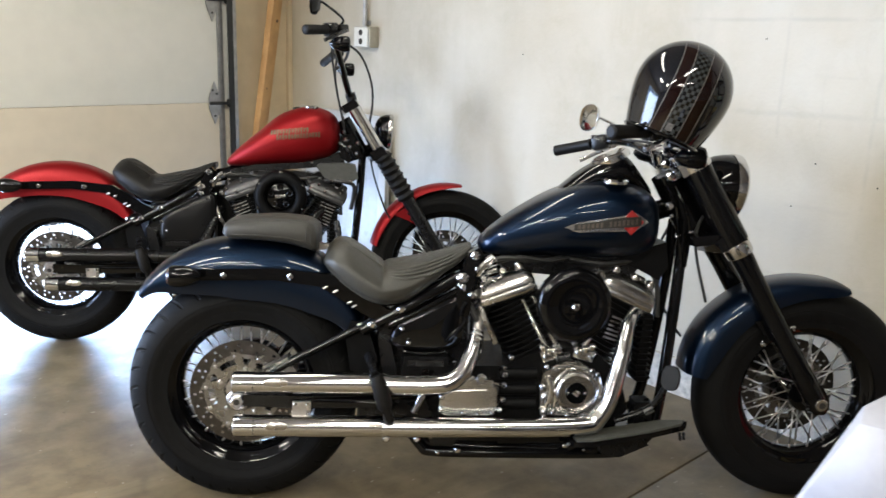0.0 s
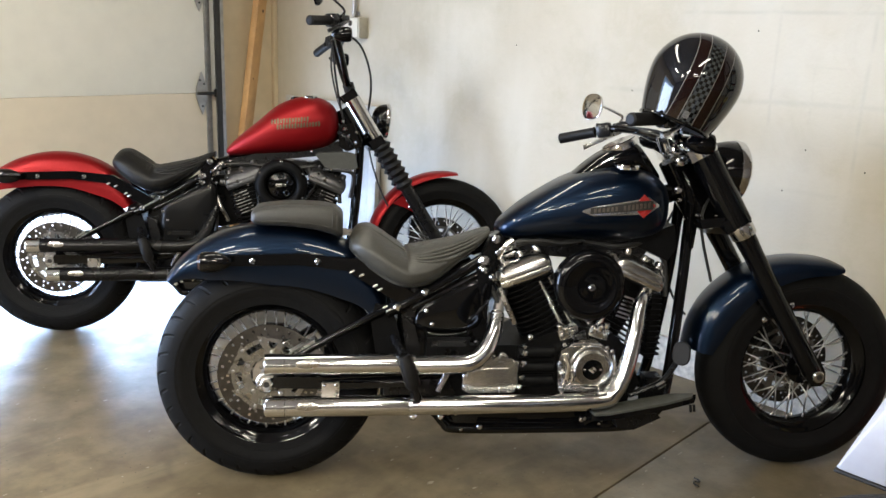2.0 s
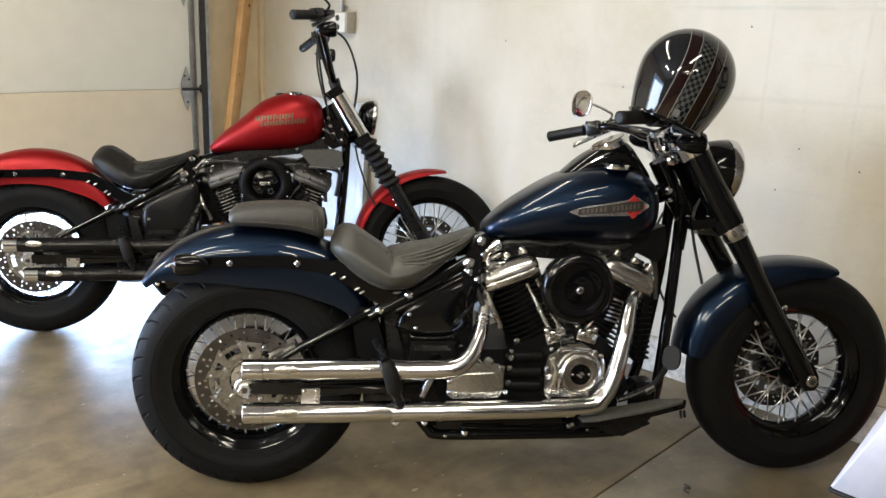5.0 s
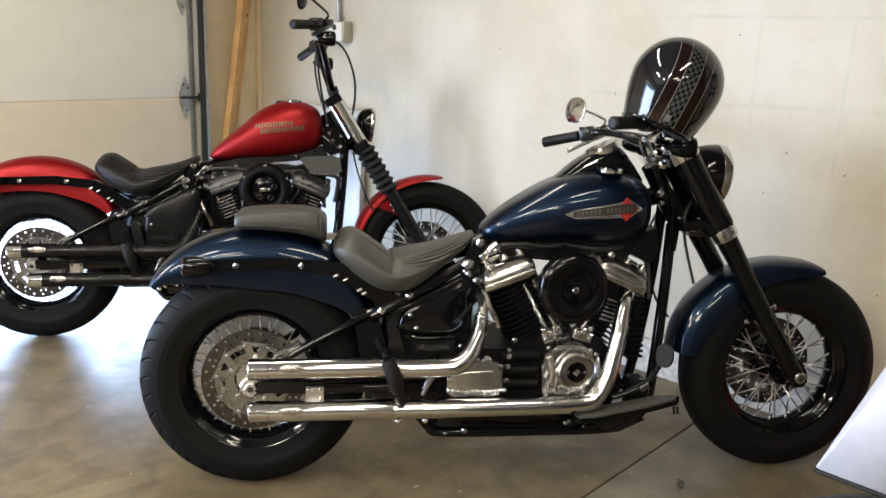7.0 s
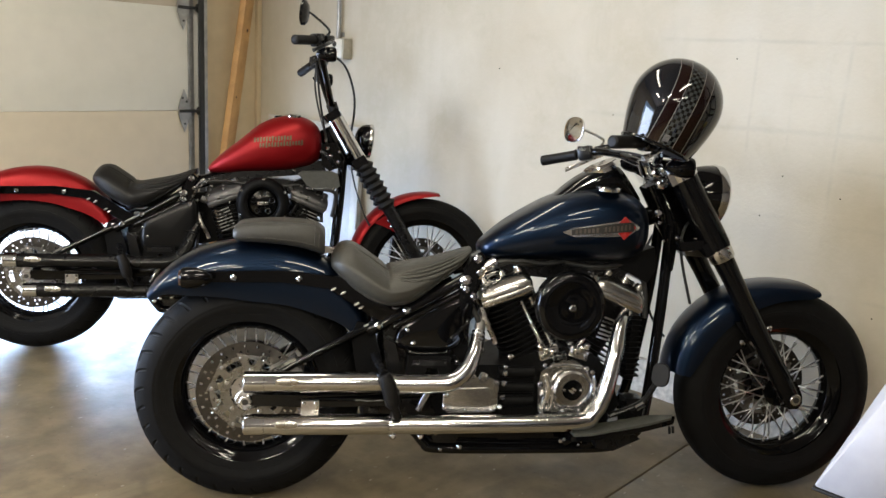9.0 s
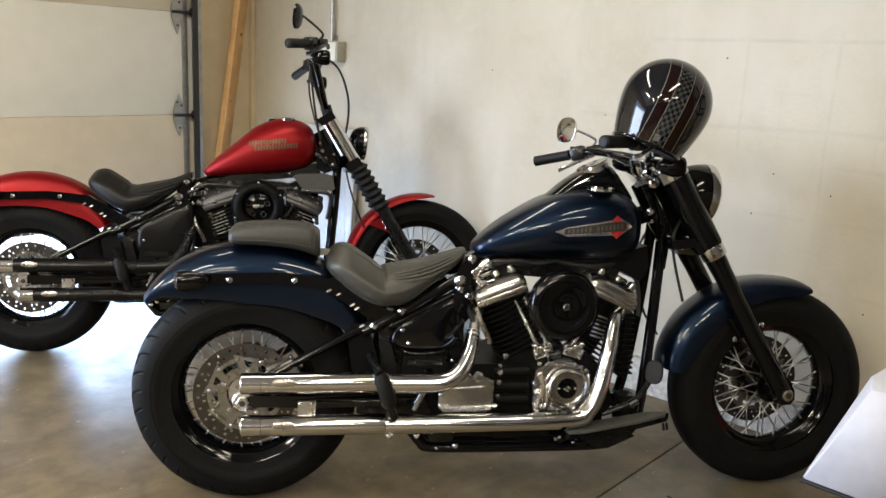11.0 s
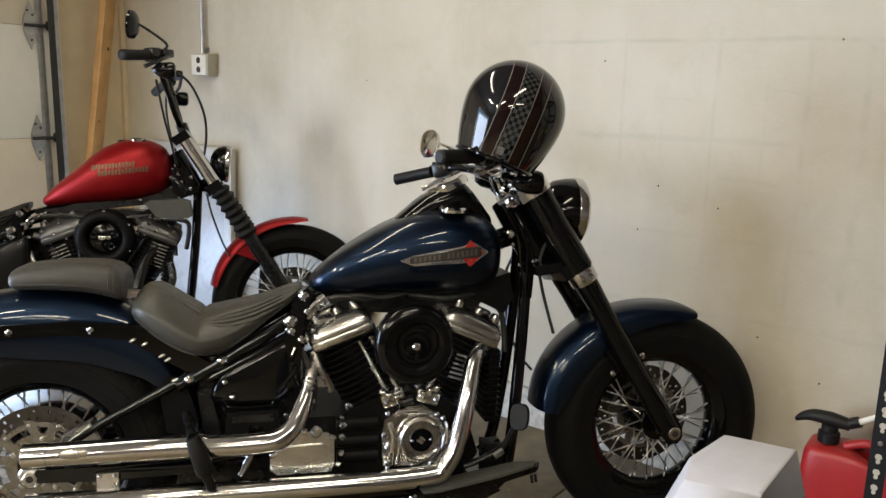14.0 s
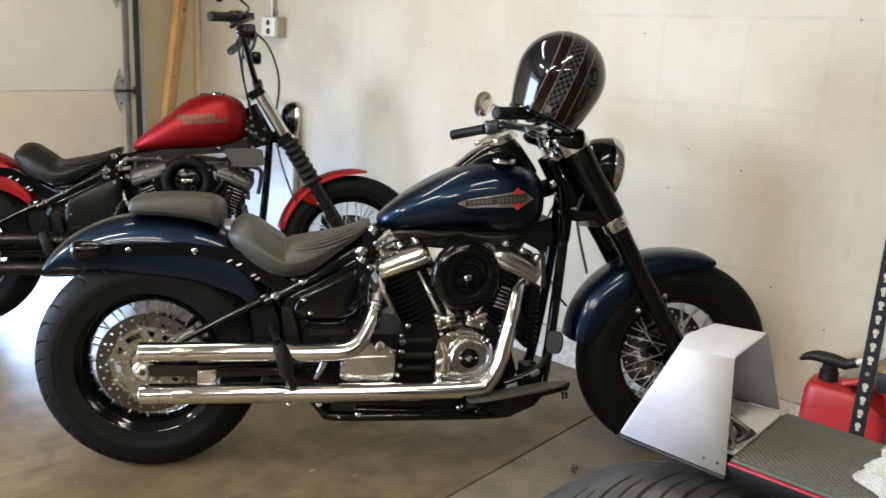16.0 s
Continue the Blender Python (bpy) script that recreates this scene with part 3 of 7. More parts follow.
# outlet box and conduit
outlet = thing("outlet_box", pose(WALL_X, 3.655, 1.297), "surface mounted outlet box with white cover", "outlet")
bm = bmesh.new()
box(bm, (0.06, 0.125, 0.105), Matrix.Translation((-0.03, 0, 0)))
part("body", bm, BOXGREY, outlet, bevel=0.004)
bm = bmesh.new()
box(bm, (0.004, 0.112, 0.094), Matrix.Translation((-0.0625, 0.004, 0)))
cover = part("cover_plate", bm, COVERWHITE, outlet, "white outlet cover", bevel=0.001)
for z in (0.022, -0.022):
    bm = bmesh.new()
    disc(bm, (-0.064, 0.004, z), (-1, 0, 0), 0.015, 0.003, 16)
    part("socket", bm, EMBLEM_DARK, cover)
conduit = thing("conduit", pose(WALL_X, 3.68, 1.350), "thin galvanised conduit running up the wall", "conduit")
bm = bmesh.new()
tube(bm, [(-0.022, 0, 0), (-0.022, 0, 1.40)], 0.0105)
part("pipe", bm, GALV, conduit)
for z in (0.02, 0.62, 1.2):
    bm = bmesh.new()
    tube(bm, [(-0.022, 0, z - 0.012), (-0.022, 0, z + 0.012)], 0.0125)
    box(bm, (0.004, 0.05, 0.02), Matrix.Translation((-0.003, 0, z)))
    part("clamp", bm, GALV, conduit)
# housings for the added, unseen tube lamps
for x, y, turn, ln, _ in LAMPS:
    ln += 0.06
    fit_ = thing("unseen_ceiling_light", pose(x, y, 2.75, 0, 0, turn), "unseen white ceiling tube fixture added for fill light", "ceiling light", "ceiling lights")
    bm = bmesh.new()
    box(bm, (ln, 0.2, 0.05), Matrix.Translation((0, 0, -0.025)))
    part("housing", bm, PANEL_WHITE, fit_, bevel=0.006)
    bm = bmesh.new()
    for s in (-1, 1):
        box(bm, (0.02, 0.2, 0.06), Matrix.Translation(((ln / 2 - 0.01) * s, 0, -0.08)))
    part("end_cap", bm, PANEL_WHITE, fit_, bevel=0.003)

# ---- motorcycles: x forward from the rear axle, y to the machine's left, z up ----
def groove_loft(bm, rings, cuts):
    """Skin closed rings; faces whose corners are all cut take the second material."""
    rows = [[bm.verts.new(v) for v in r] for r in rings]
    k = len(rows[0])
    for n, (a, b) in enumerate(zip(rows, rows[1:])):
        for i in range(k):
            j = (i + 1) % k
            face = bm.faces.new((a[i], a[j], b[j], b[i]))
            face.material_index = int(cuts[n * k + i] and cuts[n * k + j] and cuts[n * k + k + i] and cuts[n * k + k + j])


def wheel(bike, name, x, z, radius, width, rim_r, rim_w, spoke_mat, tread, discs, hub_w=0.10, finish=None):
    c = Matrix.Translation((x, 0, z)) @ RIGHT
    bm = bmesh.new()
    rw = rim_w / 2
    ri = rim_r - 0.024
    lathe(bm, [(rim_r + 0.010, -rw), (rim_r + 0.010, -rw + 0.008), (rim_r - 0.012, -rw + 0.014), (rim_r - 0.022, -rw * 0.55), (ri, -rw * 0.30), (ri, rw * 0.30),
               (rim_r - 0.022, rw * 0.55), (rim_r - 0.012, rw - 0.014), (rim_r + 0.010, rw - 0.008), (rim_r + 0.010, rw), (rim_r + 0.006, rw + 0.002), (rim_r + 0.001, rw),
               (rim_r - 0.004, rw - 0.006), (rim_r - 0.008, rw - 0.008), (rim_r - 0.016, rw * 0.72), (rim_r - 0.024, rw * 0.60), (ri - 0.002, rw * 0.50), (ri - 0.006, rw * 0.34), (ri - 0.006, -rw * 0.34),
               (rim_r - 0.024, -rw * 0.62), (rim_r - 0.006, -rw + 0.002)], c, 96)
    w = part(name, bm, BLACK, bike, "gloss black spoked wheel")
    bm = bmesh.new()
    hw = width / 2
    prof = []
    for k in range(57):
        a = math.pi * k / 56
        cs, sn = math.cos(a), math.sin(a)
        r = rim_r + (radius - rim_r) * sn ** 0.62 * (1 - 0.07 * abs(cs) ** 2.5)
        prof.append((max(r, rim_r), -hw * math.copysign(abs(cs) ** 0.72, cs) * (1.0 if sn > 0.25 else 0.86 + 0.56 * sn)))
    # hooked grooves are cut into the tread: a slanted slot on either shoulder with a short foot along the crown
    seg = tread * 16
    rings, cuts = [], []
    depth = 0.0065
    for r, lat in prof:
        sl = lat / hw
        ring = []
        for q in range(seg):
            side = abs(sl)
            step, odd = q % 16, (q // 16) % 2
            cut = 0.0
            if name == "rear_wheel" and r > rim_r + 0.70 * (radius - rim_r):
                if 0.34 < side < (0.97 if odd else 0.90) and step < 2:
                    cut = depth
                elif (0.34 if odd else 0.50) < side < (0.42 if odd else 0.58) and step < 9:
                    cut = depth
            f = 2 * math.pi * (q / seg - (0.9 * side + (0.5 if sl > 0 else 0)) / tread)
            cuts.append(cut > 0)
            ring.append(c @ Vector(((r - cut) * math.cos(f), (r - cut) * math.sin(f), lat)))
        rings.append(ring)
    groove_loft(bm, rings, cuts)
    tyre = part("tyre", bm, RUBBER, w, "black rubber tyre", sharp=28)
    tyre.data.materials.append(GROOVE)
    for o in (rim_r + 0.022, rim_r + 0.055):
        bm = bmesh.new()
        t = (o - rim_r) / (radius - rim_r)
        sn = t ** (1 / 0.62)
        lat = hw * (1 - sn * sn) ** 0.36 * (1.0 if sn > 0.25 else 0.86 + 0.56 * sn)
        lathe(bm, [(o - 0.0012, lat - 0.004), (o + 0.0012, lat - 0.004), (o + 0.0008, lat + 0.0008), (o - 0.0008, lat + 0.0008)], c, 96)
        part("bead_line", bm, RUBBER, tyre)
    bm = bmesh.new()
    h = hub_w / 2
    lathe(bm, [(0.0, -h - 0.02), (0.022, -h - 0.02), (0.025, -h), (0.048, -h), (0.048, -h + 0.012), (0.03, -h + 0.03), (0.03, h - 0.03), (0.048, h - 0.012), (0.048, h), (0.025, h), (0.022, h + 0.02), (0.0, h + 0.02)], c, 32, closed=False)
    part("hub", bm, finish or STEEL, w)
    bm = bmesh.new()
    tube(bm, [(0, 0, 0), (0, 0, 1)], 0.0023, 6)
    bmesh.ops.recalc_face_normals(bm, faces=bm.faces)
    me = bpy.data.meshes.new("spoke")
    bm.to_mesh(me)
    bm.free()
    me.materials.append(spoke_mat)
    me.shade_smooth()
    bm = bmesh.new()
    tube(bm, [(0, 0, -0.016), (0, 0, -0.004), (0, 0, 0.004)], [0.0023, 0.0030, 0.0033], 8)
    bmesh.ops.recalc_face_normals(bm, faces=bm.faces)
    cap_me = bpy.data.meshes.new("spoke_nipple")
    bm.to_mesh(cap_me)
    bm.free()
    cap_me.materials.append(STEEL)
    cap_me.shade_smooth()
    for k in range(40):
        a = 2 * math.pi * (k + 0.5) / 40
        s = 1 if k % 2 else -1
        lean = 0.62 * (1 if (k // 2) % 2 else -1)
        p0 = c @ Vector((0.044 * math.cos(a + lean), 0.044 * math.sin(a + lean), s * (h - 0.004)))
        p1 = c @ Vector(((ri - 0.004) * math.cos(a), (ri - 0.004) * math.sin(a), s * rw * 0.22))
        d = p1 - p0
        turn = d.to_track_quat("Z", "Y").to_matrix().to_4x4()
        ob = new("spoke", me)
        ob.parent = w
        ob.matrix_local = Matrix.Translation(p0) @ turn @ Matrix.Diagonal((1, 1, d.length, 1))
        ob = new("spoke_nipple", cap_me)
        ob.parent = w
        ob.matrix_local = Matrix.Translation(p1) @ turn
    for side, off, ro in discs:
        face = 1 if off > 0 else -1
        rin = ro - 0.041
        # braking ring: a flat annulus with drilled holes right through it
        bm = bmesh.new()
        seg = 120
        outer = [[bm.verts.new(c @ Vector((r * math.cos(2 * math.pi * j / seg), r * math.sin(2 * math.pi * j / seg), off + dz))) for j in range(seg)] for dz in (0, 0.005) for r in (rin, rin + 0.008, rin + 0.016, rin + 0.024, rin + 0.032, ro)]
        lo_, hi_ = outer[:6], outer[6:]
        for j in range(seg):
            j2 = (j + 1) % seg
            for q in range(5):
                if (q == 1 and j % 10 in (0, 3)) or (q == 3 and j % 10 in (1, 6)):
                    ring_ = [(q, j), (q + 1, j), (q + 1, j2), (q, j2)]
                    for (qa, ja), (qb, jb) in zip(ring_, ring_[1:] + ring_[:1]):
                        bm.faces.new((lo_[qa][ja], lo_[qb][jb], hi_[qb][jb], hi_[qa][ja]))
                    continue
                bm.faces.new((lo_[q][j], lo_[q + 1][j], lo_[q + 1][j2], lo_[q][j2]))
                bm.faces.new((hi_[q][j], hi_[q][j2], hi_[q + 1][j2], hi_[q + 1][j]))
            bm.faces.new((lo_[0][j], lo_[0][j2], hi_[0][j2], hi_[0][j]))
            bm.faces.new((lo_[5][j], hi_[5][j], hi_[5][j2], lo_[5][j2]))
        disc_ = part("brake_disc", bm, ROTOR, w, "drilled steel brake disc")
        # carrier: inner ring, five forked arms and their buttons
        bm = bmesh.new()
        lathe(bm, [(0.052, off - 0.002), (0.078, off - 0.002), (0.080, off + 0.001), (0.078, off + 0.005), (0.052, off + 0.005)], c, 60)
        for k in range(5):
            a = 2 * math.pi * k / 5 + 0.2
            m = c @ Matrix.Rotation(a, 4, "Z")
            for fork in (-1, 1):
                pts = [(0.074, fork * 0.003), (0.074, fork * 0.026), (rin + 0.003, fork * 0.047), (rin + 0.003, fork * 0.021)]
                lo_ = [bm.verts.new(m @ Vector((u, v, off - 0.0015))) for u, v in pts]
                hi_ = [bm.verts.new(m @ Vector((u, v, off + 0.0055))) for u, v in pts]
                bm.faces.new(lo_)
                bm.faces.new(hi_[::-1])
                for i in range(4):
                    bm.faces.new((lo_[i], hi_[i], hi_[(i + 1) % 4], lo_[(i + 1) % 4]))
        lathe(bm, [(rin - 0.010, off - 0.001), (rin + 0.002, off - 0.001), (rin + 0.002, off + 0.0065), (rin - 0.010, off + 0.0065)], c, 72)
        carrier = part("carrier", bm, CARRIER, w)
        for k in range(5):
            a = 2 * math.pi * k / 5 + 0.2
            for rr, da, size in ((0.066, 0.0, 0.0065), (rin - 0.003, 0.33, 0.0052), (rin - 0.003, -0.33, 0.0052)):
                bm = bmesh.new()
                at = c @ Vector((rr * math.cos(a + da), rr * math.sin(a + da), off + (0.005 if face > 0 else -0.001)))
                disc(bm, at, c.to_3x3() @ Vector((0, 0, face)), size, 0.005, 10, 0.4)
                part("button", bm, STEEL, carrier)
        if name == "rear_wheel":
            bm = bmesh.new()
            lathe(bm, [(0.03, -0.066), (0.112, -0.066), (0.116, -0.070), (0.116, -0.094), (0.112, -0.098), (0.03, -0.090)], c, 70)
            part("belt_pulley", bm, SATIN, w)
        # dark hub shroud behind the carrier
        bm = bmesh.new()
        lathe(bm, [(0.030, off - face * 0.012), (0.060, off - face * 0.012), (0.060, off - face * 0.006), (0.030, off - face * 0.006)], c, 40)
        part("hub_flange", bm, SATIN, w)
    return w


def fender(bm, cx, cz, rows, w, e=3.2, k=28, thick=0.004, tuck=0.0):
    """A mudguard round an axle: rows of (degrees, outer radius, radius of its lower edge)."""
    rows = [(t, a, b) for t, a, b, _ in smooth_path4([Vector((*r, 0)) for r in rows], 6)]
    outer, inner = [], []
    for t, ro, rl in rows:
        a = radians(t)
        oa, ia = [], []
        for j in range(k + 1):
            f = math.pi * j / k
            c, s = math.cos(f), math.sin(f)
            lat = w * math.copysign(abs(c) ** (2 / e), -c) * (1 - tuck * (1 - s) ** 2)
            rr = rl + (ro - rl) * max(s, 0) ** (2 / e)
            ri = rl + (ro - thick * 1.4 - rl) * max(s, 0) ** (2 / e)
            oa.append(Vector((cx + rr * math.cos(a), lat, cz + rr * math.sin(a))))
            ia.append(Vector((cx + ri * math.cos(a), lat * (1 - thick / w), cz + ri * math.sin(a))))
        outer.append(oa)
        inner.append(ia)
    vo = [[bm.verts.new(v) for v in r] for r in outer]
    vi = [[bm.verts.new(v) for v in r] for r in inner]
    n = len(vo)
    for i in range(n - 1):
        for j in range(k):
            bm.faces.new((vo[i][j], vo[i][j + 1], vo[i + 1][j + 1], vo[i + 1][j]))
            bm.faces.new((vi[i][j], vi[i + 1][j], vi[i + 1][j + 1], vi[i][j + 1]))
        for j in (0, k):
            bm.faces.new((vo[i][j], vo[i + 1][j], vi[i + 1][j], vi[i][j]))
    for i in (0, n - 1):
        for j in range(k):
            bm.faces.new((vo[i][j], vi[i][j], vi[i][j + 1], vo[i][j + 1]))


def bolt(parent, p, r=0.008, h=0.006, mat=None, axis=(0, -1, 0)):
    bm = bmesh.new()
    disc(bm, p, axis, r, h, 14, 0.5)
    return part("bolt", bm, mat or CHROME, parent)


def cylinder_barrel(bike, base, top, mat, n=13, ra=0.078, rb=0.085):
    """An air-cooled cylinder: a core with stacked fins."""
    base, top = Vector(base), Vector(top)
    q = (top - base).to_track_quat("Z", "Y").to_matrix().to_4x4()
    m = Matrix.Translation(base) @ q
    h = (top - base).length
    bm = bmesh.new()
    lathe(bm, [(0, 0), (0.068, 0), (0.068, h), (0, h)], m, 24, closed=False)
    barrel = part("cylinder", bm, mat, bike)
    for k in range(n):
        z = h * (k + 0.6) / n
        bm = bmesh.new()
        pts = [(math.copysign(abs(math.cos(a)) ** 0.55, math.cos(a)) * ra, math.copysign(abs(math.sin(a)) ** 0.55, math.sin(a)) * rb) for a in (2 * math.pi * j / 28 for j in range(28))]
        ring_loft(bm, [[m @ Vector((x, y, z + dz)) for x, y in pts] for dz in (-0.0022, 0.0022)])
        part("fin", bm, mat, barrel)
    return barrel


def rocker_box(bike, c, tilt, mat, trim):
    """A rocker cover with its stepped top and bolts."""
    m = Matrix.Translation(c) @ Matrix.Rotation(radians(-tilt), 4, "Y")
    bm = bmesh.new()
    rings = []
    for x, h, w in ((-0.084, 0.006, 0.048), (-0.083, 0.016, 0.064), (-0.076, 0.030, 0.072), (-0.060, 0.040, 0.075), (-0.030, 0.044, 0.076), (0.0, 0.0445, 0.076), (0.030, 0.044, 0.076), (0.060, 0.040, 0.075), (0.076, 0.032, 0.072), (0.083, 0.018, 0.064), (0.084, 0.008, 0.048)):
        ring = []
        for j in range(28):
            f = 2 * math.pi * j / 28
            u, v = math.cos(f), math.sin(f)
            y = w * math.copysign(abs(u) ** 0.7, u)
            z = (h * abs(v) ** 0.75 if v > 0 else -0.030 * min(1.0, h / 0.03) * abs(v) ** 0.35) - 0.004
            ring.append(m @ Vector((x, y * (1 - 0.20 * max(0.0, v)), z)))
        rings.append(ring)
    ring_loft(bm, rings)
    body = part("rocker_cover", bm, mat, bike, sharp=50)
    bm = bmesh.new()
    prism(bm, [(-0.074, -0.032), (0.074, -0.032), (0.080, -0.024), (0.078, -0.012), (-0.078, -0.012), (-0.080, -0.024)], -0.0785, 0.0785)
    bmesh.ops.transform(bm, matrix=m, verts=bm.verts)
    part("flange", bm, mat, body, bevel=0.004)
    for x in (-0.052, 0.006, 0.056):
        bm = bmesh.new()
        lathe(bm, [(0.0, 0.052), (0.010, 0.050), (0.014, 0.044), (0.0155, 0.015), (0.0, 0.015)], m @ Matrix.Translation((x, -0.030, 0)), 16, closed=False)
        part("boss", bm, mat, body)
    bm = bmesh.new()
    box(bm, (0.090, 0.050, 0.016), m @ Matrix.Translation((0.004, 0.012, 0.042)))
    part("cap", bm, mat, body, bevel=0.006)
    bm = bmesh.new()
    box(bm, (0.158, 0.146, 0.006), m @ Matrix.Translation((0, 0, -0.033)))
    part("gasket", bm, trim, body)
    for x in (-0.066, 0.066):
        bolt(body, m @ Vector((x, -0.069, -0.016)), 0.008, 0.006, CHROME, m.to_3x3() @ Vector((0, -1, 0)))
    bm = bmesh.new()
    tube(bm, [m @ Vector((-0.082, -0.05, 0.0)), m @ Vector((-0.098, -0.05, 0.012))], 0.014, 12)
    part("plug", bm, mat, body)
    return body


def motorcycle(m, style, label):
    blue = style == "blue"
    paint = BLUE if blue else RED
    metal = POLISH if blue else GREYMETAL
    bike = thing("motorcycle", m, label, "motorcycle")
    # wheels
    wheel(bike, "rear_wheel", 0, 0.322, 0.322, 0.150, 0.206, 0.100, SPOKE, 34, [(1, 0.054, 0.146)], 0.11)
    if blue:
        wheel(bike, "front_wheel", 1.63, 0.320, 0.320, 0.136, 0.206, 0.085, SPOKE, 34, [(-1, -0.066, 0.145)], 0.09, BLACK)
    else:
        wheel(bike, "front_wheel", 1.63, 0.331, 0.331, 0.104, 0.241, 0.066, SPOKE, 38, [(-1, -0.060, 0.145)], 0.09, BLACK)
    # rear mudguard with its strut
    bm = bmesh.new()
    if blue:
        fender(bm, 0, 0.322, [(134, 0.398, 0.372), (128, 0.412, 0.362), (118, 0.424, 0.320), (104, 0.431, 0.288), (88, 0.434, 0.270), (70, 0.439, 0.278), (52, 0.437, 0.300), (38, 0.412, 0.332), (28, 0.385, 0.345)], 0.104, tuck=0.05)
    else:
        fender(bm, 0, 0.322, [(131, 0.402, 0.360), (124, 0.418, 0.340), (110, 0.428, 0.312), (92, 0.436, 0.300), (76, 0.438, 0.302), (60, 0.432, 0.312), (46, 0.415, 0.335), (36, 0.39, 0.350)], 0.102, tuck=0.05)
    guard = part("rear_fender", bm, paint, bike, "dark blue gloss rear fender" if blue else "matte red rear fender")
    bm = bmesh.new()
    prism(bm, [(-0.15, 0.676), (0.10, 0.684), (0.25, 0.668), (0.36, 0.60), (0.42, 0.565), (0.40, 0.53), (0.33, 0.565), (0.22, 0.636), (0.09, 0.652), (-0.15, 0.646)], -0.122, -0.098)
    strut = part("fender_strut", bm, BLACK, bike, "gloss black fender strut", bevel=0.004)
    bm = bmesh.new()
    prism(bm, [(-0.01, 0.663), (0.11, 0.665), (0.115, 0.660), (0.11, 0.656), (-0.01, 0.653), (-0.015, 0.658)], -0.1235, -0.1215)
    part("slot", bm, BLACK, strut)
    for x in (-0.038, 0.138):
        bolt(strut, (x, -0.120, 0.662), 0.0085, 0.009)
    bm = bmesh.new()
    prism(bm, [(-0.15, 0.676), (0.10, 0.684), (0.25, 0.668), (0.36, 0.60), (0.42, 0.565), (0.40, 0.53), (0.33, 0.565), (0.22, 0.636), (0.09, 0.652), (-0.15, 0.646)], 0.098, 0.122)
    part("fender_strut", bm, BLACK, bike, bevel=0.004)
    for s in (-1, 1):
        bm = bmesh.new()
        ring_loft(bm, [oval(x, 0.664, r, r * 1.1, 2.2, 20, s * 0.155) for x, r in ((-0.172, 0.016), (-0.168, 0.024), (-0.155, 0.0265), (-0.13, 0.025), (-0.105, 0.018), (-0.09, 0.008))])
        lamp = part("turn_signal", bm, BLACK, bike, "black bullet turn signal")
        bm = bmesh.new()
        ring_loft(bm, [oval(x, 0.664, r, r * 1.1, 2.2, 20, s * 0.155) for x, r in ((-0.178, 0.010), (-0.175, 0.018), (-0.1685, 0.0215))])
        part("lens", bm, LENS, lamp)
        bm = bmesh.new()
        tube(bm, [(-0.125, s * 0.14, 0.664), (-0.125, s * 0.10, 0.662)], 0.009)
        part("stalk", bm, BLACK, lamp)
    # saddle: a raised back with a flat sloping flank, then a pleated nose
    bm = bmesh.new()
    top = [(0.224, 0.722, 0.702, 0.080), (0.232, 0.744, 0.692, 0.112), (0.254, 0.764, 0.670, 0.136), (0.284, 0.765, 0.642, 0.150), (0.318, 0.746, 0.620, 0.160), (0.352, 0.722, 0.603, 0.166), (0.384, 0.702, 0.595, 0.168),
           (0.412, 0.703, 0.595, 0.166), (0.45, 0.711, 0.602, 0.157), (0.50, 0.721, 0.634, 0.134), (0.552, 0.734, 0.677, 0.105), (0.60, 0.752, 0.710, 0.074), (0.630, 0.760, 0.742, 0.042)]
    sx, st, sb = (0.0, -0.012, -0.012) if blue else (0.016, 0.008, 0.003)
    top = [(x + sx, zt + st, zb + sb, hw) for x, zt, zb, hw in top]

    def saddle_at(x, zt, zb, hw, f):
        c, s = math.cos(f), math.sin(f)
        nose = max(0.0, min(1.0, (x - sx - 0.33) / 0.09))
        flat = 0.50 + 0.12 * nose
        taper = 0.50 - 0.22 * nose
        y = hw * math.copysign(abs(c) ** flat, c) * (1 - taper * max(0.0, s) ** 0.95)
        return y, (zt + zb) / 2 + (zt - zb) / 2 * math.copysign(abs(s) ** (flat + 0.16), s)

    rings = []
    for x, zt, zb, hw in [tuple(v) for v in smooth_path4([Vector(r) for r in top], 10)]:
        ring = []
        along = max(0.0, min(1.0, (x - 0.392) / 0.20))
        for j in range(232):
            f = 2 * math.pi * j / 232
            c, s = math.cos(f), math.sin(f)
            y, z = saddle_at(x, zt, zb, hw, f)
            v = abs(math.atan2(abs(c), s)) / (math.pi / 2)
            lo_, hi_ = 0.42, 0.66 + 0.62 * along
            if along > 0 and lo_ < v < hi_:
                puff = abs(math.sin(4 * math.pi * (v - lo_) / (hi_ - lo_))) ** 0.5
                lift = (puff - 0.75) * 0.0095 * min(1, along * 6) * min(1, (1 - along) * 8 + 0.15)
                y += math.copysign(abs(c), c) * lift
                z += s * lift
            if s > 0 and 0.36 < x < 0.41:
                z -= 0.008 * math.exp(-((x - 0.386) / 0.006) ** 2) * s
            ring.append((x, y, z))
        rings.append(ring)
    ring_loft(bm, rings)
    seat_m = LEATHER if blue else DARKSEAT
    seat = part("seat", bm, seat_m, bike, "black stitched solo saddle", sharp=60)
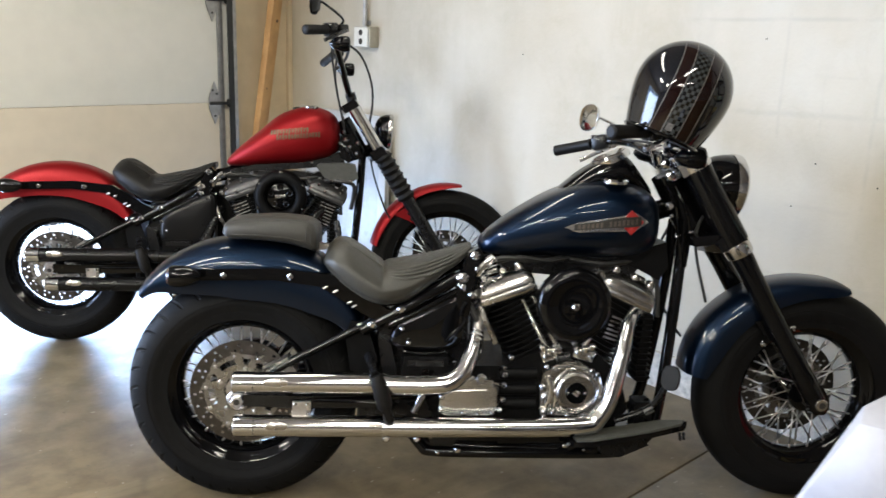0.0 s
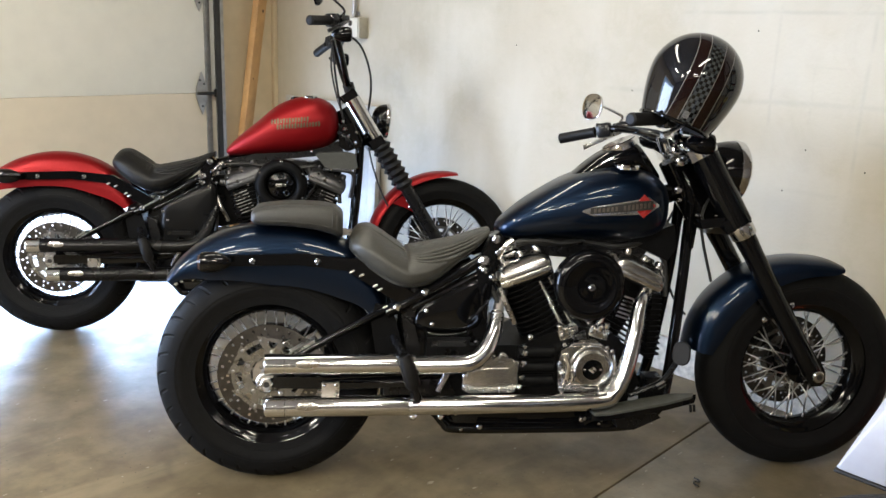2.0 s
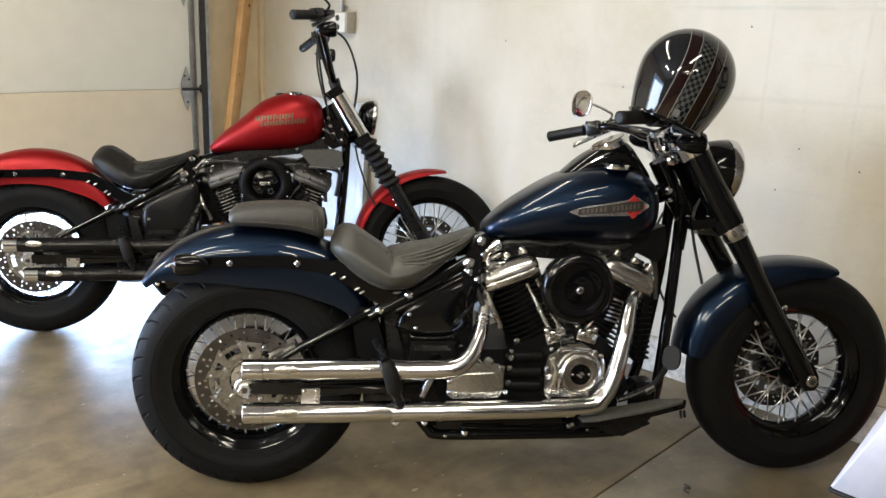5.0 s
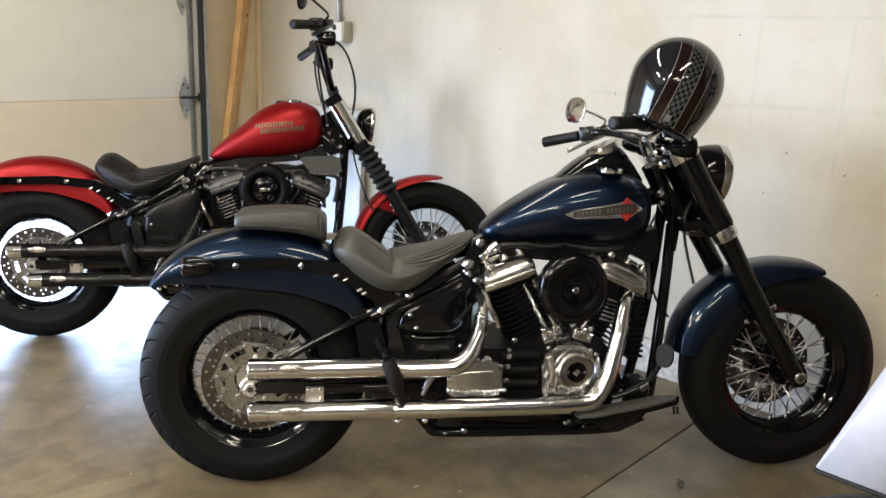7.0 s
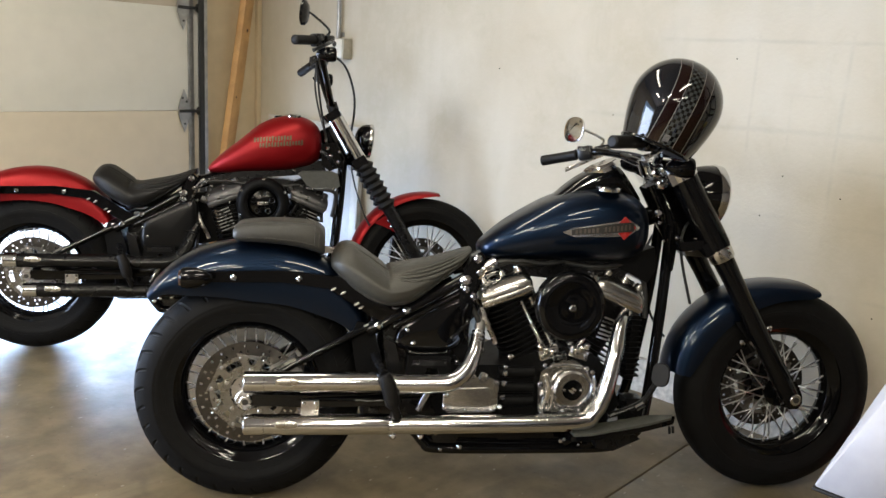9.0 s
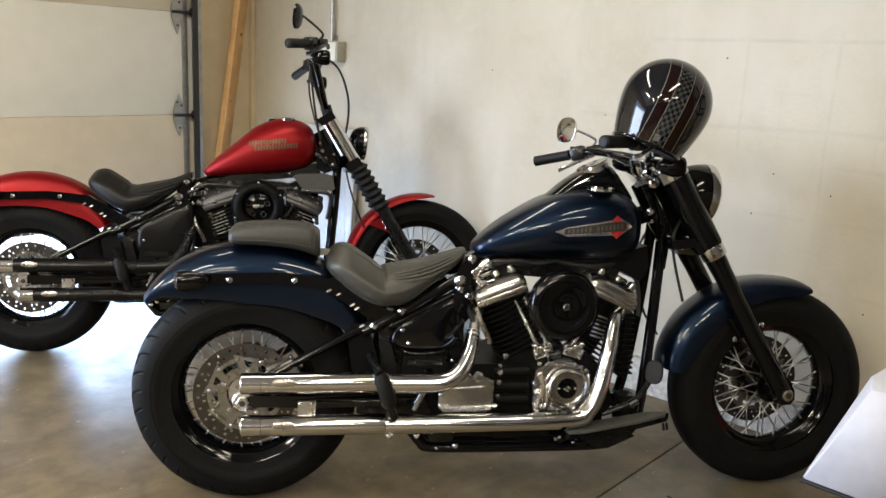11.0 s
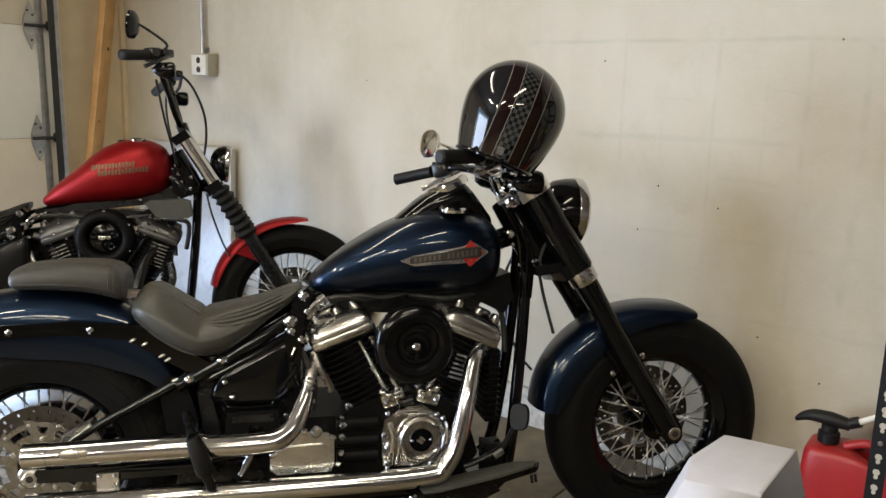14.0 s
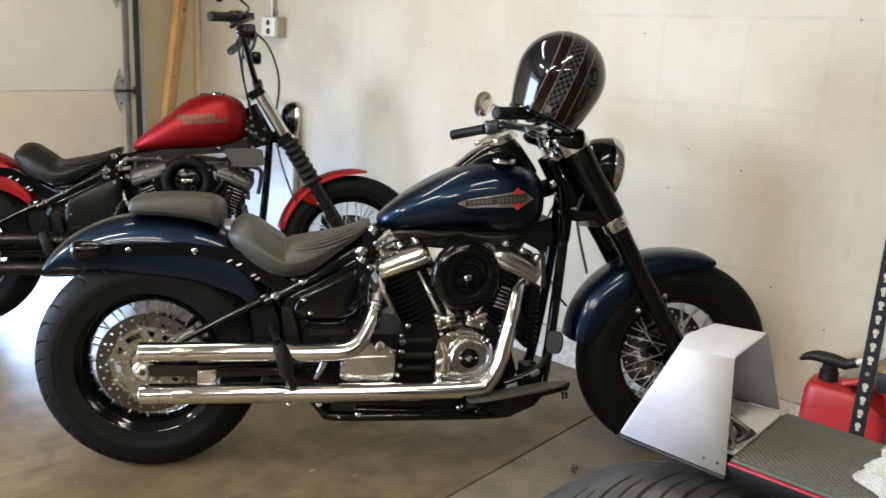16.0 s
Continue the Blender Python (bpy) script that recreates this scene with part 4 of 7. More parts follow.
    # piping along the flank's upper edge and a welt round its foot
    for welt, r_ in ((((0.240, -46), (0.27, -54), (0.30, -58), (0.335, -60), (0.36, -62), (0.384, -62)), 0.0026), (((0.235, 40), (0.262, 46), (0.30, 44), (0.35, 40), (0.40, 36), (0.46, 32), (0.52, 28), (0.58, 24)), 0.0022)):
        bm = bmesh.new()
        pts = []
        for x, deg in welt:
            zt, zb, hw = interp(top, x + sx)
            y, z = saddle_at(x + sx, zt, zb, hw, radians(180 + deg))
            pts.append((x + sx, y - 0.0004, z))
        tube(bm, pts, r_, 8, 4)
        part("piping", bm, seat_m, seat)
    if blue:
        bm = bmesh.new()
        rings = []
        pad_rows = [(-0.047, 0.782, 0.770, 0.060), (-0.043, 0.797, 0.760, 0.088), (-0.022, 0.807, 0.753, 0.100), (0.05, 0.814, 0.750, 0.107), (0.125, 0.814, 0.742, 0.108), (0.172, 0.808, 0.730, 0.105), (0.192, 0.799, 0.723, 0.101), (0.204, 0.786, 0.722, 0.094), (0.206, 0.760, 0.730, 0.08)]
        pad_at = lambda zt, zb, hw, f: (hw * math.copysign(abs(math.cos(f)) ** 0.48, math.cos(f)) * (1 - 0.13 * max(0.0, math.sin(f))), (zt + zb) / 2 + (zt - zb) / 2 * math.copysign(abs(math.sin(f)) ** 0.55, math.sin(f)))
        for x, zt, zb, hw in [tuple(v) for v in smooth_path4([Vector(r) for r in pad_rows], 4)]:
            rings.append([(x, *pad_at(zt, zb, hw, 2 * math.pi * j / 48)) for j in range(48)])
        ring_loft(bm, rings)
        pad = part("pillion_pad", bm, PADVINYL, bike, "black padded passenger seat", sharp=60)
        for deg in (-52, 10):
            bm = bmesh.new()
            pts = []
            for q in range(12):
                x = -0.038 + 0.236 * q / 11
                zt, zb, hw = interp(pad_rows, x)
                y, z = pad_at(zt, zb, hw, radians(180 + deg))
                pts.append((x, y - 0.0004, z))
            tube(bm, pts, 0.0018, 8, 3)
            part("piping", bm, PADVINYL, pad)
        for x in (0.178, 0.190):
            bm = bmesh.new()
            zt, zb, hw = interp(pad_rows, x)
            tube(bm, [(x, *pad_at(zt + 0.001, zb, hw + 0.001, radians(90 + 7.5 * q))) for q in range(14)], 0.0017, 8)
            part("piping", bm, PADVINYL, pad)
        bm = bmesh.new()
        prism(bm, [(0.19, 0.74), (0.235, 0.735), (0.24, 0.722), (0.19, 0.718)], -0.014, 0.014)
        part("tongue", bm, STEEL, pad, bevel=0.002)
    # tank
    if blue:
        shape = [(0.652, 0.746, 0.006, 0.02), (0.662, 0.748, 0.022, 0.050), (0.70, 0.762, 0.043, 0.078), (0.765, 0.785, 0.066, 0.105), (0.86, 0.812, 0.092, 0.132), (0.95, 0.826, 0.108, 0.146),
                 (1.03, 0.829, 0.109, 0.150), (1.09, 0.826, 0.099, 0.142), (1.128, 0.822, 0.080, 0.120), (1.145, 0.820, 0.050, 0.085), (1.150, 0.820, 0.010, 0.03)]
        e = 2.7
    else:
        shape = [(0.690, 0.768, 0.006, 0.012), (0.702, 0.772, 0.020, 0.036), (0.75, 0.795, 0.044, 0.066), (0.82, 0.826, 0.070, 0.095), (0.91, 0.866, 0.104, 0.120), (1.00, 0.886, 0.118, 0.132),
                 (1.07, 0.893, 0.112, 0.130), (1.12, 0.892, 0.096, 0.118), (1.150, 0.890, 0.072, 0.092), (1.163, 0.888, 0.040, 0.055), (1.166, 0.888, 0.008, 0.012)]
        e = 2.35
    fine = [tuple(v) for v in smooth_path4([Vector(r) for r in shape], 5)]

    def side(x, z, lift=0.0015):
        zc, h, w = interp(fine, x)
        f = min(0.98, abs(z - zc) / max(h, 1e-4))
        return -w * (1 - f ** e) ** (1 / e) - lift

    bm = bmesh.new()
    ring_loft(bm, [oval(x, zc, w, h, e, 40) for x, zc, h, w in fine])
    tank = part("fuel_tank", bm, paint, bike, "gloss dark blue fuel tank" if blue else "matte red teardrop fuel tank", sharp=60)

    def decal(name, outline, mat, lift, parent, n=8):
        """A thin plate that follows the tank's side: outline as rows of (x, z of its lower edge, z of its upper edge)."""
        bm_ = bmesh.new()
        rows_ = []
        for q in range(n * (len(outline) - 1) + 1):
            x = outline[0][0] + (outline[-1][0] - outline[0][0]) * q / (n * (len(outline) - 1))
            lo_, hi_ = interp(outline, x)
            rows_.append([(x, lo_ + (hi_ - lo_) * k / 4) for k in range(5)])
        front = [[bm_.verts.new((x, side(x, z, lift), z)) for x, z in r] for r in rows_]
        back = [[bm_.verts.new((x, side(x, z, -0.004), z)) for x, z in r] for r in rows_]
        for i in range(len(rows_) - 1):
            for k in range(4):
                bm_.faces.new((front[i][k], front[i + 1][k], front[i + 1][k + 1], front[i][k + 1]))
            for k in (0, 4):
                bm_.faces.new((front[i][k], front[i + 1][k], back[i + 1][k], back[i][k]))
        for i in (0, -1):
            for k in range(4):
                bm_.faces.new((front[i][k], front[i][k + 1], back[i][k + 1], back[i][k]))
        bmesh.ops.remove_doubles(bm_, verts=bm_.verts, dist=1e-5)
        return part(name, bm_, mat, parent)

    if blue:
        badge = decal("badge", [(0.872, 0.812, 0.814), (0.905, 0.800, 0.827), (1.02, 0.806, 0.848), (1.06, 0.808, 0.857), (1.095, 0.831, 0.835)], CHROME, 0.003, tank)
        decal("diamond", [(1.015, 0.829, 0.830), (1.048, 0.797, 0.864), (1.082, 0.832, 0.833)], EMBLEM_RED, 0.0046, badge)
        decal("bar", [(0.895, 0.806, 0.822), (1.03, 0.818, 0.845), (1.075, 0.822, 0.848)], EMBLEM_DARK, 0.0062, badge)
        for k in range(14):
            x = 0.905 + 0.0118 * k
            zc = 0.8145 + (x - 0.9) * 0.12
            hh = 0.0055 + 0.0022 * k / 13
            if k != 6:
                decal("lettering_bar", [(x, zc - hh, zc + hh), (x + 0.0062, zc - hh + 0.0008, zc + hh + 0.0008)], EMBLEM_GOLD, 0.0075, badge, 1)
    else:
        for x0, n_, z0 in ((0.882, 13, 0.897), (0.905, 15, 0.876)):
            for k in range(n_):
                x = x0 + 0.0122 * k
                zc = z0 + (x - x0) * 0.10
                tall = (0.0105, 0.0085, 0.0115, 0.0095)[(k * 3) % 4]
                decal("lettering_bar", [(x, zc - tall, zc + tall * 0.9), (x + 0.0075, zc - tall * 0.95, zc + tall)], PEARL, 0.004, tank, 2)
    # tank top
    if blue:
        bm = bmesh.new()
        rows_ = [(0.665, 0.735, 0.018, 0.030), (0.70, 0.752, 0.020, 0.040), (0.78, 0.806, 0.026, 0.046), (0.86, 0.870, 0.028, 0.050), (0.94, 0.930, 0.034, 0.056), (1.00, 0.955, 0.040, 0.062), (1.05, 0.965, 0.044, 0.062), (1.085, 0.940, 0.040, 0.055), (1.13, 0.890, 0.030, 0.045)]
        ring_loft(bm, [oval(x, z, w, h, 2.8, 24) for x, z, h, w in [tuple(v) for v in smooth_path4([Vector(r) for r in rows_], 4)]])
        dash = part("dash_console", bm, BLACK, bike, "gloss black tank console")
        bm = bmesh.new()
        tilt = Vector((-0.42, 0, 0.9)).normalized()
        c = Vector((1.022, 0, 0.988))
        disc(bm, c, tilt, 0.058, 0.020, 36, 0.3)
        dial = part("speedometer_rim", bm, CHROME, dash, "chrome speedometer rim")
        bm = bmesh.new()
        disc(bm, c + tilt * 0.0202, tilt, 0.049, 0.0015, 36, 0.1)
        part("dial", bm, LENS, dash)
        bm = bmesh.new()
        tube(bm, [(0.905, -0.052, 0.912), (0.94, -0.056, 0.938), (0.985, -0.060, 0.962)], 0.003, 8, 4)
        part("console_trim", bm, CHROME, dash)
        for y in (-0.085, 0.085):
            bm = bmesh.new()
            disc(bm, (1.018, y, 0.934), (0, math.copysign(0.12, y), 1), 0.037, 0.012, 32, 0.4)
            part("fuel_cap", bm, CHROME, tank, "chrome fuel cap")
    else:
        bm = bmesh.new()
        disc(bm, (1.045, -0.035, 0.996), (0, -0.1, 1), 0.030, 0.016, 24, 0.35)
        part("fuel_cap", bm, CHROME, tank, "chrome fuel cap")
        bm = bmesh.new()
        disc(bm, (0.98, 0.03, 0.995), (-0.1, 0, 1), 0.018, 0.010, 20, 0.3)
        part("gauge", bm, BLACK, tank)
    # frame
    frame_m = BLACK
    fwd = 0.0 if blue else 0.030
    for s in (-1, 1):
        y = s * 0.105
        for name, pts, r in (("seat_rail", [(0.33, y * 1.05, 0.515), (0.44, y * 1.05, 0.575), (0.62, y, 0.68)], 0.017),
                             ("swingarm_tube", [(0.02, y * 1.15, 0.345), (0.12, y * 1.12, 0.415), (0.35, y, 0.535)], 0.012),
                             ("lower_swingarm", [(0.0, y * 1.15, 0.322), (0.25, y * 1.1, 0.335), (0.52, y, 0.345)], 0.024),
                             ("down_tube", [(1.232 + fwd, s * 0.042, 0.83), (1.216 + fwd, s * 0.055, 0.60), (1.178 + fwd, s * 0.085, 0.30), (1.14 + fwd * 0.8, s * 0.11, 0.215), (1.06, s * 0.115, 0.185)], 0.0165),
                             ("lower_rail", [(0.40, y * 1.04, 0.528), (0.48, y * 1.06, 0.568), (0.60, y * 1.02, 0.632)], 0.011),
                             ("bottom_rail", [(1.06, s * 0.115, 0.186), (0.80, s * 0.12, 0.185), (0.52, s * 0.115, 0.20), (0.46, s * 0.11, 0.26)], 0.02)):
            bm = bmesh.new()
            tube(bm, pts, r, 14, 5)
            part(name, bm, frame_m, bike)
    bm = bmesh.new()
    tube(bm, [(0.58, 0, 0.69), (0.75, 0, 0.735), (1.0, 0, 0.80), (1.19, 0, 0.86)], 0.028, 14, 4)
    part("backbone", bm, frame_m, bike)
    bm = bmesh.new()
    tube(bm, [(1.175, 0, 0.955), (1.262, 0, 0.80)], 0.036, 20)
    part("steering_head", bm, frame_m, bike)
    for x, z, r in ((0.437, 0.579, 0.0115), (0.359, 0.535, 0.0115), (0.596, 0.667, 0.013), (0.633, 0.730, 0.0125)):
        bolt(bike, (x, -0.128, z), r, 0.012)
    bm = bmesh.new()
    prism(bm, [(0.585, 0.655), (0.618, 0.735), (0.642, 0.75), (0.656, 0.735), (0.638, 0.69), (0.628, 0.60), (0.612, 0.50), (0.59, 0.50)], -0.122, -0.085)
    part("side_plate", bm, frame_m, bike, bevel=0.006)
    bm = bmesh.new()
    bulge(bm, [(0.400, 0.470), (0.418, 0.535), (0.50, 0.578), (0.605, 0.632), (0.615, 0.56), (0.602, 0.478), (0.565, 0.458), (0.455, 0.456)] if blue else
          [(0.425, 0.440), (0.432, 0.548), (0.52, 0.594), (0.655, 0.660), (0.662, 0.56), (0.650, 0.440), (0.60, 0.425), (0.470, 0.425)], -0.098, -0.124 if blue else -0.134)
    cover = part("side_cover", bm, BLACK if blue else PANELSATIN, bike, "black oil tank cover")
    for x, z in ((0.441, 0.524), (0.459, 0.486), (0.586, 0.432)):
        bolt(cover, (x, -0.128 if blue else -0.132, z), 0.0065, 0.006)
    if blue:
        for pts, r in (([(0.440, -0.124, 0.470), (0.458, -0.128, 0.459), (0.545, -0.128, 0.459), (0.556, -0.126, 0.468)], 0.0035), ([(0.560, -0.124, 0.488), (0.574, -0.127, 0.504), (0.606, -0.127, 0.538), (0.612, -0.124, 0.556)], 0.0065)):
            bm = bmesh.new()
            tube(bm, pts, r, 8, 4)
            part("cover_rib", bm, BLACK, cover)
    bm = bmesh.new()
    prism(bm, [(0.445, 0.450), (0.566, 0.450), (0.570, 0.395), (0.540, 0.385), (0.528, 0.412), (0.500, 0.416), (0.490, 0.385), (0.440, 0.395)], -0.136, -0.05)
    tray_ = part("lower_tray", bm, WRINKLE, bike, bevel=0.006)
    bm = bmesh.new()
    prism(bm, [(0.458, 0.441), (0.555, 0.441), (0.556, 0.424), (0.456, 0.424)], -0.142, -0.134)
    part("tray_lip", bm, SATIN, tray_, bevel=0.003)
    # terminals and short pipes crowded between the saddle nose and the rear cylinder
    for x, z, r, y in ((0.603, 0.670, 0.014, -0.130), (0.602, 0.643, 0.010, -0.128), (0.627, 0.621, 0.010, -0.120), (0.592, 0.648, 0.006, -0.126), (0.640, 0.690, 0.009, -0.112), (0.655, 0.640, 0.007, -0.110), (0.668, 0.700, 0.008, -0.105), (0.690, 0.716, 0.007, -0.10)):
        bolt(bike, (x, y, z), r, 0.012)
    for pts, r, mat in (([(0.64, -0.10, 0.665), (0.655, -0.108, 0.70), (0.685, -0.10, 0.722)], 0.011, CHROME), ([(0.627, -0.112, 0.60), (0.632, -0.115, 0.645), (0.648, -0.10, 0.675)], 0.008, BLACK), ([(0.612, -0.12, 0.60), (0.600, -0.125, 0.56), (0.612, -0.12, 0.50)], 0.007, BLACK),
                        ([(0.655, -0.10, 0.585), (0.672, -0.112, 0.54), (0.690, -0.105, 0.505), (0.70, -0.10, 0.48)], 0.008, STEEL), ([(0.70, -0.08, 0.705), (0.76, -0.09, 0.722), (0.84, -0.085, 0.713), (0.90, -0.075, 0.722)], 0.006, CABLE)):
        bm = bmesh.new()
        tube(bm, pts, r, 10, 5)
        part("pipe", bm, mat, bike)
    bm = bmesh.new()
    prism(bm, [(0.30, 0.54), (0.345, 0.53), (0.375, 0.43), (0.36, 0.38), (0.30, 0.40), (0.285, 0.50)], -0.105, 0.105)
    part("inner_guard", bm, WRINKLE, bike, bevel=0.008)
    bm = bmesh.new()
    prism(bm, [(0.375, 0.50), (0.41, 0.48), (0.425, 0.42), (0.43, 0.36), (0.40, 0.36), (0.385, 0.42)], -0.118, -0.075)
    part("bracket", bm, SATIN, bike, bevel=0.006)
    bm = bmesh.new()
    prism(bm, [(0.70, 0.715), (0.72, 0.68), (0.90, 0.665), (1.09, 0.675), (1.12, 0.72), (1.0, 0.735), (0.80, 0.735)], -0.06, 0.06)
    part("ignition_coil", bm, SATIN, bike, bevel=0.012)
    if not blue:
        bm = bmesh.new()
        prism(bm, [(0.70, 0.735), (0.88, 0.775), (1.17, 0.82), (1.19, 0.765), (0.75, 0.722)], -0.045, 0.045)
        part("tank_tunnel", bm, SATIN, bike, bevel=0.010)
        bm = bmesh.new()
        prism(bm, [(1.066, 0.760), (1.082, 0.772), (1.20, 0.776), (1.232, 0.768), (1.243, 0.712), (1.225, 0.702), (1.135, 0.700), (1.104, 0.712)], -0.118, -0.03)
        part("coil_cover", bm, MAT, bike, "dull grey plastic coil cover", bevel=0.014)
        for pts, r, mat in (([(1.10, -0.10, 0.702), (1.17, -0.115, 0.700), (1.222, -0.11, 0.684), (1.222, -0.10, 0.63), (1.212, -0.09, 0.58)], 0.009, GREYMETAL), ([(1.16, -0.08, 0.86), (1.20, -0.09, 0.83), (1.225, -0.08, 0.79)], 0.008, SATIN),
                            ([(1.15, -0.11, 0.53), (1.16, -0.13, 0.47), (1.14, -0.14, 0.42)], 0.016, SATIN)):
            bm = bmesh.new()
            tube(bm, pts, r, 10, 5)
            part("hose", bm, mat, bike)
        for x, z, r, y in ((1.19, 0.872, 0.010, -0.08), (1.205, 0.842, 0.008, -0.085), (1.235, 0.815, 0.008, -0.09), (1.18, 0.905, 0.008, -0.07), (1.24, 0.86, 0.007, -0.09), (1.05, 0.775, 0.006, -0.10), (1.215, 0.70, 0.006, -0.12)):
            bolt(bike, (x, y, z), r, 0.010)
        bm = bmesh.new()
        prism(bm, [(1.165, 0.89), (1.225, 0.90), (1.262, 0.80), (1.20, 0.775), (1.165, 0.80)], -0.07, 0.07)
        part("steering_neck", bm, BLACK, bike, bevel=0.012)
        bm = bmesh.new()
        prism(bm, [(0.60, 0.66), (0.69, 0.67), (0.74, 0.46), (0.62, 0.44)], -0.03, 0.06)
        part("air_duct", bm, WRINKLE, bike, bevel=0.012)
    else:
        for x, z, r in ((0.699, 0.376, 0.008), (0.71, 0.308, 0.008), (0.651, 0.472, 0.006), (0.836, 0.431, 0.006), (0.833, 0.344, 0.006), (0.722, 0.425, 0.006), (0.614, 0.311, 0.007)):
            bolt(bike, (x, -0.150, z), r, 0.012)
    # small steel capsules stand in for highlights on the frame cables
    for x, z in ((0.225, 0.632), (0.252, 0.622), (0.290, 0.592), (0.303, 0.582), (0.318, 0.532)):
        bm = bmesh.new()
        tube(bm, [(x, -0.128, z), (x + 0.014, -0.128, z + 0.007)], [0.002, 0.0042, 0.002], 8, 3)
        part("hose_clip", bm, STEEL, bike)
    # battery box and gearbox casing
    bm = bmesh.new()
    box(bm, (0.26, 0.17, 0.24), Matrix.Translation((0.50, 0, 0.47)))
    part("battery_box", bm, SATIN, bike, bevel=0.02)
    bm = bmesh.new()
    box(bm, (0.30, 0.20, 0.15), Matrix.Translation((0.47, 0, 0.29)))
    part("gearbox", bm, SATIN, bike, bevel=0.02)
    # engine
    dark = SATIN if blue else GREYMETAL
    bm = bmesh.new()
    prism(bm, [(0.55, 0.24), (1.04, 0.24), (1.08, 0.30), (1.05, 0.40), (0.99, 0.455), (0.90, 0.475), (0.80, 0.455), (0.72, 0.42), (0.55, 0.42), (0.50, 0.34)], -0.115, 0.16)
    part("crankcase", bm, WRINKLE, bike, bevel=0.014)
    cyl_m = WRINKLE
    up_ = Vector((0.0, 0, 0) if blue else (0.044, 0, 0.024))
    cylinder_barrel(bike, (0.83, -0.02, 0.43), Vector((0.735, -0.02, 0.615)) + up_, cyl_m)
    cylinder_barrel(bike, (0.97, 0.0, 0.43), Vector((1.065, 0.0, 0.600)) + up_, cyl_m)
    ex, ez = (0.0, 0.0) if blue else (0.044, 0.026)
    rocker_m = metal if blue else ROCKERGREY
    rocker_box(bike, (0.722 + ex * 0.95, -0.035, 0.640 + ez), 20, rocker_m, SATIN)
    rocker_box(bike, (1.072 + ex, -0.028, 0.632 + ez * 0.8), -24, rocker_m, SATIN)
    if blue:
        for k in range(6):
            bm = bmesh.new()
            box(bm, (0.036, 0.003, 0.0048), Matrix.Translation((1.022 + 0.0045 * k, -0.0945, 0.497 + 0.0115 * k)) @ Matrix.Rotation(radians(18), 4, "Y"))
            part("polished_fin_edge", bm, STEEL, bike)
    else:
        # machined fin edges and rocker bolts catch the light
        for fx, fz, lean in ((0.752, 0.600, -22), (1.118, 0.600, 22)):
            for k in range(7):
                bm = bmesh.new()
                side_ = 1 if lean > 0 else -1
                box(bm, (0.062, 0.003, 0.0036), Matrix.Translation((fx - side_ * 0.005 * k, -0.1085, fz - 0.0128 * k)) @ Matrix.Rotation(radians(lean), 4, "Y"))
                part("polished_fin_edge", bm, STEEL, bike)
        for bx, bz in ((0.700, 0.662), (0.742, 0.648), (0.786, 0.634), (0.712, 0.700), (0.760, 0.690), (1.060, 0.640), (1.104, 0.655), (1.150, 0.674), (1.080, 0.684), (1.130, 0.700), (0.690, 0.640), (1.168, 0.650)):
            bolt(bike, (bx, -0.116, bz), 0.0055, 0.006)
    # pushrod tubes and tappet blocks
    for pts in (((0.845, -0.105, 0.465), (0.772, -0.09, 0.605)), ((0.872, -0.098, 0.475), (0.800, -0.085, 0.615)), ((0.945, -0.105, 0.47), (1.018, -0.09, 0.60)), ((0.92, -0.098, 0.478), (0.99, -0.085, 0.61))):
        bm = bmesh.new()
        a, b = Vector(pts[0]), Vector(pts[1]) + up_
        tube(bm, [a, a.lerp(b, 0.5), a.lerp(b, 0.52), b], [0.0085, 0.0085, 0.0065, 0.0065], 12)
        rod = part("pushrod_tube", bm, metal if blue else SATIN, bike)
        bm = bmesh.new()
        tube(bm, [a.lerp(b, 0.47), a.lerp(b, 0.55)], 0.0105, 12)
        part("collar", bm, metal if blue else SATIN, rod)
    for x, t in ((0.855, 18), (0.945, -18)):
        bm = bmesh.new()
        box(bm, (0.062, 0.05, 0.034), Matrix.Translation((x, -0.105, 0.458)) @ Matrix.Rotation(radians(-t), 4, "Y"))
        blk = part("tappet_block", bm, metal, bike, bevel=0.006)
        for q in (-0.02, 0.02):
            bolt(blk, (x + q, -0.130, 0.458 + q * (0.33 if t > 0 else -0.33)), 0.0065, 0.006)
    # cam cover
    bm = bmesh.new()
    prism(bm, [(0.825, 0.292), (0.96, 0.285), (0.985, 0.315), (0.985, 0.375), (0.965, 0.42), (0.93, 0.442), (0.89, 0.445), (0.858, 0.428), (0.83, 0.412), (0.822, 0.37)], -0.150, -0.10)
    cam_cover = part("cam_cover", bm, metal, bike, "polished cam cover" if blue else "grey cam cover", bevel=0.012)
    for y0, y1, r, mat in ((-0.148, -0.156, 0.066, metal), (-0.155, -0.166, 0.055, metal), (-0.160, -0.1675, 0.0325, BLACK)):
        bm = bmesh.new()
        disc(bm, (0.920, y0, 0.360), (0, -1, 0), r, y0 - y1, 40, 0.5)
        part("timer_cover" if mat is BLACK else "boss_ring", bm, mat, cam_cover)
    bm = bmesh.new()
    prism(bm, [(0.908, 0.360), (0.920, 0.370), (0.932, 0.360), (0.920, 0.350)], -0.1695, -0.1672)
    part("badge", bm, STEEL, cam_cover)
    for da in (0.0, 180.0):
        bolt(cam_cover, (0.920 + 0.024 * math.cos(radians(da)), -0.167, 0.360 + 0.024 * math.sin(radians(da))), 0.0042, 0.003)
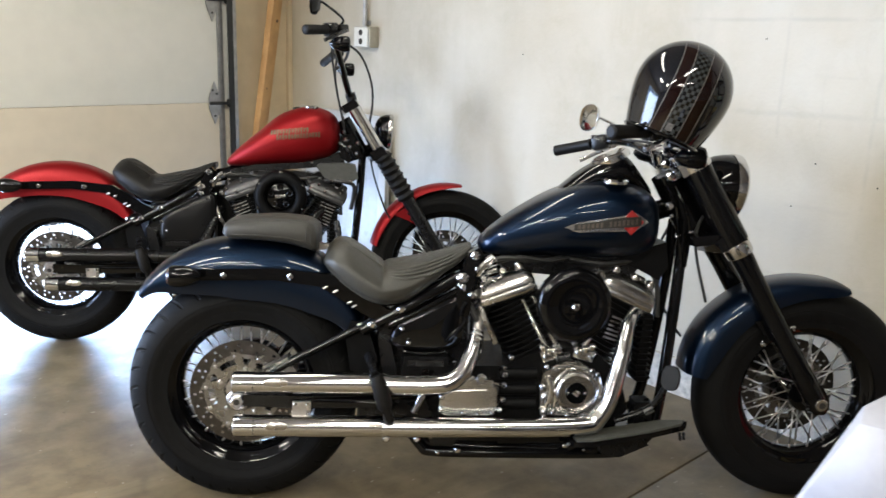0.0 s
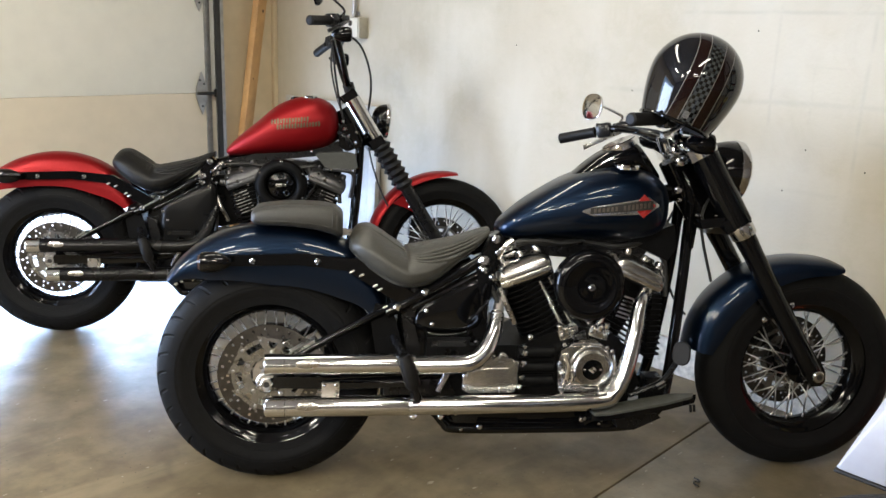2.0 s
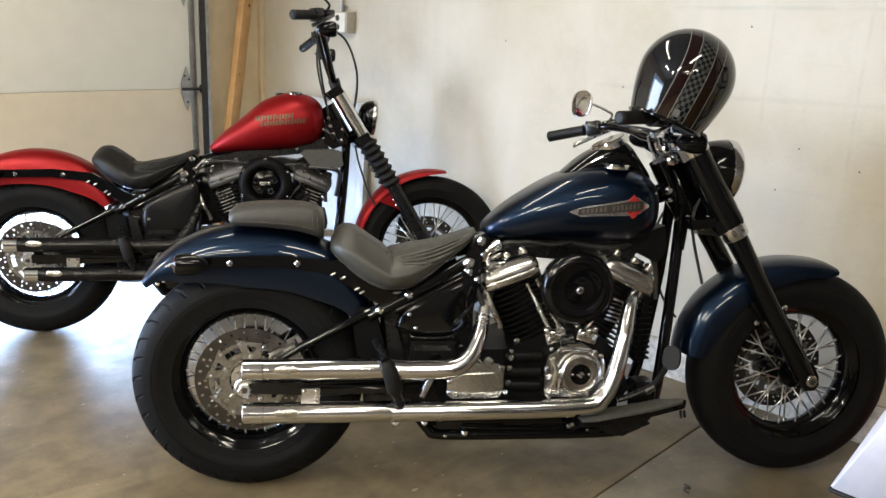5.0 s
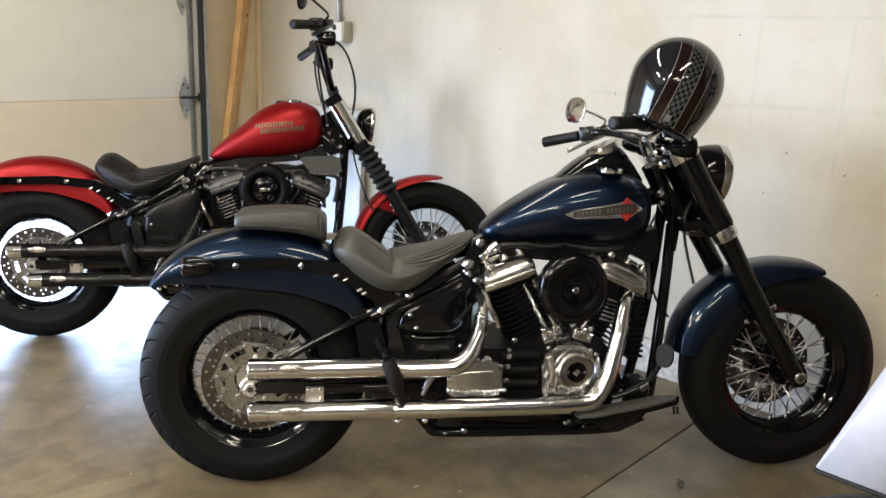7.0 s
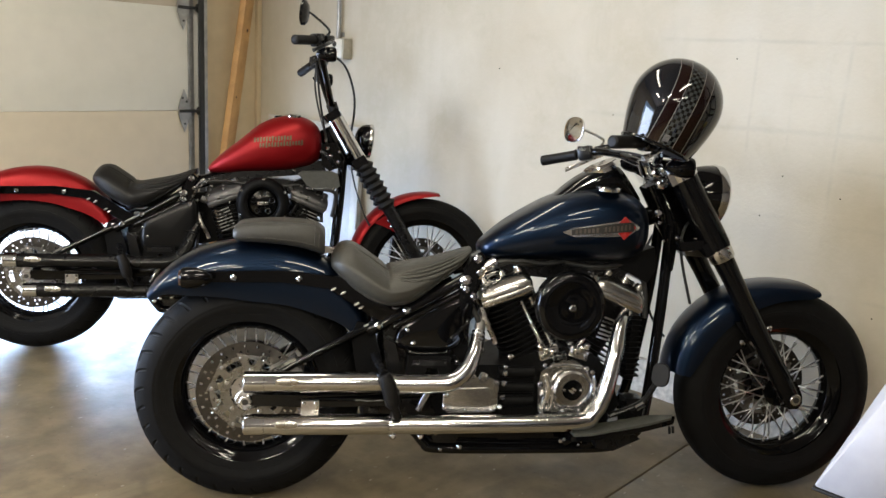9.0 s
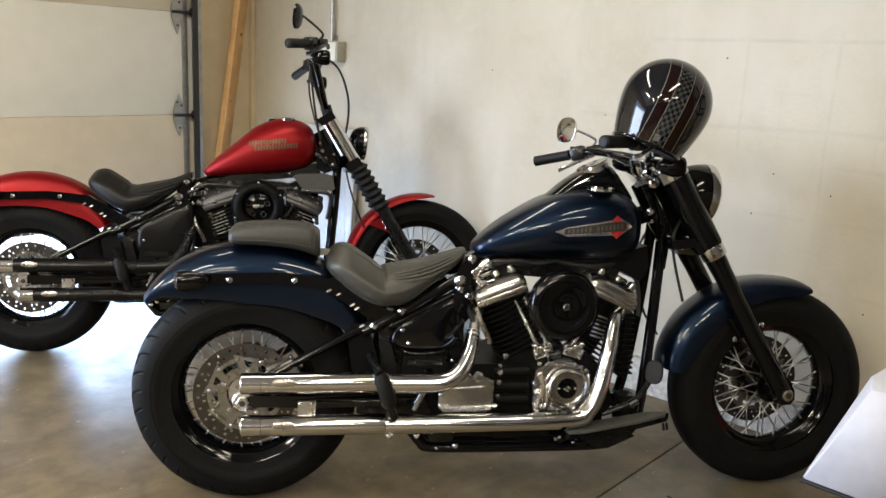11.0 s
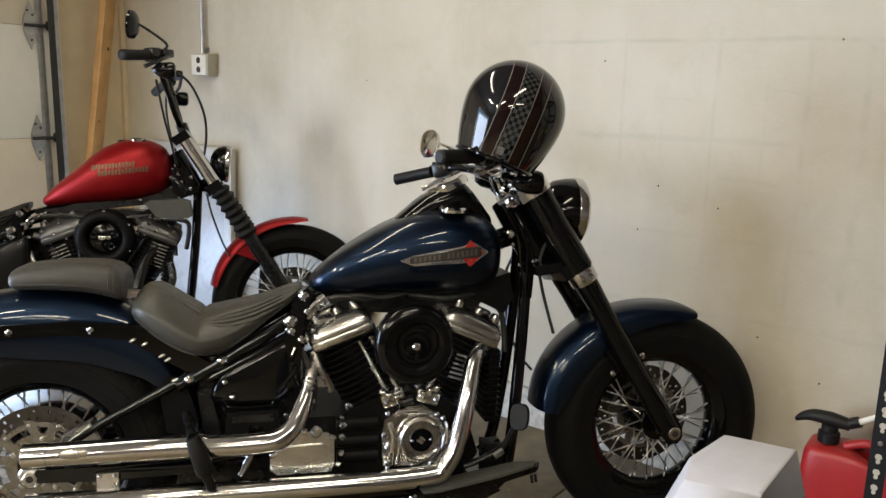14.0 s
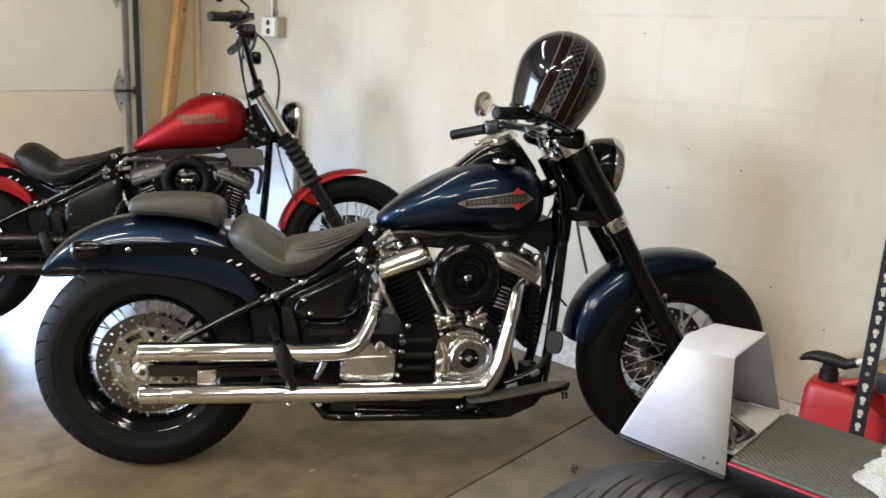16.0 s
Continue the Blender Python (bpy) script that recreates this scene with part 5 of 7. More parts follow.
    for x, z in ((0.836, 0.302), (0.828, 0.372), (0.862, 0.425), (0.965, 0.418), (0.984, 0.345), (0.95, 0.292)):
        bolt(cam_cover, (x, -0.148, z), 0.008, 0.007)
    for a in range(3):
        bm = bmesh.new()
        tube(bm, [(0.836 + 0.012 * a, -0.152, 0.295), (0.846 + 0.010 * a, -0.154, 0.345), (0.862 + 0.004 * a, -0.150, 0.372)], 0.006, 8, 4)
        part("rib", bm, metal, cam_cover)
    # cast relief, drain plugs and oil lines round the cam cover
    for pts, r in (([(0.842, -0.15, 0.40), (0.852, -0.156, 0.37), (0.846, -0.155, 0.33)], 0.009), ([(0.862, -0.152, 0.43), (0.90, -0.156, 0.432), (0.945, -0.152, 0.425)], 0.007), ([(0.985, -0.148, 0.40), (0.992, -0.150, 0.36), (0.980, -0.15, 0.31)], 0.006)):
        bm = bmesh.new()
        tube(bm, pts, r, 10, 4)
        part("rib", bm, metal, cam_cover)
    for x, z, r in ((0.991, 0.341, 0.010), (0.838, 0.349, 0.007), (0.836, 0.288, 0.007), (0.848, 0.318, 0.008), (0.858, 0.300, 0.007), (0.866, 0.330, 0.006), (0.98, 0.409, 0.008), (0.90, 0.292, 0.006)):
        bolt(cam_cover, (x, -0.150, z), r, 0.009)
    for x, z, t in ((0.847, 0.447, 20), (0.948, 0.452, -20)):
        for q in (-0.018, 0.0, 0.018):
            bm = bmesh.new()
            at = Vector((x + q, -0.126, z + q * (-0.36 if t > 0 else 0.36) + 0.016))
            disc(bm, at, (math.sin(radians(-t)) * 0.6, -0.3, 1), 0.010, 0.016, 14, 0.3)
            part("pushrod_cup", bm, metal, bike)
    bm = bmesh.new()
    tube(bm, [(0.868, -0.128, 0.446), (0.905, -0.130, 0.455)], 0.012, 12)
    part("oil_sender", bm, SATIN, bike, bevel=0.002)
    # gearbox and its cover
    bm = bmesh.new()
    prism(bm, [(0.545, 0.305), (0.562, 0.292), (0.69, 0.292), (0.702, 0.31), (0.702, 0.372), (0.688, 0.392), (0.60, 0.40), (0.548, 0.378)], -0.160, -0.10)
    gear = part("gearbox_cover", bm, metal, bike, bevel=0.010)
    bm = bmesh.new()
    prism(bm, [(0.572, 0.318), (0.580, 0.310), (0.672, 0.310), (0.684, 0.324), (0.684, 0.352), (0.672, 0.366), (0.580, 0.362), (0.572, 0.352)], -0.167, -0.158)
    part("raised_panel", bm, metal, gear, bevel=0.003)
    for x, z in ((0.553, 0.312), (0.555, 0.375), (0.69, 0.30), (0.695, 0.38), (0.63, 0.398)):
        bolt(gear, (x, -0.158, z), 0.0075, 0.007)
    for x, z, r in ((0.658, 0.395, 0.015), (0.598, 0.395, 0.008), (0.612, 0.300, 0.008), (0.655, 0.298, 0.008), (0.552, 0.345, 0.008)):
        bolt(gear, (x, -0.156, z), r, 0.012, metal if r > 0.01 else CHROME)
    for z in (0.315, 0.355, 0.40):
        bm = bmesh.new()
        tube(bm, [(0.71, -0.118, z), (0.815, -0.118, z)], 0.017, 14)
        part("crankcase_rib", bm, WRINKLE, bike, bevel=0.003)
    for x, z in ((0.725, 0.402), (0.722, 0.372), (0.72, 0.33), (0.74, 0.45)):
        bolt(bike, (x, -0.136, z), 0.009, 0.012)
    # air cleaner
    if blue:
        c = Matrix.Translation((0.910, -0.100, 0.597)) @ RIGHT
        bm = bmesh.new()
        lathe(bm, [(0.0, 0.0), (0.098, 0.0), (0.104, 0.006), (0.104, 0.030), (0.101, 0.040), (0.092, 0.047), (0.082, 0.050), (0.070, 0.0505), (0.066, 0.048), (0.030, 0.051), (0.0, 0.053)], c, 64, closed=False)
        air = part("air_cleaner", bm, BLACK, bike, "round gloss black air cleaner cover", sharp=60)
        bm = bmesh.new()
        disc(bm, (0.910, -0.152, 0.597), (0, -1, 0), 0.0105, 0.006, 20, 0.5)
        part("centre_screw", bm, CHROME, air)
    else:
        c = Matrix.Translation((0.921, -0.100, 0.634)) @ RIGHT
        bm = bmesh.new()
        lathe(bm, [(0.062, 0.03), (0.066, 0.052), (0.078, 0.060), (0.094, 0.056), (0.106, 0.042), (0.110, 0.015), (0.108, 0.0), (0.062, 0.0)], c, 56)
        air = part("air_cleaner", bm, WRINKLE, bike, "open black round air cleaner", sharp=60)
        bm = bmesh.new()
        disc(bm, (0.921, -0.100, 0.634), (0, -1, 0), 0.064, 0.020, 40, 0.2)
        part("filter", bm, BLACK, air)
        bm = bmesh.new()
        lathe(bm, [(0.0, 0.034), (0.050, 0.034), (0.058, 0.030), (0.066, 0.024), (0.066, 0.018), (0.0, 0.018)], c, 48, closed=False)
        plate_ = part("backing_plate", bm, BLACK, air, "gloss black plate with round dimples")
        for k in range(5):
            a = 2 * math.pi * k / 5 + 0.3
            bm = bmesh.new()
            lathe(bm, [(0.0085, 0.032), (0.0125, 0.032), (0.0125, 0.037), (0.0105, 0.0385), (0.0085, 0.037)], c @ Matrix.Translation((0.040 * math.cos(a), 0.040 * math.sin(a), 0)), 20)
            part("dimple_ring", bm, SATIN, plate_)
        bm = bmesh.new()
        box(bm, (0.044, 0.004, 0.014), Matrix.Translation((0.921, -0.1355, 0.634)))
        plaque = part("badge", bm, STEEL, air, bevel=0.001)
        for q in (-0.013, -0.004, 0.005, 0.014):
            bm = bmesh.new()
            box(bm, (0.005, 0.001, 0.007), Matrix.Translation((0.921 + q, -0.138, 0.634)))
            part("lettering_bar", bm, EMBLEM_DARK, plaque)
        for k in range(6):
            a = 2 * math.pi * k / 6 + 0.5
            bolt(air, c @ Vector((0.1 * math.cos(a), 0.1 * math.sin(a), 0.046)), 0.006, 0.006)
    bm = bmesh.new()
    box(bm, (0.10, 0.10, 0.05), Matrix.Translation((0.905, -0.055, 0.60)))
    part("intake", bm, SATIN, bike, bevel=0.01)
    # wiring and hoses low behind the engine
    for pts, r in (([(0.66, -0.08, 0.70), (0.72, -0.09, 0.72), (0.80, -0.08, 0.71), (0.88, -0.07, 0.72)], 0.007), ([(0.62, -0.10, 0.60), (0.655, -0.12, 0.52), (0.65, -0.12, 0.44)], 0.008), ([(1.10, -0.05, 0.70), (1.16, -0.04, 0.66), (1.17, -0.05, 0.55)], 0.008),
                   ([(0.90, -0.06, 0.715), (1.0, -0.07, 0.705), (1.09, -0.06, 0.715)], 0.009)):
        bm = bmesh.new()
        tube(bm, pts, r, 8, 5)
        part("hose", bm, CABLE, bike)
    # voltage regulator and oil cooler on the front tubes
    bm = bmesh.new()
    box(bm, (0.03, 0.12, 0.20), Matrix.Translation((1.135, 0, 0.46)) @ Matrix.Rotation(radians(4), 4, "Y"))
    cool = part("oil_cooler", bm, WRINKLE, bike, bevel=0.004)
    for k in range(11):
        bm = bmesh.new()
        box(bm, (0.044, 0.135, 0.005), Matrix.Translation((1.133, 0, 0.375 + 0.017 * k)))
        part("fin", bm, WRINKLE, cool)
    bm = bmesh.new()
    prism(bm, [(1.13, 0.755), (1.175, 0.77), (1.185, 0.70), (1.16, 0.66), (1.10, 0.69), (1.04, 0.715), (1.05, 0.725)], -0.07, 0.07)
    part("ignition_cover", bm, WRINKLE, bike, bevel=0.006)
    # exhaust
    pipe = CHROME if blue else PIPEBLACK
    for name, z, x0, pts in (("upper_exhaust", 0.393, 0.0 if blue else -0.07, [(0.39, -0.20, 0.389), (0.52, -0.20, 0.389), (0.570, -0.198, 0.398), (0.603, -0.188, 0.425), (0.624, -0.170, 0.462), (0.636, -0.150, 0.492)]),
                             ("lower_exhaust", 0.275, 0.0, [(0.39, -0.20, 0.273), (0.60, -0.20, 0.273), (0.92, -0.198, 0.277), (0.975, -0.195, 0.300), (1.01, -0.185, 0.360), (1.04, -0.165, 0.470), (1.062, -0.130, 0.545), (1.095, -0.09, 0.575)])):
        bm = bmesh.new()
        m_ = Matrix.Translation((0, -0.20, z)) @ Matrix.Rotation(radians(90), 4, "Y")
        lathe(bm, [(0.021, x0 + 0.055), (0.028, x0 + 0.055), (0.0285, x0 + 0.08), (0.0285, 0.385), (0.026, 0.395), (0.021, 0.395)], m_, 36)
        muff = part(name, bm, pipe, bike, "chrome exhaust silencer" if blue else "black exhaust silencer")
        bm = bmesh.new()
        lathe(bm, [(0.020, x0), (0.026, x0), (0.0292, x0 + 0.003), (0.0292, x0 + 0.054), (0.026, x0 + 0.0545), (0.020, x0 + 0.0545), (0.018, x0 + 0.04)], m_, 36)
        part("end_cap", bm, CHROME, muff, "chrome end cap")
        bm = bmesh.new()
        disc(bm, (x0 + 0.07, -0.20, z), (1, 0, 0), 0.020, 0.002, 20)
        part("baffle", bm, EMBLEM_DARK, muff)
        bm = bmesh.new()
        ring_loft(bm, [[(x0 + 0.115 + 0.031 * k * math.cos(a), -0.2275 - (0.0022 if k > 0.8 else 0.0035) + 0.28 * (0.013 * k * math.sin(a)) ** 2 / 0.0285 * 1.8, z + 0.008 + 0.0125 * k * math.sin(a)) for a in (2 * math.pi * j / 24 for j in range(24))] for k in (1.0, 0.75, 0.02)])
        part("badge", bm, STEEL, muff)
        bm = bmesh.new()
        tube(bm, pts, [0.0265, 0.0265, 0.026, 0.025, 0.024, 0.022, 0.020], 18, 6)
        part("heat_shield", bm, pipe, muff)
        for x in (0.395, 0.52 if name[0] == "l" else 0.40):
            bm = bmesh.new()
            lathe(bm, [(0.026, x - 0.004), (0.0292, x - 0.004), (0.0292, x + 0.004), (0.026, x + 0.004)], Matrix.Translation((0, -0.20, z - 0.003)) @ Matrix.Rotation(radians(90), 4, "Y"), 28)
            part("clamp", bm, pipe, muff)
        if blue:
            bolt(muff, (0.402, -0.205, z - 0.03), 0.011, 0.012, CHROME)
    bm = bmesh.new()
    tube(bm, [(0.630, -0.160, 0.476), (0.645, -0.130, 0.515), (0.655, -0.100, 0.548), (0.672, -0.06, 0.575)], 0.0155, 14, 5)
    bare = part("header_pipe", bm, STEEL if blue else SATIN, bike)
    for f in (0.10, 0.26, 0.42):
        a, b = Vector((0.634, -0.152, 0.486)), Vector((0.655, -0.100, 0.548))
        bm = bmesh.new()
        tube(bm, [a.lerp(b, f), a.lerp(b, f + 0.09)], 0.0195, 16)
        part("pipe_ring", bm, pipe, bare, bevel=0.002)
    bm = bmesh.new()
    prism(bm, [(0.152, 0.336), (0.20, 0.336), (0.20, 0.300), (0.152, 0.300)], -0.186, -0.176)
    plate = part("mounting_plate", bm, STEEL, bike, "small bright mounting plate", bevel=0.002)
    for x in (0.160, 0.192):
        bolt(plate, (x, -0.186, 0.330), 0.005, 0.004)
    bm = bmesh.new()
    prism(bm, [(0.02, 0.350), (0.20, 0.346), (0.40, 0.352), (0.41, 0.318), (0.20, 0.312), (0.02, 0.318)], -0.172, -0.110)
    part("swingarm_guard", bm, BLACK, bike, bevel=0.006)
    bm = bmesh.new()
    tube(bm, [(0.015, -0.155, 0.334), (0.40, -0.188, 0.340)], 0.006, 8)
    part("brake_line", bm, BLACK, bike)
    bm = bmesh.new()
    disc(bm, (0, -0.105, 0.322), (0, -1, 0), 0.030, 0.035, 24)
    disc(bm, (0, -0.14, 0.322), (0, -1, 0), 0.018, 0.014, 6)
    nut = part("axle_nut", bm, STEEL, bike)
    bm = bmesh.new()
    disc(bm, (0, -0.1535, 0.322), (0, -1, 0), 0.0085, 0.001, 16)
    part("axle_end", bm, EMBLEM_DARK, nut)
    bm = bmesh.new()
    prism(bm, [(0.06, 0.40), (0.13, 0.44), (0.155, 0.40), (0.09, 0.36)], -0.125, -0.07)
    part("rear_caliper", bm, STEEL, bike, bevel=0.008)
    # passenger peg and its hanger
    bm = bmesh.new()
    tube(bm, [(0.372, -0.235, 0.425), (0.382, -0.237, 0.40), (0.398, -0.24, 0.345), (0.402, -0.24, 0.335)], [0.016, 0.021, 0.021, 0.014], 16)
    peg = part("passenger_peg", bm, GRIP, bike, "folded black rubber passenger peg")
    bm = bmesh.new()
    tube(bm, [(0.400, -0.238, 0.338), (0.412, -0.232, 0.305), (0.405, -0.20, 0.30)], 0.012, 10)
    part("peg_clevis", bm, SATIN, peg)
    bm = bmesh.new()
    tube(bm, [(0.372, -0.232, 0.425), (0.36, -0.18, 0.438), (0.35, -0.13, 0.45)], 0.011, 10)
    part("peg_hanger", bm, SATIN, peg)
    bm = bmesh.new()
    tube(bm, [(0.475, -0.16, 0.300), (0.515, -0.15, 0.375)], 0.0105, 12)
    part("support_strut", bm, CHROME, bike)
    # belly and rider controls
    bm = bmesh.new()
    prism(bm, [(0.462, 0.252), (0.508, 0.184), (0.540, 0.170), (1.035, 0.166), (1.068, 0.178), (1.12, 0.252)], -0.126, 0.12)
    part("engine_guard", bm, BLACK, bike, bevel=0.008)
    for s in (-1, 1):
        bm = bmesh.new()
        tube(bm, [(0.468, s * 0.128, 0.238), (0.500, s * 0.132, 0.196), (0.540, s * 0.134, 0.180), (0.80, s * 0.136, 0.177), (1.03, s * 0.134, 0.178), (1.075, s * 0.130, 0.196), (1.125, s * 0.12, 0.232)], 0.0155, 14, 5)
        part("belly_rail", bm, BLACK, bike)
    for x0, x1, z0, z1 in ((0.515, 0.60, 0.228, 0.200), (0.70, 0.80, 0.232, 0.208), (0.93, 1.00, 0.236, 0.196), (1.02, 1.08, 0.240, 0.205)):
        bm = bmesh.new()
        prism(bm, [(x0, z0), (x1, z0), (x1 - 0.012, z1), (x0 + 0.012, z1)], -0.148, -0.11)
        part("bracket", bm, BLACK, bike, bevel=0.005)
    for x, z, r in ((0.60, 0.190, 0.0085), (0.90, 0.205, 0.0085), (0.982, 0.194, 0.0085), (0.487, 0.222, 0.009), (0.510, 0.232, 0.008), (0.545, 0.183, 0.005), (0.84, 0.234, 0.007), (0.555, 0.237, 0.007), (0.958, 0.203, 0.006)):
        bolt(bike, (x, -0.150, z), r, 0.008)
    # clutter of small clamps and nuts along the belly
    belly = random.Random(11)
    for k in range(16):
        x, z = belly.uniform(0.90, 1.10), belly.uniform(0.190, 0.236)
        bm = bmesh.new()
        if k % 3:
            box(bm, (belly.uniform(0.010, 0.030), 0.022, belly.uniform(0.008, 0.020)), Matrix.Translation((x, -0.150, z)) @ Matrix.Rotation(belly.uniform(-0.6, 0.6), 4, "Y"))
            part("clamp", bm, BLACK, bike, bevel=0.002)
        else:
            disc(bm, (x, -0.150, z), (0, -1, 0), belly.uniform(0.004, 0.007), 0.012, 6, 0.3)
            part("nut", bm, STEEL, bike)
    bm = bmesh.new()
    prism(bm, [(0.715, 0.238), (0.79, 0.238), (0.785, 0.229), (0.72, 0.229)], -0.153, -0.147)
    part("tag_plate", bm, STEEL, bike)
    if blue:
        bm = bmesh.new()
        pts = [(0.90, -0.17), (0.905, -0.228), (0.95, -0.236), (1.12, -0.232), (1.21, -0.215), (1.225, -0.19), (1.16, -0.16)]
        zs = lambda x: 0.243 + max(0, x - 0.93) * 0.16
        lo_ = [bm.verts.new((x, y, zs(x) - 0.014)) for x, y in pts]
        hi_ = [bm.verts.new((x, y, zs(x))) for x, y in pts]
        bm.faces.new(lo_)
        bm.faces.new(hi_[::-1])
        for i in range(len(pts)):
            bm.faces.new((lo_[i], hi_[i], hi_[(i + 1) % len(pts)], lo_[(i + 1) % len(pts)]))
        board = part("floorboard", bm, BLACK, bike, "black half-moon rider floorboard", bevel=0.004)
        bm = bmesh.new()
        pts2 = [(x + (1.06 - x) * 0.06, y + (-0.22 - y) * 0.10) for x, y in pts]
        lo_ = [bm.verts.new((x, y, zs(x) + 0.0005)) for x, y in pts2]
        hi_ = [bm.verts.new((x, y, zs(x) + 0.007)) for x, y in pts2]
        bm.faces.new(lo_)
        bm.faces.new(hi_[::-1])
        for i in range(len(pts2)):
            bm.faces.new((lo_[i], hi_[i], hi_[(i + 1) % len(pts2)], lo_[(i + 1) % len(pts2)]))
        part("rubber_pad", bm, MAT, board, bevel=0.002)
        for x in (1.19, 1.20):
            bm = bmesh.new()
            tube(bm, [(x, -0.235, zs(x) - 0.01), (x + 0.003, -0.235, zs(x) - 0.03)], 0.004, 8)
            part("feeler", bm, SATIN, board)
        bm = bmesh.new()
        prism(bm, [(0.98, 0.235), (1.10, 0.245), (1.12, 0.225), (1.04, 0.19), (0.99, 0.20)], -0.20, -0.14)
        part("board_bracket", bm, SATIN, board, bevel=0.006)
        bm = bmesh.new()
        n_ = Vector((-0.58, -0.78, 0.22)).normalized()
        at = Matrix.Translation((1.168, -0.20, 0.416)) @ n_.to_track_quat("Z", "Y").to_matrix().to_4x4()
        ring_loft(bm, [[at @ Vector((0.025 * k * math.copysign(abs(math.cos(a)) ** 0.75, math.cos(a)), 0.034 * k * math.copysign(abs(math.sin(a)) ** 0.75, math.sin(a)), z)) for a in (2 * math.pi * j / 28 for j in range(28))] for z, k in ((-0.008, 0.94), (-0.005, 1.0), (0.004, 1.0), (0.008, 0.93))])
        pad = part("brake_pedal_pad", bm, GRIP, bike, "grey rubber brake pedal pad")
        bm = bmesh.new()
        tube(bm, [(1.158, -0.19, 0.385), (1.130, -0.182, 0.335), (1.09, -0.175, 0.308), (1.03, -0.17, 0.285)], 0.0085, 10, 4)
        part("pedal_arm", bm, SATIN, pad)
        bm = bmesh.new()
        tube(bm, [(1.128, -0.188, 0.328), (1.105, -0.186, 0.314)], 0.011, 10)
        part("pedal_joint", bm, CHROME, pad)
        bm = bmesh.new()
        prism(bm, [(1.09, 0.33), (1.14, 0.33), (1.14, 0.27), (1.09, 0.25)], -0.15, -0.09)
        part("master_cylinder", bm, SATIN, bike, bevel=0.008)
    # front end
    ax = Vector((1.63, 0, 0.320 if blue else 0.331))
    up = Vector((-0.52, 0, 0.854)).normalized()
    for s in (-1, 1):
        o = Vector((0.004, s * 0.102, 0))
        bm = bmesh.new()
        if blue:
            lathe(bm, [(0, 0.0), (0.024, 0.0), (0.031, 0.02), (0.031, 0.10), (0.0295, 0.14), (0.0295, 0.46), (0.0315, 0.50), (0.0315, 0.525), (0, 0.525)],
                  Matrix.Translation(ax + o - up * 0.028) @ up.to_track_quat("Z", "Y").to_matrix().to_4x4(), 28, closed=False)
        else:
            lathe(bm, [(0, 0.0), (0.022, 0.0), (0.028, 0.02), (0.028, 0.10), (0.0275, 0.14), (0.0275, 0.38), (0, 0.38)],
                  Matrix.Translation(ax + o - up * 0.028) @ up.to_track_quat("Z", "Y").to_matrix().to_4x4(), 28, closed=False)
        fork = part("fork_leg", bm, BLACK if blue else SATIN, bike, "black front fork leg")
        bm = bmesh.new()
        disc(bm, ax + o + Vector((0, s * 0.022, 0)), (0, s, 0), 0.018, 0.0145, 24)
        part("axle_end", bm, CHROME, fork)
        bm = bmesh.new()
        disc(bm, ax + o + Vector((0, s * 0.0362, 0)), (0, s, 0), 0.0095, 0.0015, 16)
        part("axle_bore", bm, EMBLEM_DARK, fork)
        bm = bmesh.new()
        lug = [(-0.030, 0.05), (0.004, 0.055), (0.028, 0.012), (0.030, -0.016), (0.018, -0.032), (-0.012, -0.034), (-0.030, -0.012)]
        prism(bm, [(ax.x + o.x + u, ax.z + v) for u, v in lug], o.y - 0.021, o.y + 0.0215)
        part("axle_clamp", bm, BLACK if blue else SATIN, fork, bevel=0.006)
        q = up.to_track_quat("Z", "Y").to_matrix().to_4x4()
        if blue:
            bm = bmesh.new()
            lathe(bm, [(0.030, 0), (0.0375, 0), (0.0385, 0.004), (0.0385, 0.036), (0.037, 0.04), (0.030, 0.04)], Matrix.Translation(ax + o + up * 0.497) @ q, 32)
            part("chrome_band", bm, CHROME, fork, "chrome fork band")
            bm = bmesh.new()
            lathe(bm, [(0.0, 0), (0.041, 0), (0.041, 0.245), (0.0, 0.245)], Matrix.Translation(ax + o + up * 0.5375) @ q, 32, closed=False)
            part("fork_cover", bm, BLACK, fork, "gloss black upper fork cover")
            bm = bmesh.new()
            lathe(bm, [(0, 0), (0.0435, 0), (0.0435, 0.034), (0.036, 0.042), (0, 0.044)], Matrix.Translation(ax + o + up * 0.772) @ q, 32, closed=False)
            part("fork_cap", bm, CHROME, fork)
        else:
            bm = bmesh.new()
            prof = [(0.024, 0.0)]
            for k in range(7):
                prof += [(0.030, 0.004 + 0.031 * k), (0.0405, 0.016 + 0.031 * k), (0.0405, 0.019 + 0.031 * k), (0.030, 0.031 + 0.031 * k)]
            prof += [(0.024, 0.225)]
            lathe(bm, prof, Matrix.Translation(ax + o + up * 0.345) @ q, 28)
            part("fork_gaiter", bm, GRIP, fork, "ribbed rubber fork gaiter")
            bm = bmesh.new()
            lathe(bm, [(0, 0.0), (0.0265, 0.0), (0.0265, 0.225), (0, 0.225)], Matrix.Translation(ax + o + up * 0.585) @ q, 28, closed=False)
            part("fork_tube", bm, CHROME, fork, "bare chrome fork tube")
    for d_, h in (((0.55 if blue else 0.575), 0.04), ((0.785 if blue else 0.80), 0.035)):
        bm = bmesh.new()
        pts = [(-0.05, -0.13), (0.035, -0.135), (0.045, -0.06), (0.03, 0.0), (0.045, 0.06), (0.035, 0.135), (-0.05, 0.13), (-0.075, 0.0)]
        q = Matrix.Translation(ax + up * d_ + Vector((-0.002, 0, 0))) @ up.to_track_quat("Z", "Y").to_matrix().to_4x4()
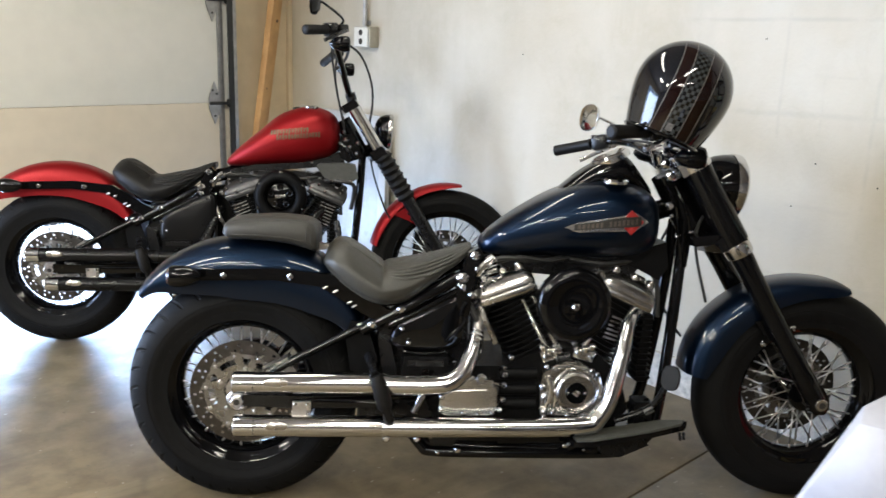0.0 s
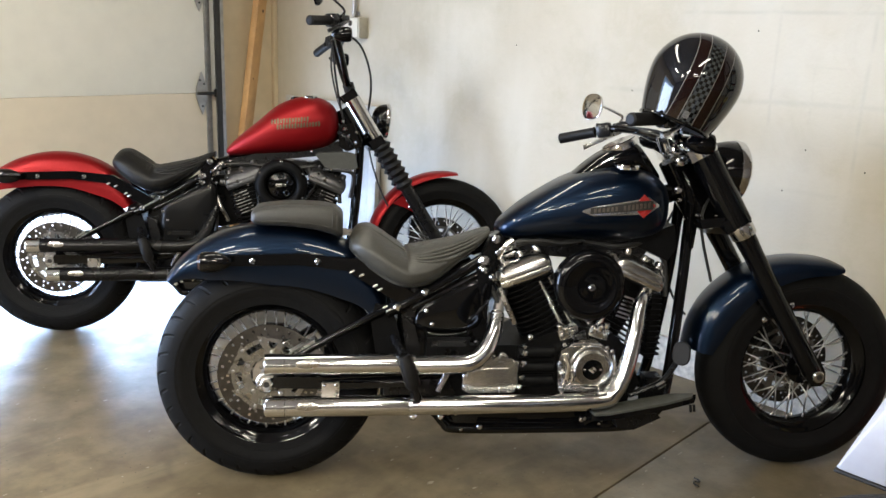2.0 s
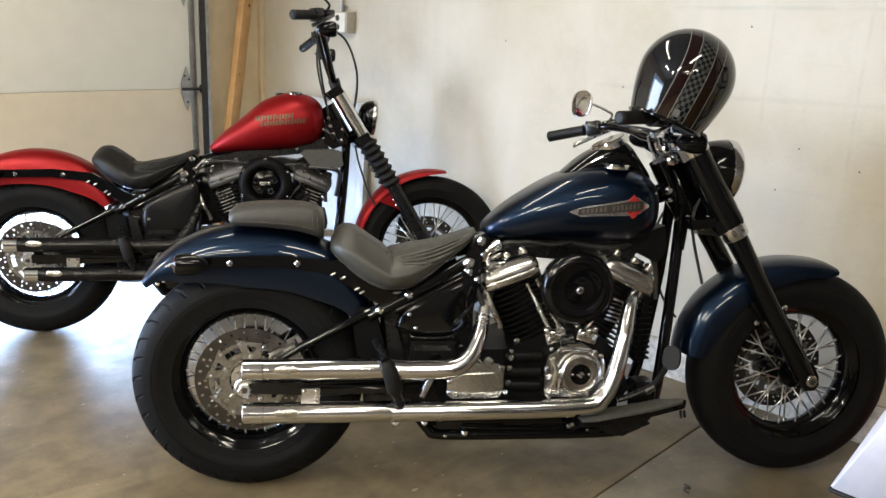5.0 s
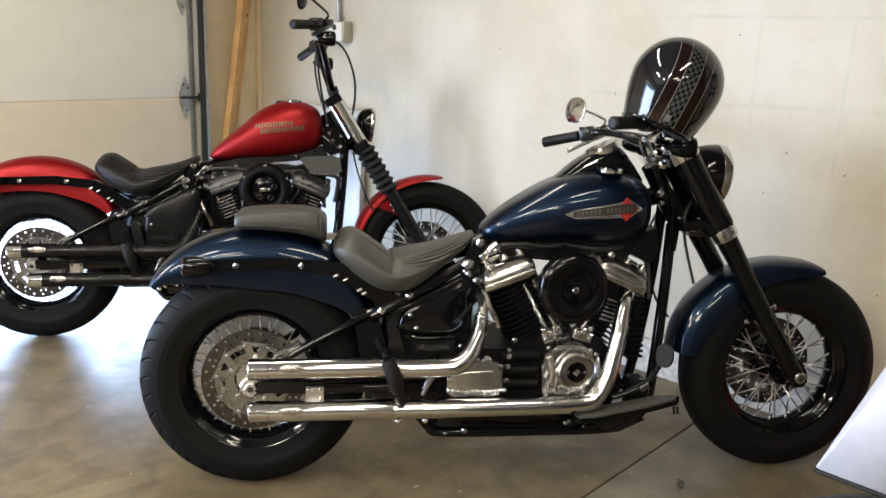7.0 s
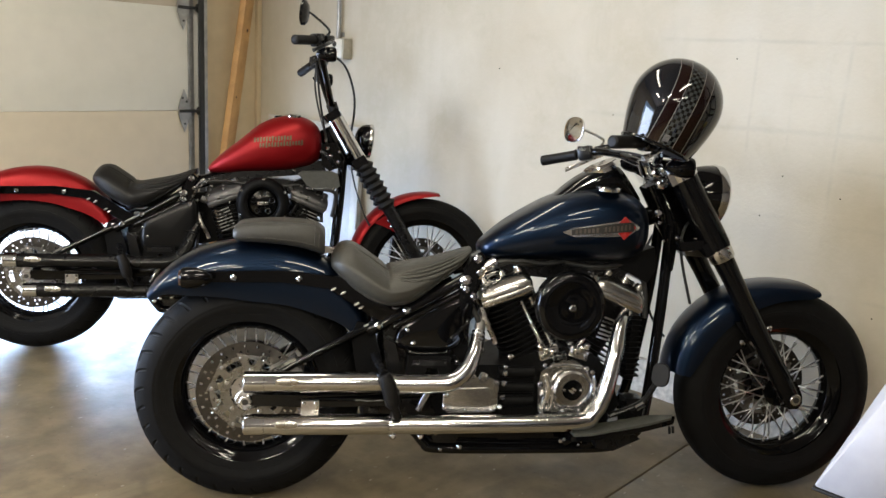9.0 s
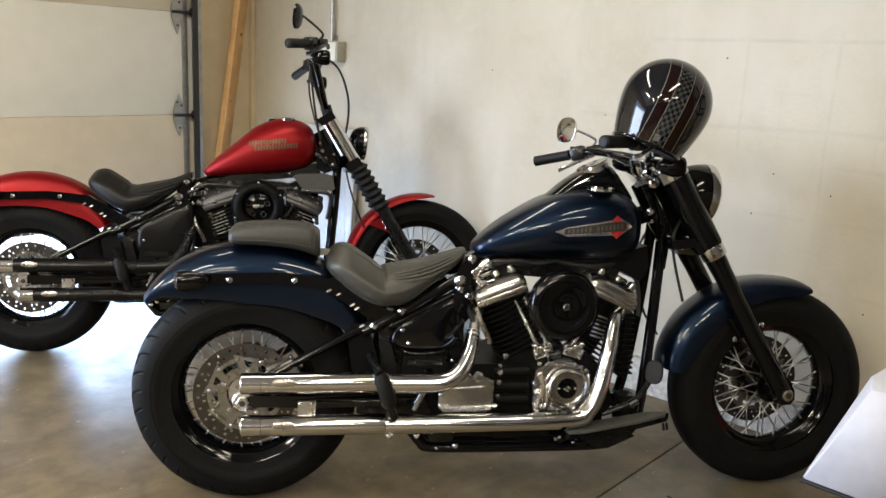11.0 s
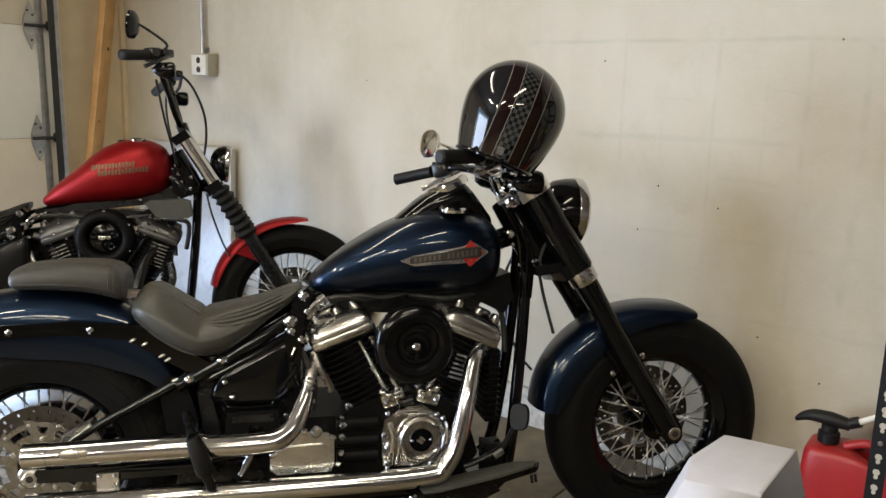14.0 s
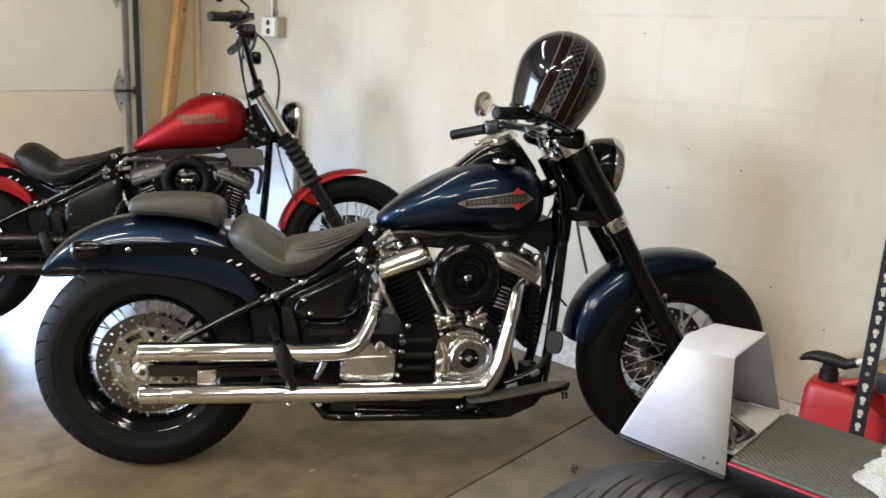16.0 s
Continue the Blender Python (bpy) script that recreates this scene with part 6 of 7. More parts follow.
        trim_ = 0.9 if blue else 0.72
        xax = (q.to_3x3().inverted() @ Vector((1, 0, 0)))
        turn_ = Matrix.Rotation(math.atan2(xax.y, xax.x), 4, "Z")
        lo_ = [bm.verts.new(q @ turn_ @ Vector((x * trim_, y, -h / 2))) for x, y in pts]
        hi_ = [bm.verts.new(q @ turn_ @ Vector((x * trim_, y, h / 2))) for x, y in pts]
        bm.faces.new(lo_)
        bm.faces.new(hi_[::-1])
        for i in range(len(pts)):
            bm.faces.new((lo_[i], hi_[i], hi_[(i + 1) % len(pts)], lo_[(i + 1) % len(pts)]))
        part("triple_clamp", bm, CHROME if (blue and d_ > 0.7) else BLACK, bike, bevel=0.007 if blue else 0.013)
    if blue:
        bm = bmesh.new()
        prism(bm, [(1.190, 0.945), (1.235, 0.965), (1.315, 0.81), (1.27, 0.79), (1.225, 0.82)], -0.052, 0.052)
        part("fork_nacelle", bm, BLACK, bike, bevel=0.025)
    if blue:
        for x, z, r, y in ((1.172, 0.873, 0.012, -0.085), (1.178, 0.845, 0.006, -0.085), (1.205, 0.79, 0.007, -0.07), (1.252, 0.776, 0.010, -0.095), (1.275, 0.772, 0.010, -0.10), (1.236, 0.80, 0.006, -0.08)):
            bolt(bike, (x, y, z), r, 0.010)
        for pts, r in (([(1.165, -0.07, 0.93), (1.190, -0.085, 0.87), (1.205, -0.075, 0.79), (1.222, -0.065, 0.72)], 0.006), ([(1.185, -0.06, 0.94), (1.215, -0.085, 0.87), (1.235, -0.08, 0.80), (1.232, -0.07, 0.70)], 0.005)):
            bm = bmesh.new()
            tube(bm, pts, r, 8, 5)
            part("cable", bm, BLACK, bike)
        bm = bmesh.new()
        prism(bm, [(1.225, 0.792), (1.300, 0.800), (1.305, 0.775), (1.235, 0.765)], -0.128, -0.06)
        part("clamp_bracket", bm, BLACK, bike, bevel=0.006)
    # front mudguard
    bm = bmesh.new()
    if blue:
        fender(bm, 1.63, 0.320, [(170, 0.372, 0.318), (160, 0.381, 0.300), (145, 0.384, 0.292), (125, 0.374, 0.290), (105, 0.360, 0.292), (90, 0.352, 0.298), (80, 0.350, 0.306), (74, 0.343, 0.322)], 0.082, 2.8)
    else:
        fender(bm, 1.63, 0.331, [(164, 0.346, 0.318), (150, 0.352, 0.318), (130, 0.358, 0.322), (110, 0.361, 0.330), (92, 0.363, 0.338), (80, 0.362, 0.352)], 0.066, 2.4)
    ffend = part("front_fender", bm, paint, bike, "gloss blue front fender" if blue else "short matte red front fender")
    for s in (-1, 1):
        bm = bmesh.new()
        if blue:
            prism(bm, [(1.44, 0.55), (1.50, 0.56), (1.56, 0.50), (1.55, 0.48), (1.48, 0.50)], s * 0.088 - 0.004, s * 0.088 + 0.004)
            part("fender_bracket", bm, BLACK, ffend, bevel=0.002)
            for x, z in ((1.462, 0.49), (1.545, 0.535)):
                bolt(ffend, (x, s * 0.098, z), 0.009, 0.012, CHROME, (0, s, 0))
        else:
            prism(bm, [(1.40, 0.555), (1.46, 0.60), (1.50, 0.57), (1.49, 0.515), (1.465, 0.53)], s * 0.072 - 0.004, s * 0.072 + 0.004)
            part("fender_bracket", bm, paint, ffend, bevel=0.002)
            for x, z in ((1.463, 0.565), (1.475, 0.54)):
                bolt(ffend, (x, s * 0.08, z), 0.008, 0.010, CHROME, (0, s, 0))
    bm = bmesh.new()
    prism(bm, [(1.50, 0.47), (1.56, 0.46), (1.60, 0.40), (1.55, 0.36), (1.49, 0.38)], 0.06, 0.12)
    part("front_caliper", bm, SATIN, bike, bevel=0.01)
    # headlamp
    hx, hz, hr, dp = (1.312, 0.930, 0.094, 1.0) if blue else (1.338, 0.914, 0.074, 0.62)
    m_ = Matrix.Translation((hx, 0, hz)) @ Matrix.Rotation(radians(95), 4, "Y") @ Matrix.Diagonal((1, 1, dp, 1))
    bm = bmesh.new()
    lathe(bm, [(0, -0.045), (hr * 0.35, -0.042), (hr * 0.65, -0.028), (hr * 0.86, 0.0), (hr * 0.95, 0.03), (hr * 0.97, 0.055), (0, 0.055)], m_, 40, closed=False)
    lamp = part("headlamp", bm, BLACK, bike, "gloss black headlamp bucket", sharp=60)
    bm = bmesh.new()
    lathe(bm, [(hr * 0.85, 0.050), (hr * 0.99, 0.050), (hr * 1.01, 0.058), (hr * 0.99, 0.074), (hr * 0.90, 0.082), (hr * 0.85, 0.078)], m_, 40)
    part("rim", bm, CHROME, lamp, "chrome headlamp rim")
    bm = bmesh.new()
    lathe(bm, [(0, 0.09), (hr * 0.5, 0.087), (hr * 0.86, 0.076), (hr * 0.86, 0.06), (0, 0.06)], m_, 40, closed=False)
    part("glass", bm, GLASSY, lamp)
    bm = bmesh.new()
    tube(bm, [(hx - 0.01, 0, hz - hr * 0.7), (hx - 0.06, 0, hz - hr * 1.1)], 0.016, 10)
    part("mount", bm, BLACK, lamp)
    # bars
    bar_m = BLACK
    if blue:
        right = [(1.165, -0.05, 1.015), (1.150, -0.10, 1.022), (1.135, -0.15, 1.045), (1.108, -0.20, 1.064), (1.066, -0.24, 1.075), (0.931, -0.330, 1.070)]
        left = [(1.165, 0.05, 1.015), (1.150, 0.10, 1.022), (1.142, 0.18, 1.035), (1.120, 0.25, 1.042), (1.085, 0.31, 1.040), (0.942, 0.40, 1.004)]
        riser_top, clamp_z = (1.165, 1.015), 0.985
    else:
        right = [(1.205, -0.045, 1.055), (1.188, -0.115, 1.11), (1.155, -0.20, 1.23), (1.142, -0.245, 1.285), (1.130, -0.30, 1.297), (1.040, -0.425, 1.280)]
        left = [(1.205, 0.045, 1.055), (1.188, 0.115, 1.11), (1.158, 0.20, 1.222), (1.152, 0.245, 1.262), (1.142, 0.30, 1.262), (1.080, 0.425, 1.222)]
        riser_top, clamp_z = (1.205, 1.055), 1.02
    pts = right[::-1] + left
    bm = bmesh.new()
    tube(bm, pts, 0.0128, 14, 6)
    bars = part("handlebar", bm, bar_m, bike, "black handlebar")
    gr = 1.0 if blue else 1.06
    for s in (-1, 1):
        bm = bmesh.new()
        tube(bm, [(riser_top[0] + 0.03, s * 0.045, clamp_z - 0.04), (riser_top[0], s * 0.045, riser_top[1] + 0.012)], [0.020, 0.018, 0.022], 16)
        part("riser", bm, CHROME if blue else SATIN, bars)
        e0, e1 = (Vector(q) for q in ((right if s < 0 else left)[-1], (right if s < 0 else left)[-2]))
        g = (e1 - e0).normalized()
        bm = bmesh.new()
        tube(bm, [e0 - g * 0.004, e0, e0 + g * 0.006, e0 + g * 0.118, e0 + g * 0.122], [gr * v for v in (0.012, 0.0175, 0.0178, 0.0172, 0.019)], 18)
        part("grip", bm, GRIP, bars, "black rubber grip")
        bm = bmesh.new()
        c = e0 + g * 0.155
        box(bm, (0.05, 0.045 * gr, 0.05 * gr), Matrix.Translation(c) @ g.to_track_quat("X", "Z").to_matrix().to_4x4())
        sw = part("switch_housing", bm, SATIN, bars, bevel=0.010)
        for k in range(3):
            bm = bmesh.new()
            box(bm, (0.013, 0.012, 0.010), Matrix.Translation(c + Vector((-0.022, 0.004 * s, 0.018 - 0.014 * k))))
            part("switch", bm, GRIP, sw, bevel=0.002)
        bm = bmesh.new()
        c2 = e0 + g * 0.195
        box(bm, (0.055, 0.035, 0.03), Matrix.Translation(c2 + Vector((0.018, 0, 0.006))) @ g.to_track_quat("X", "Z").to_matrix().to_4x4())
        part("lever_perch", bm, BLACK if blue else SATIN, bars, bevel=0.006)
        bm = bmesh.new()
        lv = [c2 + Vector((0.035, 0, -0.002)), e0 + g * 0.12 + Vector((0.055, s * 0.02, -0.014)), e0 + g * 0.075 + Vector((0.050, s * 0.03, -0.030)), e0 + g * 0.055 + Vector((0.038, s * 0.03, -0.040))]
        tube(bm, lv, [0.008, 0.007, 0.0065, 0.008], 10, 5)
        part("lever", bm, STEEL if blue else SATIN, bars)
        # mirror
        if blue == (s < 0):
            continue
        mc = Vector((1.05, 0.40, 1.115)) if blue else Vector((1.073, -0.40, 1.385))
        bm = bmesh.new()
        tube(bm, [c2 + Vector((0.008, 0, 0.015)), c2 + Vector((0.022, s * 0.015, 0.04)), mc + Vector((0.03, -s * 0.02, 0.0)), mc + Vector((0.012, 0, 0))], 0.0048, 8, 5)
        mirror = part("mirror_stem", bm, CHROME if blue else SATIN, bars)
        bm = bmesh.new()
        face = Vector((-0.94, -0.30 * s, 0.10)).normalized()
        rings = []
        q = Matrix.Translation(mc) @ face.to_track_quat("Z", "Y").to_matrix().to_4x4()
        wm, hm = (0.056, 0.044) if blue else (0.044, 0.048)
        for k, r in ((-0.018, 0.25), (-0.014, 0.7), (-0.004, 0.96), (0.004, 1.0), (0.0055, 0.93)):
            rings.append([q @ Vector((wm * r * math.copysign(abs(math.cos(a)) ** 0.8, math.cos(a)), hm * r * math.copysign(abs(math.sin(a)) ** 0.8, math.sin(a)), k)) for a in (2 * math.pi * j / 28 for j in range(28))])
        ring_loft(bm, rings)
        part("mirror_shell", bm, CHROME if blue else BLACK, mirror)
        bm = bmesh.new()
        ring_loft(bm, [[q @ Vector((wm * 0.92 * r * math.copysign(abs(math.cos(a)) ** 0.8, math.cos(a)), hm * 0.9 * r * math.copysign(abs(math.sin(a)) ** 0.8, math.sin(a)), 0.0062 + 0.0045 * (1 - r * r))) for a in (2 * math.pi * j / 28 for j in range(28))] for r in (1.0, 0.8, 0.55, 0.3, 0.02)])
        part("mirror_glass", bm, CHROME, mirror)
    # front turn signals
    for s in (-1, 1):
        c = Vector((1.187, s * 0.185, 1.010)) if blue else (Vector((1.17, -0.30, 1.245)) if s < 0 else Vector((1.19, 0.27, 1.185)))
        bm = bmesh.new()
        ring_loft(bm, [oval(c.x + x, c.z, r, r * 1.1, 2.2, 20, c.y) for x, r in ((-0.045, 0.006), (-0.03, 0.019), (-0.005, 0.026), (0.02, 0.0275), (0.032, 0.024), (0.036, 0.016))])
        lamp_ = part("turn_signal", bm, BLACK, bike, "black bullet turn signal")
        bm = bmesh.new()
        tube(bm, [c, c + Vector((-0.01, -s * 0.06, 0.012)), c + Vector((-0.02, -s * 0.11, 0.012))], 0.008, 8)
        part("stalk", bm, BLACK, lamp_)
    # cables
    runs = [([(1.12, -0.2, 1.04), (1.24, -0.12, 1.02), (1.30, -0.05, 0.90), (1.26, -0.06, 0.78), (1.30, -0.07, 0.60)], 0.0045),
            ([(1.11, 0.2, 1.05), (1.22, 0.10, 1.02), (1.25, 0.05, 0.88), (1.20, 0.06, 0.74), (1.21, 0.05, 0.60), (1.24, 0.05, 0.52), (1.28, 0.05, 0.47)], 0.004)] if blue else \
           [([(1.15, -0.235, 1.27), (1.24, -0.20, 1.22), (1.29, -0.12, 1.12), (1.30, -0.06, 1.02), (1.28, -0.05, 0.90)], 0.0048),
            ([(1.15, 0.235, 1.27), (1.14, 0.16, 1.15), (1.16, 0.08, 1.02), (1.20, 0.05, 0.90)], 0.0045),
            ([(1.13, -0.2, 1.22), (1.15, -0.12, 1.08), (1.17, -0.06, 0.98), (1.19, -0.05, 0.88)], 0.0045),
            ([(1.29, -0.05, 0.82), (1.31, -0.06, 0.72), (1.35, -0.07, 0.60), (1.38, -0.07, 0.54)], 0.004)]
    for pts, r in runs:
        bm = bmesh.new()
        tube(bm, pts, r, 8, 6)
        part("cable", bm, CABLE, bike)
    bm = bmesh.new()
    tube(bm, [(0.55, 0.16, 0.20), (0.62, 0.28, 0.10), (0.65, 0.345, 0.045)], 0.011, 10)
    part("side_stand", bm, SATIN, bike)
    if blue:
        for k, (x, z) in enumerate(((1.155, 0.985), (1.175, 1.0), (1.19, 0.965), (1.16, 0.955))):
            bm = bmesh.new()
            disc(bm, (x, -0.075 - 0.01 * k, z), (0, -1, 0.2), 0.013, 0.02, 14, 0.4)
            part("riser_bolt", bm, CHROME, bike)
    return bike


LEAN_ = -6.0
blue_bike = motorcycle(pose(1.21, 2.12, 0, 0, 0, -39.5) @ pose(0, 0, 0, LEAN_, 0, 0), "blue", "dark blue chrome-piped cruiser motorcycle leaning on its side stand")
red_bike = motorcycle(pose(1.235, 3.69, 0, 0, 0, -36.5) @ pose(0, 0, 0, LEAN_, 0, 0), "red", "matte red black-piped bobber motorcycle with tall bars")

# ---- helmet on the handlebar ----
helm_m = pose(1.21, 2.12, 0, 0, 0, -39.5) @ pose(0, 0, 0, LEAN_, 0, 0) @ pose(1.128, -0.260, 1.190)
helmet = thing("helmet", helm_m @ pose(0, 0, 0, 0, 22, -9), "gloss black helmet with chequered stripe hung on the handlebar", "helmet")
bm = bmesh.new()
rings = []
for k in range(1, 37):
    z = 0.110 - 0.252 * (0.5 - 0.5 * math.cos(math.pi * min(k / 40, 1))) / (0.5 - 0.5 * math.cos(math.pi * 0.9))
    if z > -0.015:
        r = max(0.0, 1 - abs((z + 0.015) / 0.1255) ** 2.05) ** 0.5
    else:
        r = 1 - 0.225 * ((-0.015 - z) / 0.127) ** 1.6
    rings.append([(0.1205 * r * math.cos(f), 0.130 * r * math.sin(f), z * 0.97) for f in (2 * math.pi * j / 56 for j in range(56))])
ring_loft(bm, rings, caps=False)
vs = sorted(bm.verts, key=lambda v: -v.co.z)[:56]
bm.faces.new(sorted(vs, key=lambda v: math.atan2(v.co.y, v.co.x)))
shell = part("shell", bm, HELMET, helmet, sharp=60)
last = rings[-1]
bm = bmesh.new()
tube(bm, [*last, last[0]], 0.005, 8)
part("edge_trim", bm, BLACK, helmet)
bm = bmesh.new()
rows = []
for i in range(4):
    z = -0.110 - 0.006 * i
    r = 1 - 0.225 * ((-0.015 - z) / 0.127) ** 1.6
    rows.append([bm.verts.new((0.1212 * r * math.cos(f), 0.1307 * r * math.sin(f), z * 0.97)) for f in (radians(262 + 3.0 * j) for j in range(4))])
for a, b in zip(rows, rows[1:]):
    for j in range(3):
        bm.faces.new((a[j], a[j + 1], b[j + 1], b[j]))
part("sticker", bm, STICKER, shell, "small worn silver sticker")
bm = bmesh.new()
ring_loft(bm, [[(x * 0.96, y * 0.96, z + 0.001) for x, y, z in last], [(x * 0.80, y * 0.80, z + 0.01) for x, y, z in last], [(x * 0.6, y * 0.6, z + 0.10) for x, y, z in last]])
part("lining", bm, LINING, helmet)


# ---- shelving, fuel can, and what stands beside the camera ----
shelf = thing("shelving_unit", Matrix(), "black boltless steel shelving with wooden boards", "shelving")
SX0, SX1, SY0, SY1 = 2.360, 2.80, 0.518, -0.40
slot = bmesh.new()
disc(slot, (0, 0, 0.005), (-1, 0, 0), 0.0076, 0.0012, 14)
disc(slot, (0, 0, -0.007), (-1, 0, 0), 0.0048, 0.0012, 12)
bmesh.ops.recalc_face_normals(slot, faces=slot.faces)
slot_mesh = bpy.data.meshes.new("slot")
slot.to_mesh(slot_mesh)
slot.free()
slot_mesh.materials.append(WALL)
for x in (SX0, SX1):
    for y in (SY0, SY1):
        bm = bmesh.new()
        box(bm, (0.0025, 0.038, 1.83), Matrix.Translation((x, y - 0.019, 0.915)))
        box(bm, (0.038, 0.0025, 1.83), Matrix.Translation((x + (0.0195 if x == SX0 else -0.0195), y - (0.0013 if y == SY0 else 0.0368), 0.915)))
        post = part("post", bm, SHELFBLACK, shelf)
        if y == SY0:
            for k in range(46):
                z = 0.06 + 0.0381 * k
                if 0.835 < z < 0.935:
                    continue
                if min(abs(z - s_) for s_ in (0.485, 0.975, 1.495)) > 0.03:
                    ob = new("slot", slot_mesh)
                    ob.parent = post
                    ob.location = (x - 0.0013, y - 0.019, z)
                else:
                    bolt(post, (x - 0.0013, y - 0.019, z), 0.006, 0.004, STEEL, (-1, 0, 0))
for z in (0.470, 0.965, 1.48):
    for x in (SX0, SX1):
        slab("beam", (x - 0.009 if x == SX0 else x - 0.006, SY1, z - 0.03), (x - 0.003 if x == SX0 else x - 0.0015, SY0 - 0.042, z + 0.025), SHELFBLACK, shelf, bevel=0.002)
    for y in (SY0 - 0.006, SY1 - 0.035):
        slab("beam", (SX0 + 0.04, y - 0.003, z - 0.03), (SX1 - 0.04, y + 0.003, z + 0.025), SHELFBLACK, shelf, bevel=0.002)
    slab("shelf_board", (SX0 + 0.004, SY1 - 0.03, z + 0.004), (SX1 - 0.008, SY0 - 0.012, z + 0.018), PARTICLE, shelf, bevel=0.002)

can = thing("fuel_can", pose(2.705, 0.61, 0.101, 0, 0, -86) @ Matrix.Diagonal((0.79, 0.79, 0.69, 1)), "red plastic fuel can with black spout on an orange tray", "fuel can")
bm = bmesh.new()
rings = []
for z, w, h_ in ((0.0, 0.145, 0.085), (0.006, 0.155, 0.093), (0.03, 0.158, 0.096), (0.20, 0.158, 0.096), (0.215, 0.157, 0.0955), (0.272, 0.153, 0.092), (0.290, 0.147, 0.087), (0.299, 0.136, 0.078), (0.302, 0.05, 0.03)):
    rings.append([(w * math.copysign(abs(math.cos(f)) ** 0.32, math.cos(f)), h_ * math.copysign(abs(math.sin(f)) ** 0.32, math.sin(f)), z - (0.66 * max(0.0, math.cos(f)) * max(0.0, z - 0.17))) for f in (2 * math.pi * j / 40 for j in range(40))])
ring_loft(bm, rings)
part("body", bm, CANRED, can, sharp=50)
bm = bmesh.new()
tube(bm, [(0.140, 0, 0.195), (0.146, 0, 0.265), (0.120, 0, 0.312), (0.04, 0, 0.332), (-0.03, 0, 0.300)], 0.018, 14, 6)
part("handle", bm, CANRED, can)
bm = bmesh.new()
disc(bm, (-0.085, 0, 0.305), (0, 0, 1), 0.036, 0.045, 28, 0.15)
disc(bm, (-0.085, 0, 0.348), (0, 0, 1), 0.028, 0.03, 20, 0.15)
cap = part("cap", bm, PLASTIC, can, "black screw cap")
bm = bmesh.new()
tube(bm, [(-0.198, 0, 0.365), (-0.175, 0, 0.386), (-0.14, 0, 0.400), (-0.085, 0, 0.400), (-0.02, 0, 0.392)], [0.007, 0.017, 0.025, 0.029, 0.024], 14, 5)
spout = part("spout_lever", bm, PLASTIC, cap, "black trigger spout")
bm = bmesh.new()
tube(bm, [(-0.03, 0, 0.395), (0.005, 0, 0.415)], 0.022, 14)
part("spout_collar", bm, PLASTIC, cap, bevel=0.004)
bm = bmesh.new()
tube(bm, [(0.0, 0, 0.41), (0.06, 0, 0.455), (0.12, 0, 0.49)], [0.012, 0.010, 0.008], 12)
part("nozzle", bm, FOAM, cap, "pale translucent nozzle")

tray = thing("plastic_tray", pose(2.71, 0.61, 0.0), "low orange plastic tray upside down on the floor", "tray")
bm = bmesh.new()
prism(bm, [(-0.115, 0.0), (0.115, 0.0), (0.108, 0.10), (-0.108, 0.10)], -0.15, 0.15)
part("shell", bm, ORANGE, tray, bevel=0.008)
bm = bmesh.new()
box(bm, (0.24, 0.31, 0.012), Matrix.Translation((0, 0, 0.006)))
part("rim", bm, ORANGE, tray, bevel=0.003)

tool = thing("power_tool", pose(2.60, 0.40, 0.489, 0, 0, 25), "yellow and black power tool on the shelf", "power tool")
bm = bmesh.new()
tube(bm, [(-0.10, 0, 0.20), (-0.05, 0, 0.22), (0.06, 0, 0.225), (0.10, 0, 0.215)], [0.03, 0.045, 0.048, 0.03], 18, 4)
part("motor_body", bm, YELLOW, tool)
bm = bmesh.new()
tube(bm, [(0.03, 0, 0.2), (0.045, 0, 0.12), (0.05, 0, 0.05)], [0.028, 0.024, 0.028], 14, 4)
part("handle", bm, PLASTIC, tool)
bm = bmesh.new()
box(bm, (0.11, 0.07, 0.05), Matrix.Translation((0.045, 0, 0.025)))
part("battery", bm, PLASTIC, tool, bevel=0.008)
cord = thing("extension_cord", pose(2.60, 0.22, 0.489), "coiled orange and black cords on the shelf", "cord")
for k in range(5):
    bm = bmesh.new()
    rr = 0.075 + 0.006 * k
    tube(bm, [(rr * math.cos(a), rr * 0.8 * math.sin(a), 0.008 + 0.012 * k + 0.004 * math.sin(3 * a + k)) for a in (2 * math.pi * j / 26 for j in range(27))], 0.0055, 8)
    part("loop", bm, ORANGE if k % 2 else CABLE, cord)
pack = thing("packing_paper", pose(2.50, 0.45, 0.489), "crumpled grey packing paper on the shelf", "paper")
bm = bmesh.new()
bmesh.ops.create_grid(bm, x_segments=18, y_segments=14, size=0.5, matrix=Matrix.Diagonal((0.16, 0.10, 1, 1)))
for v in bm.verts:
    v.co.z = 0.02 + 0.03 * noise.noise(v.co * 22) + 0.012 * noise.noise(v.co * 60)
sol = part("sheet", bm, SHEET, pack, sharp=20)
sol.modifiers.new("thick", "SOLIDIFY").thickness = 0.002

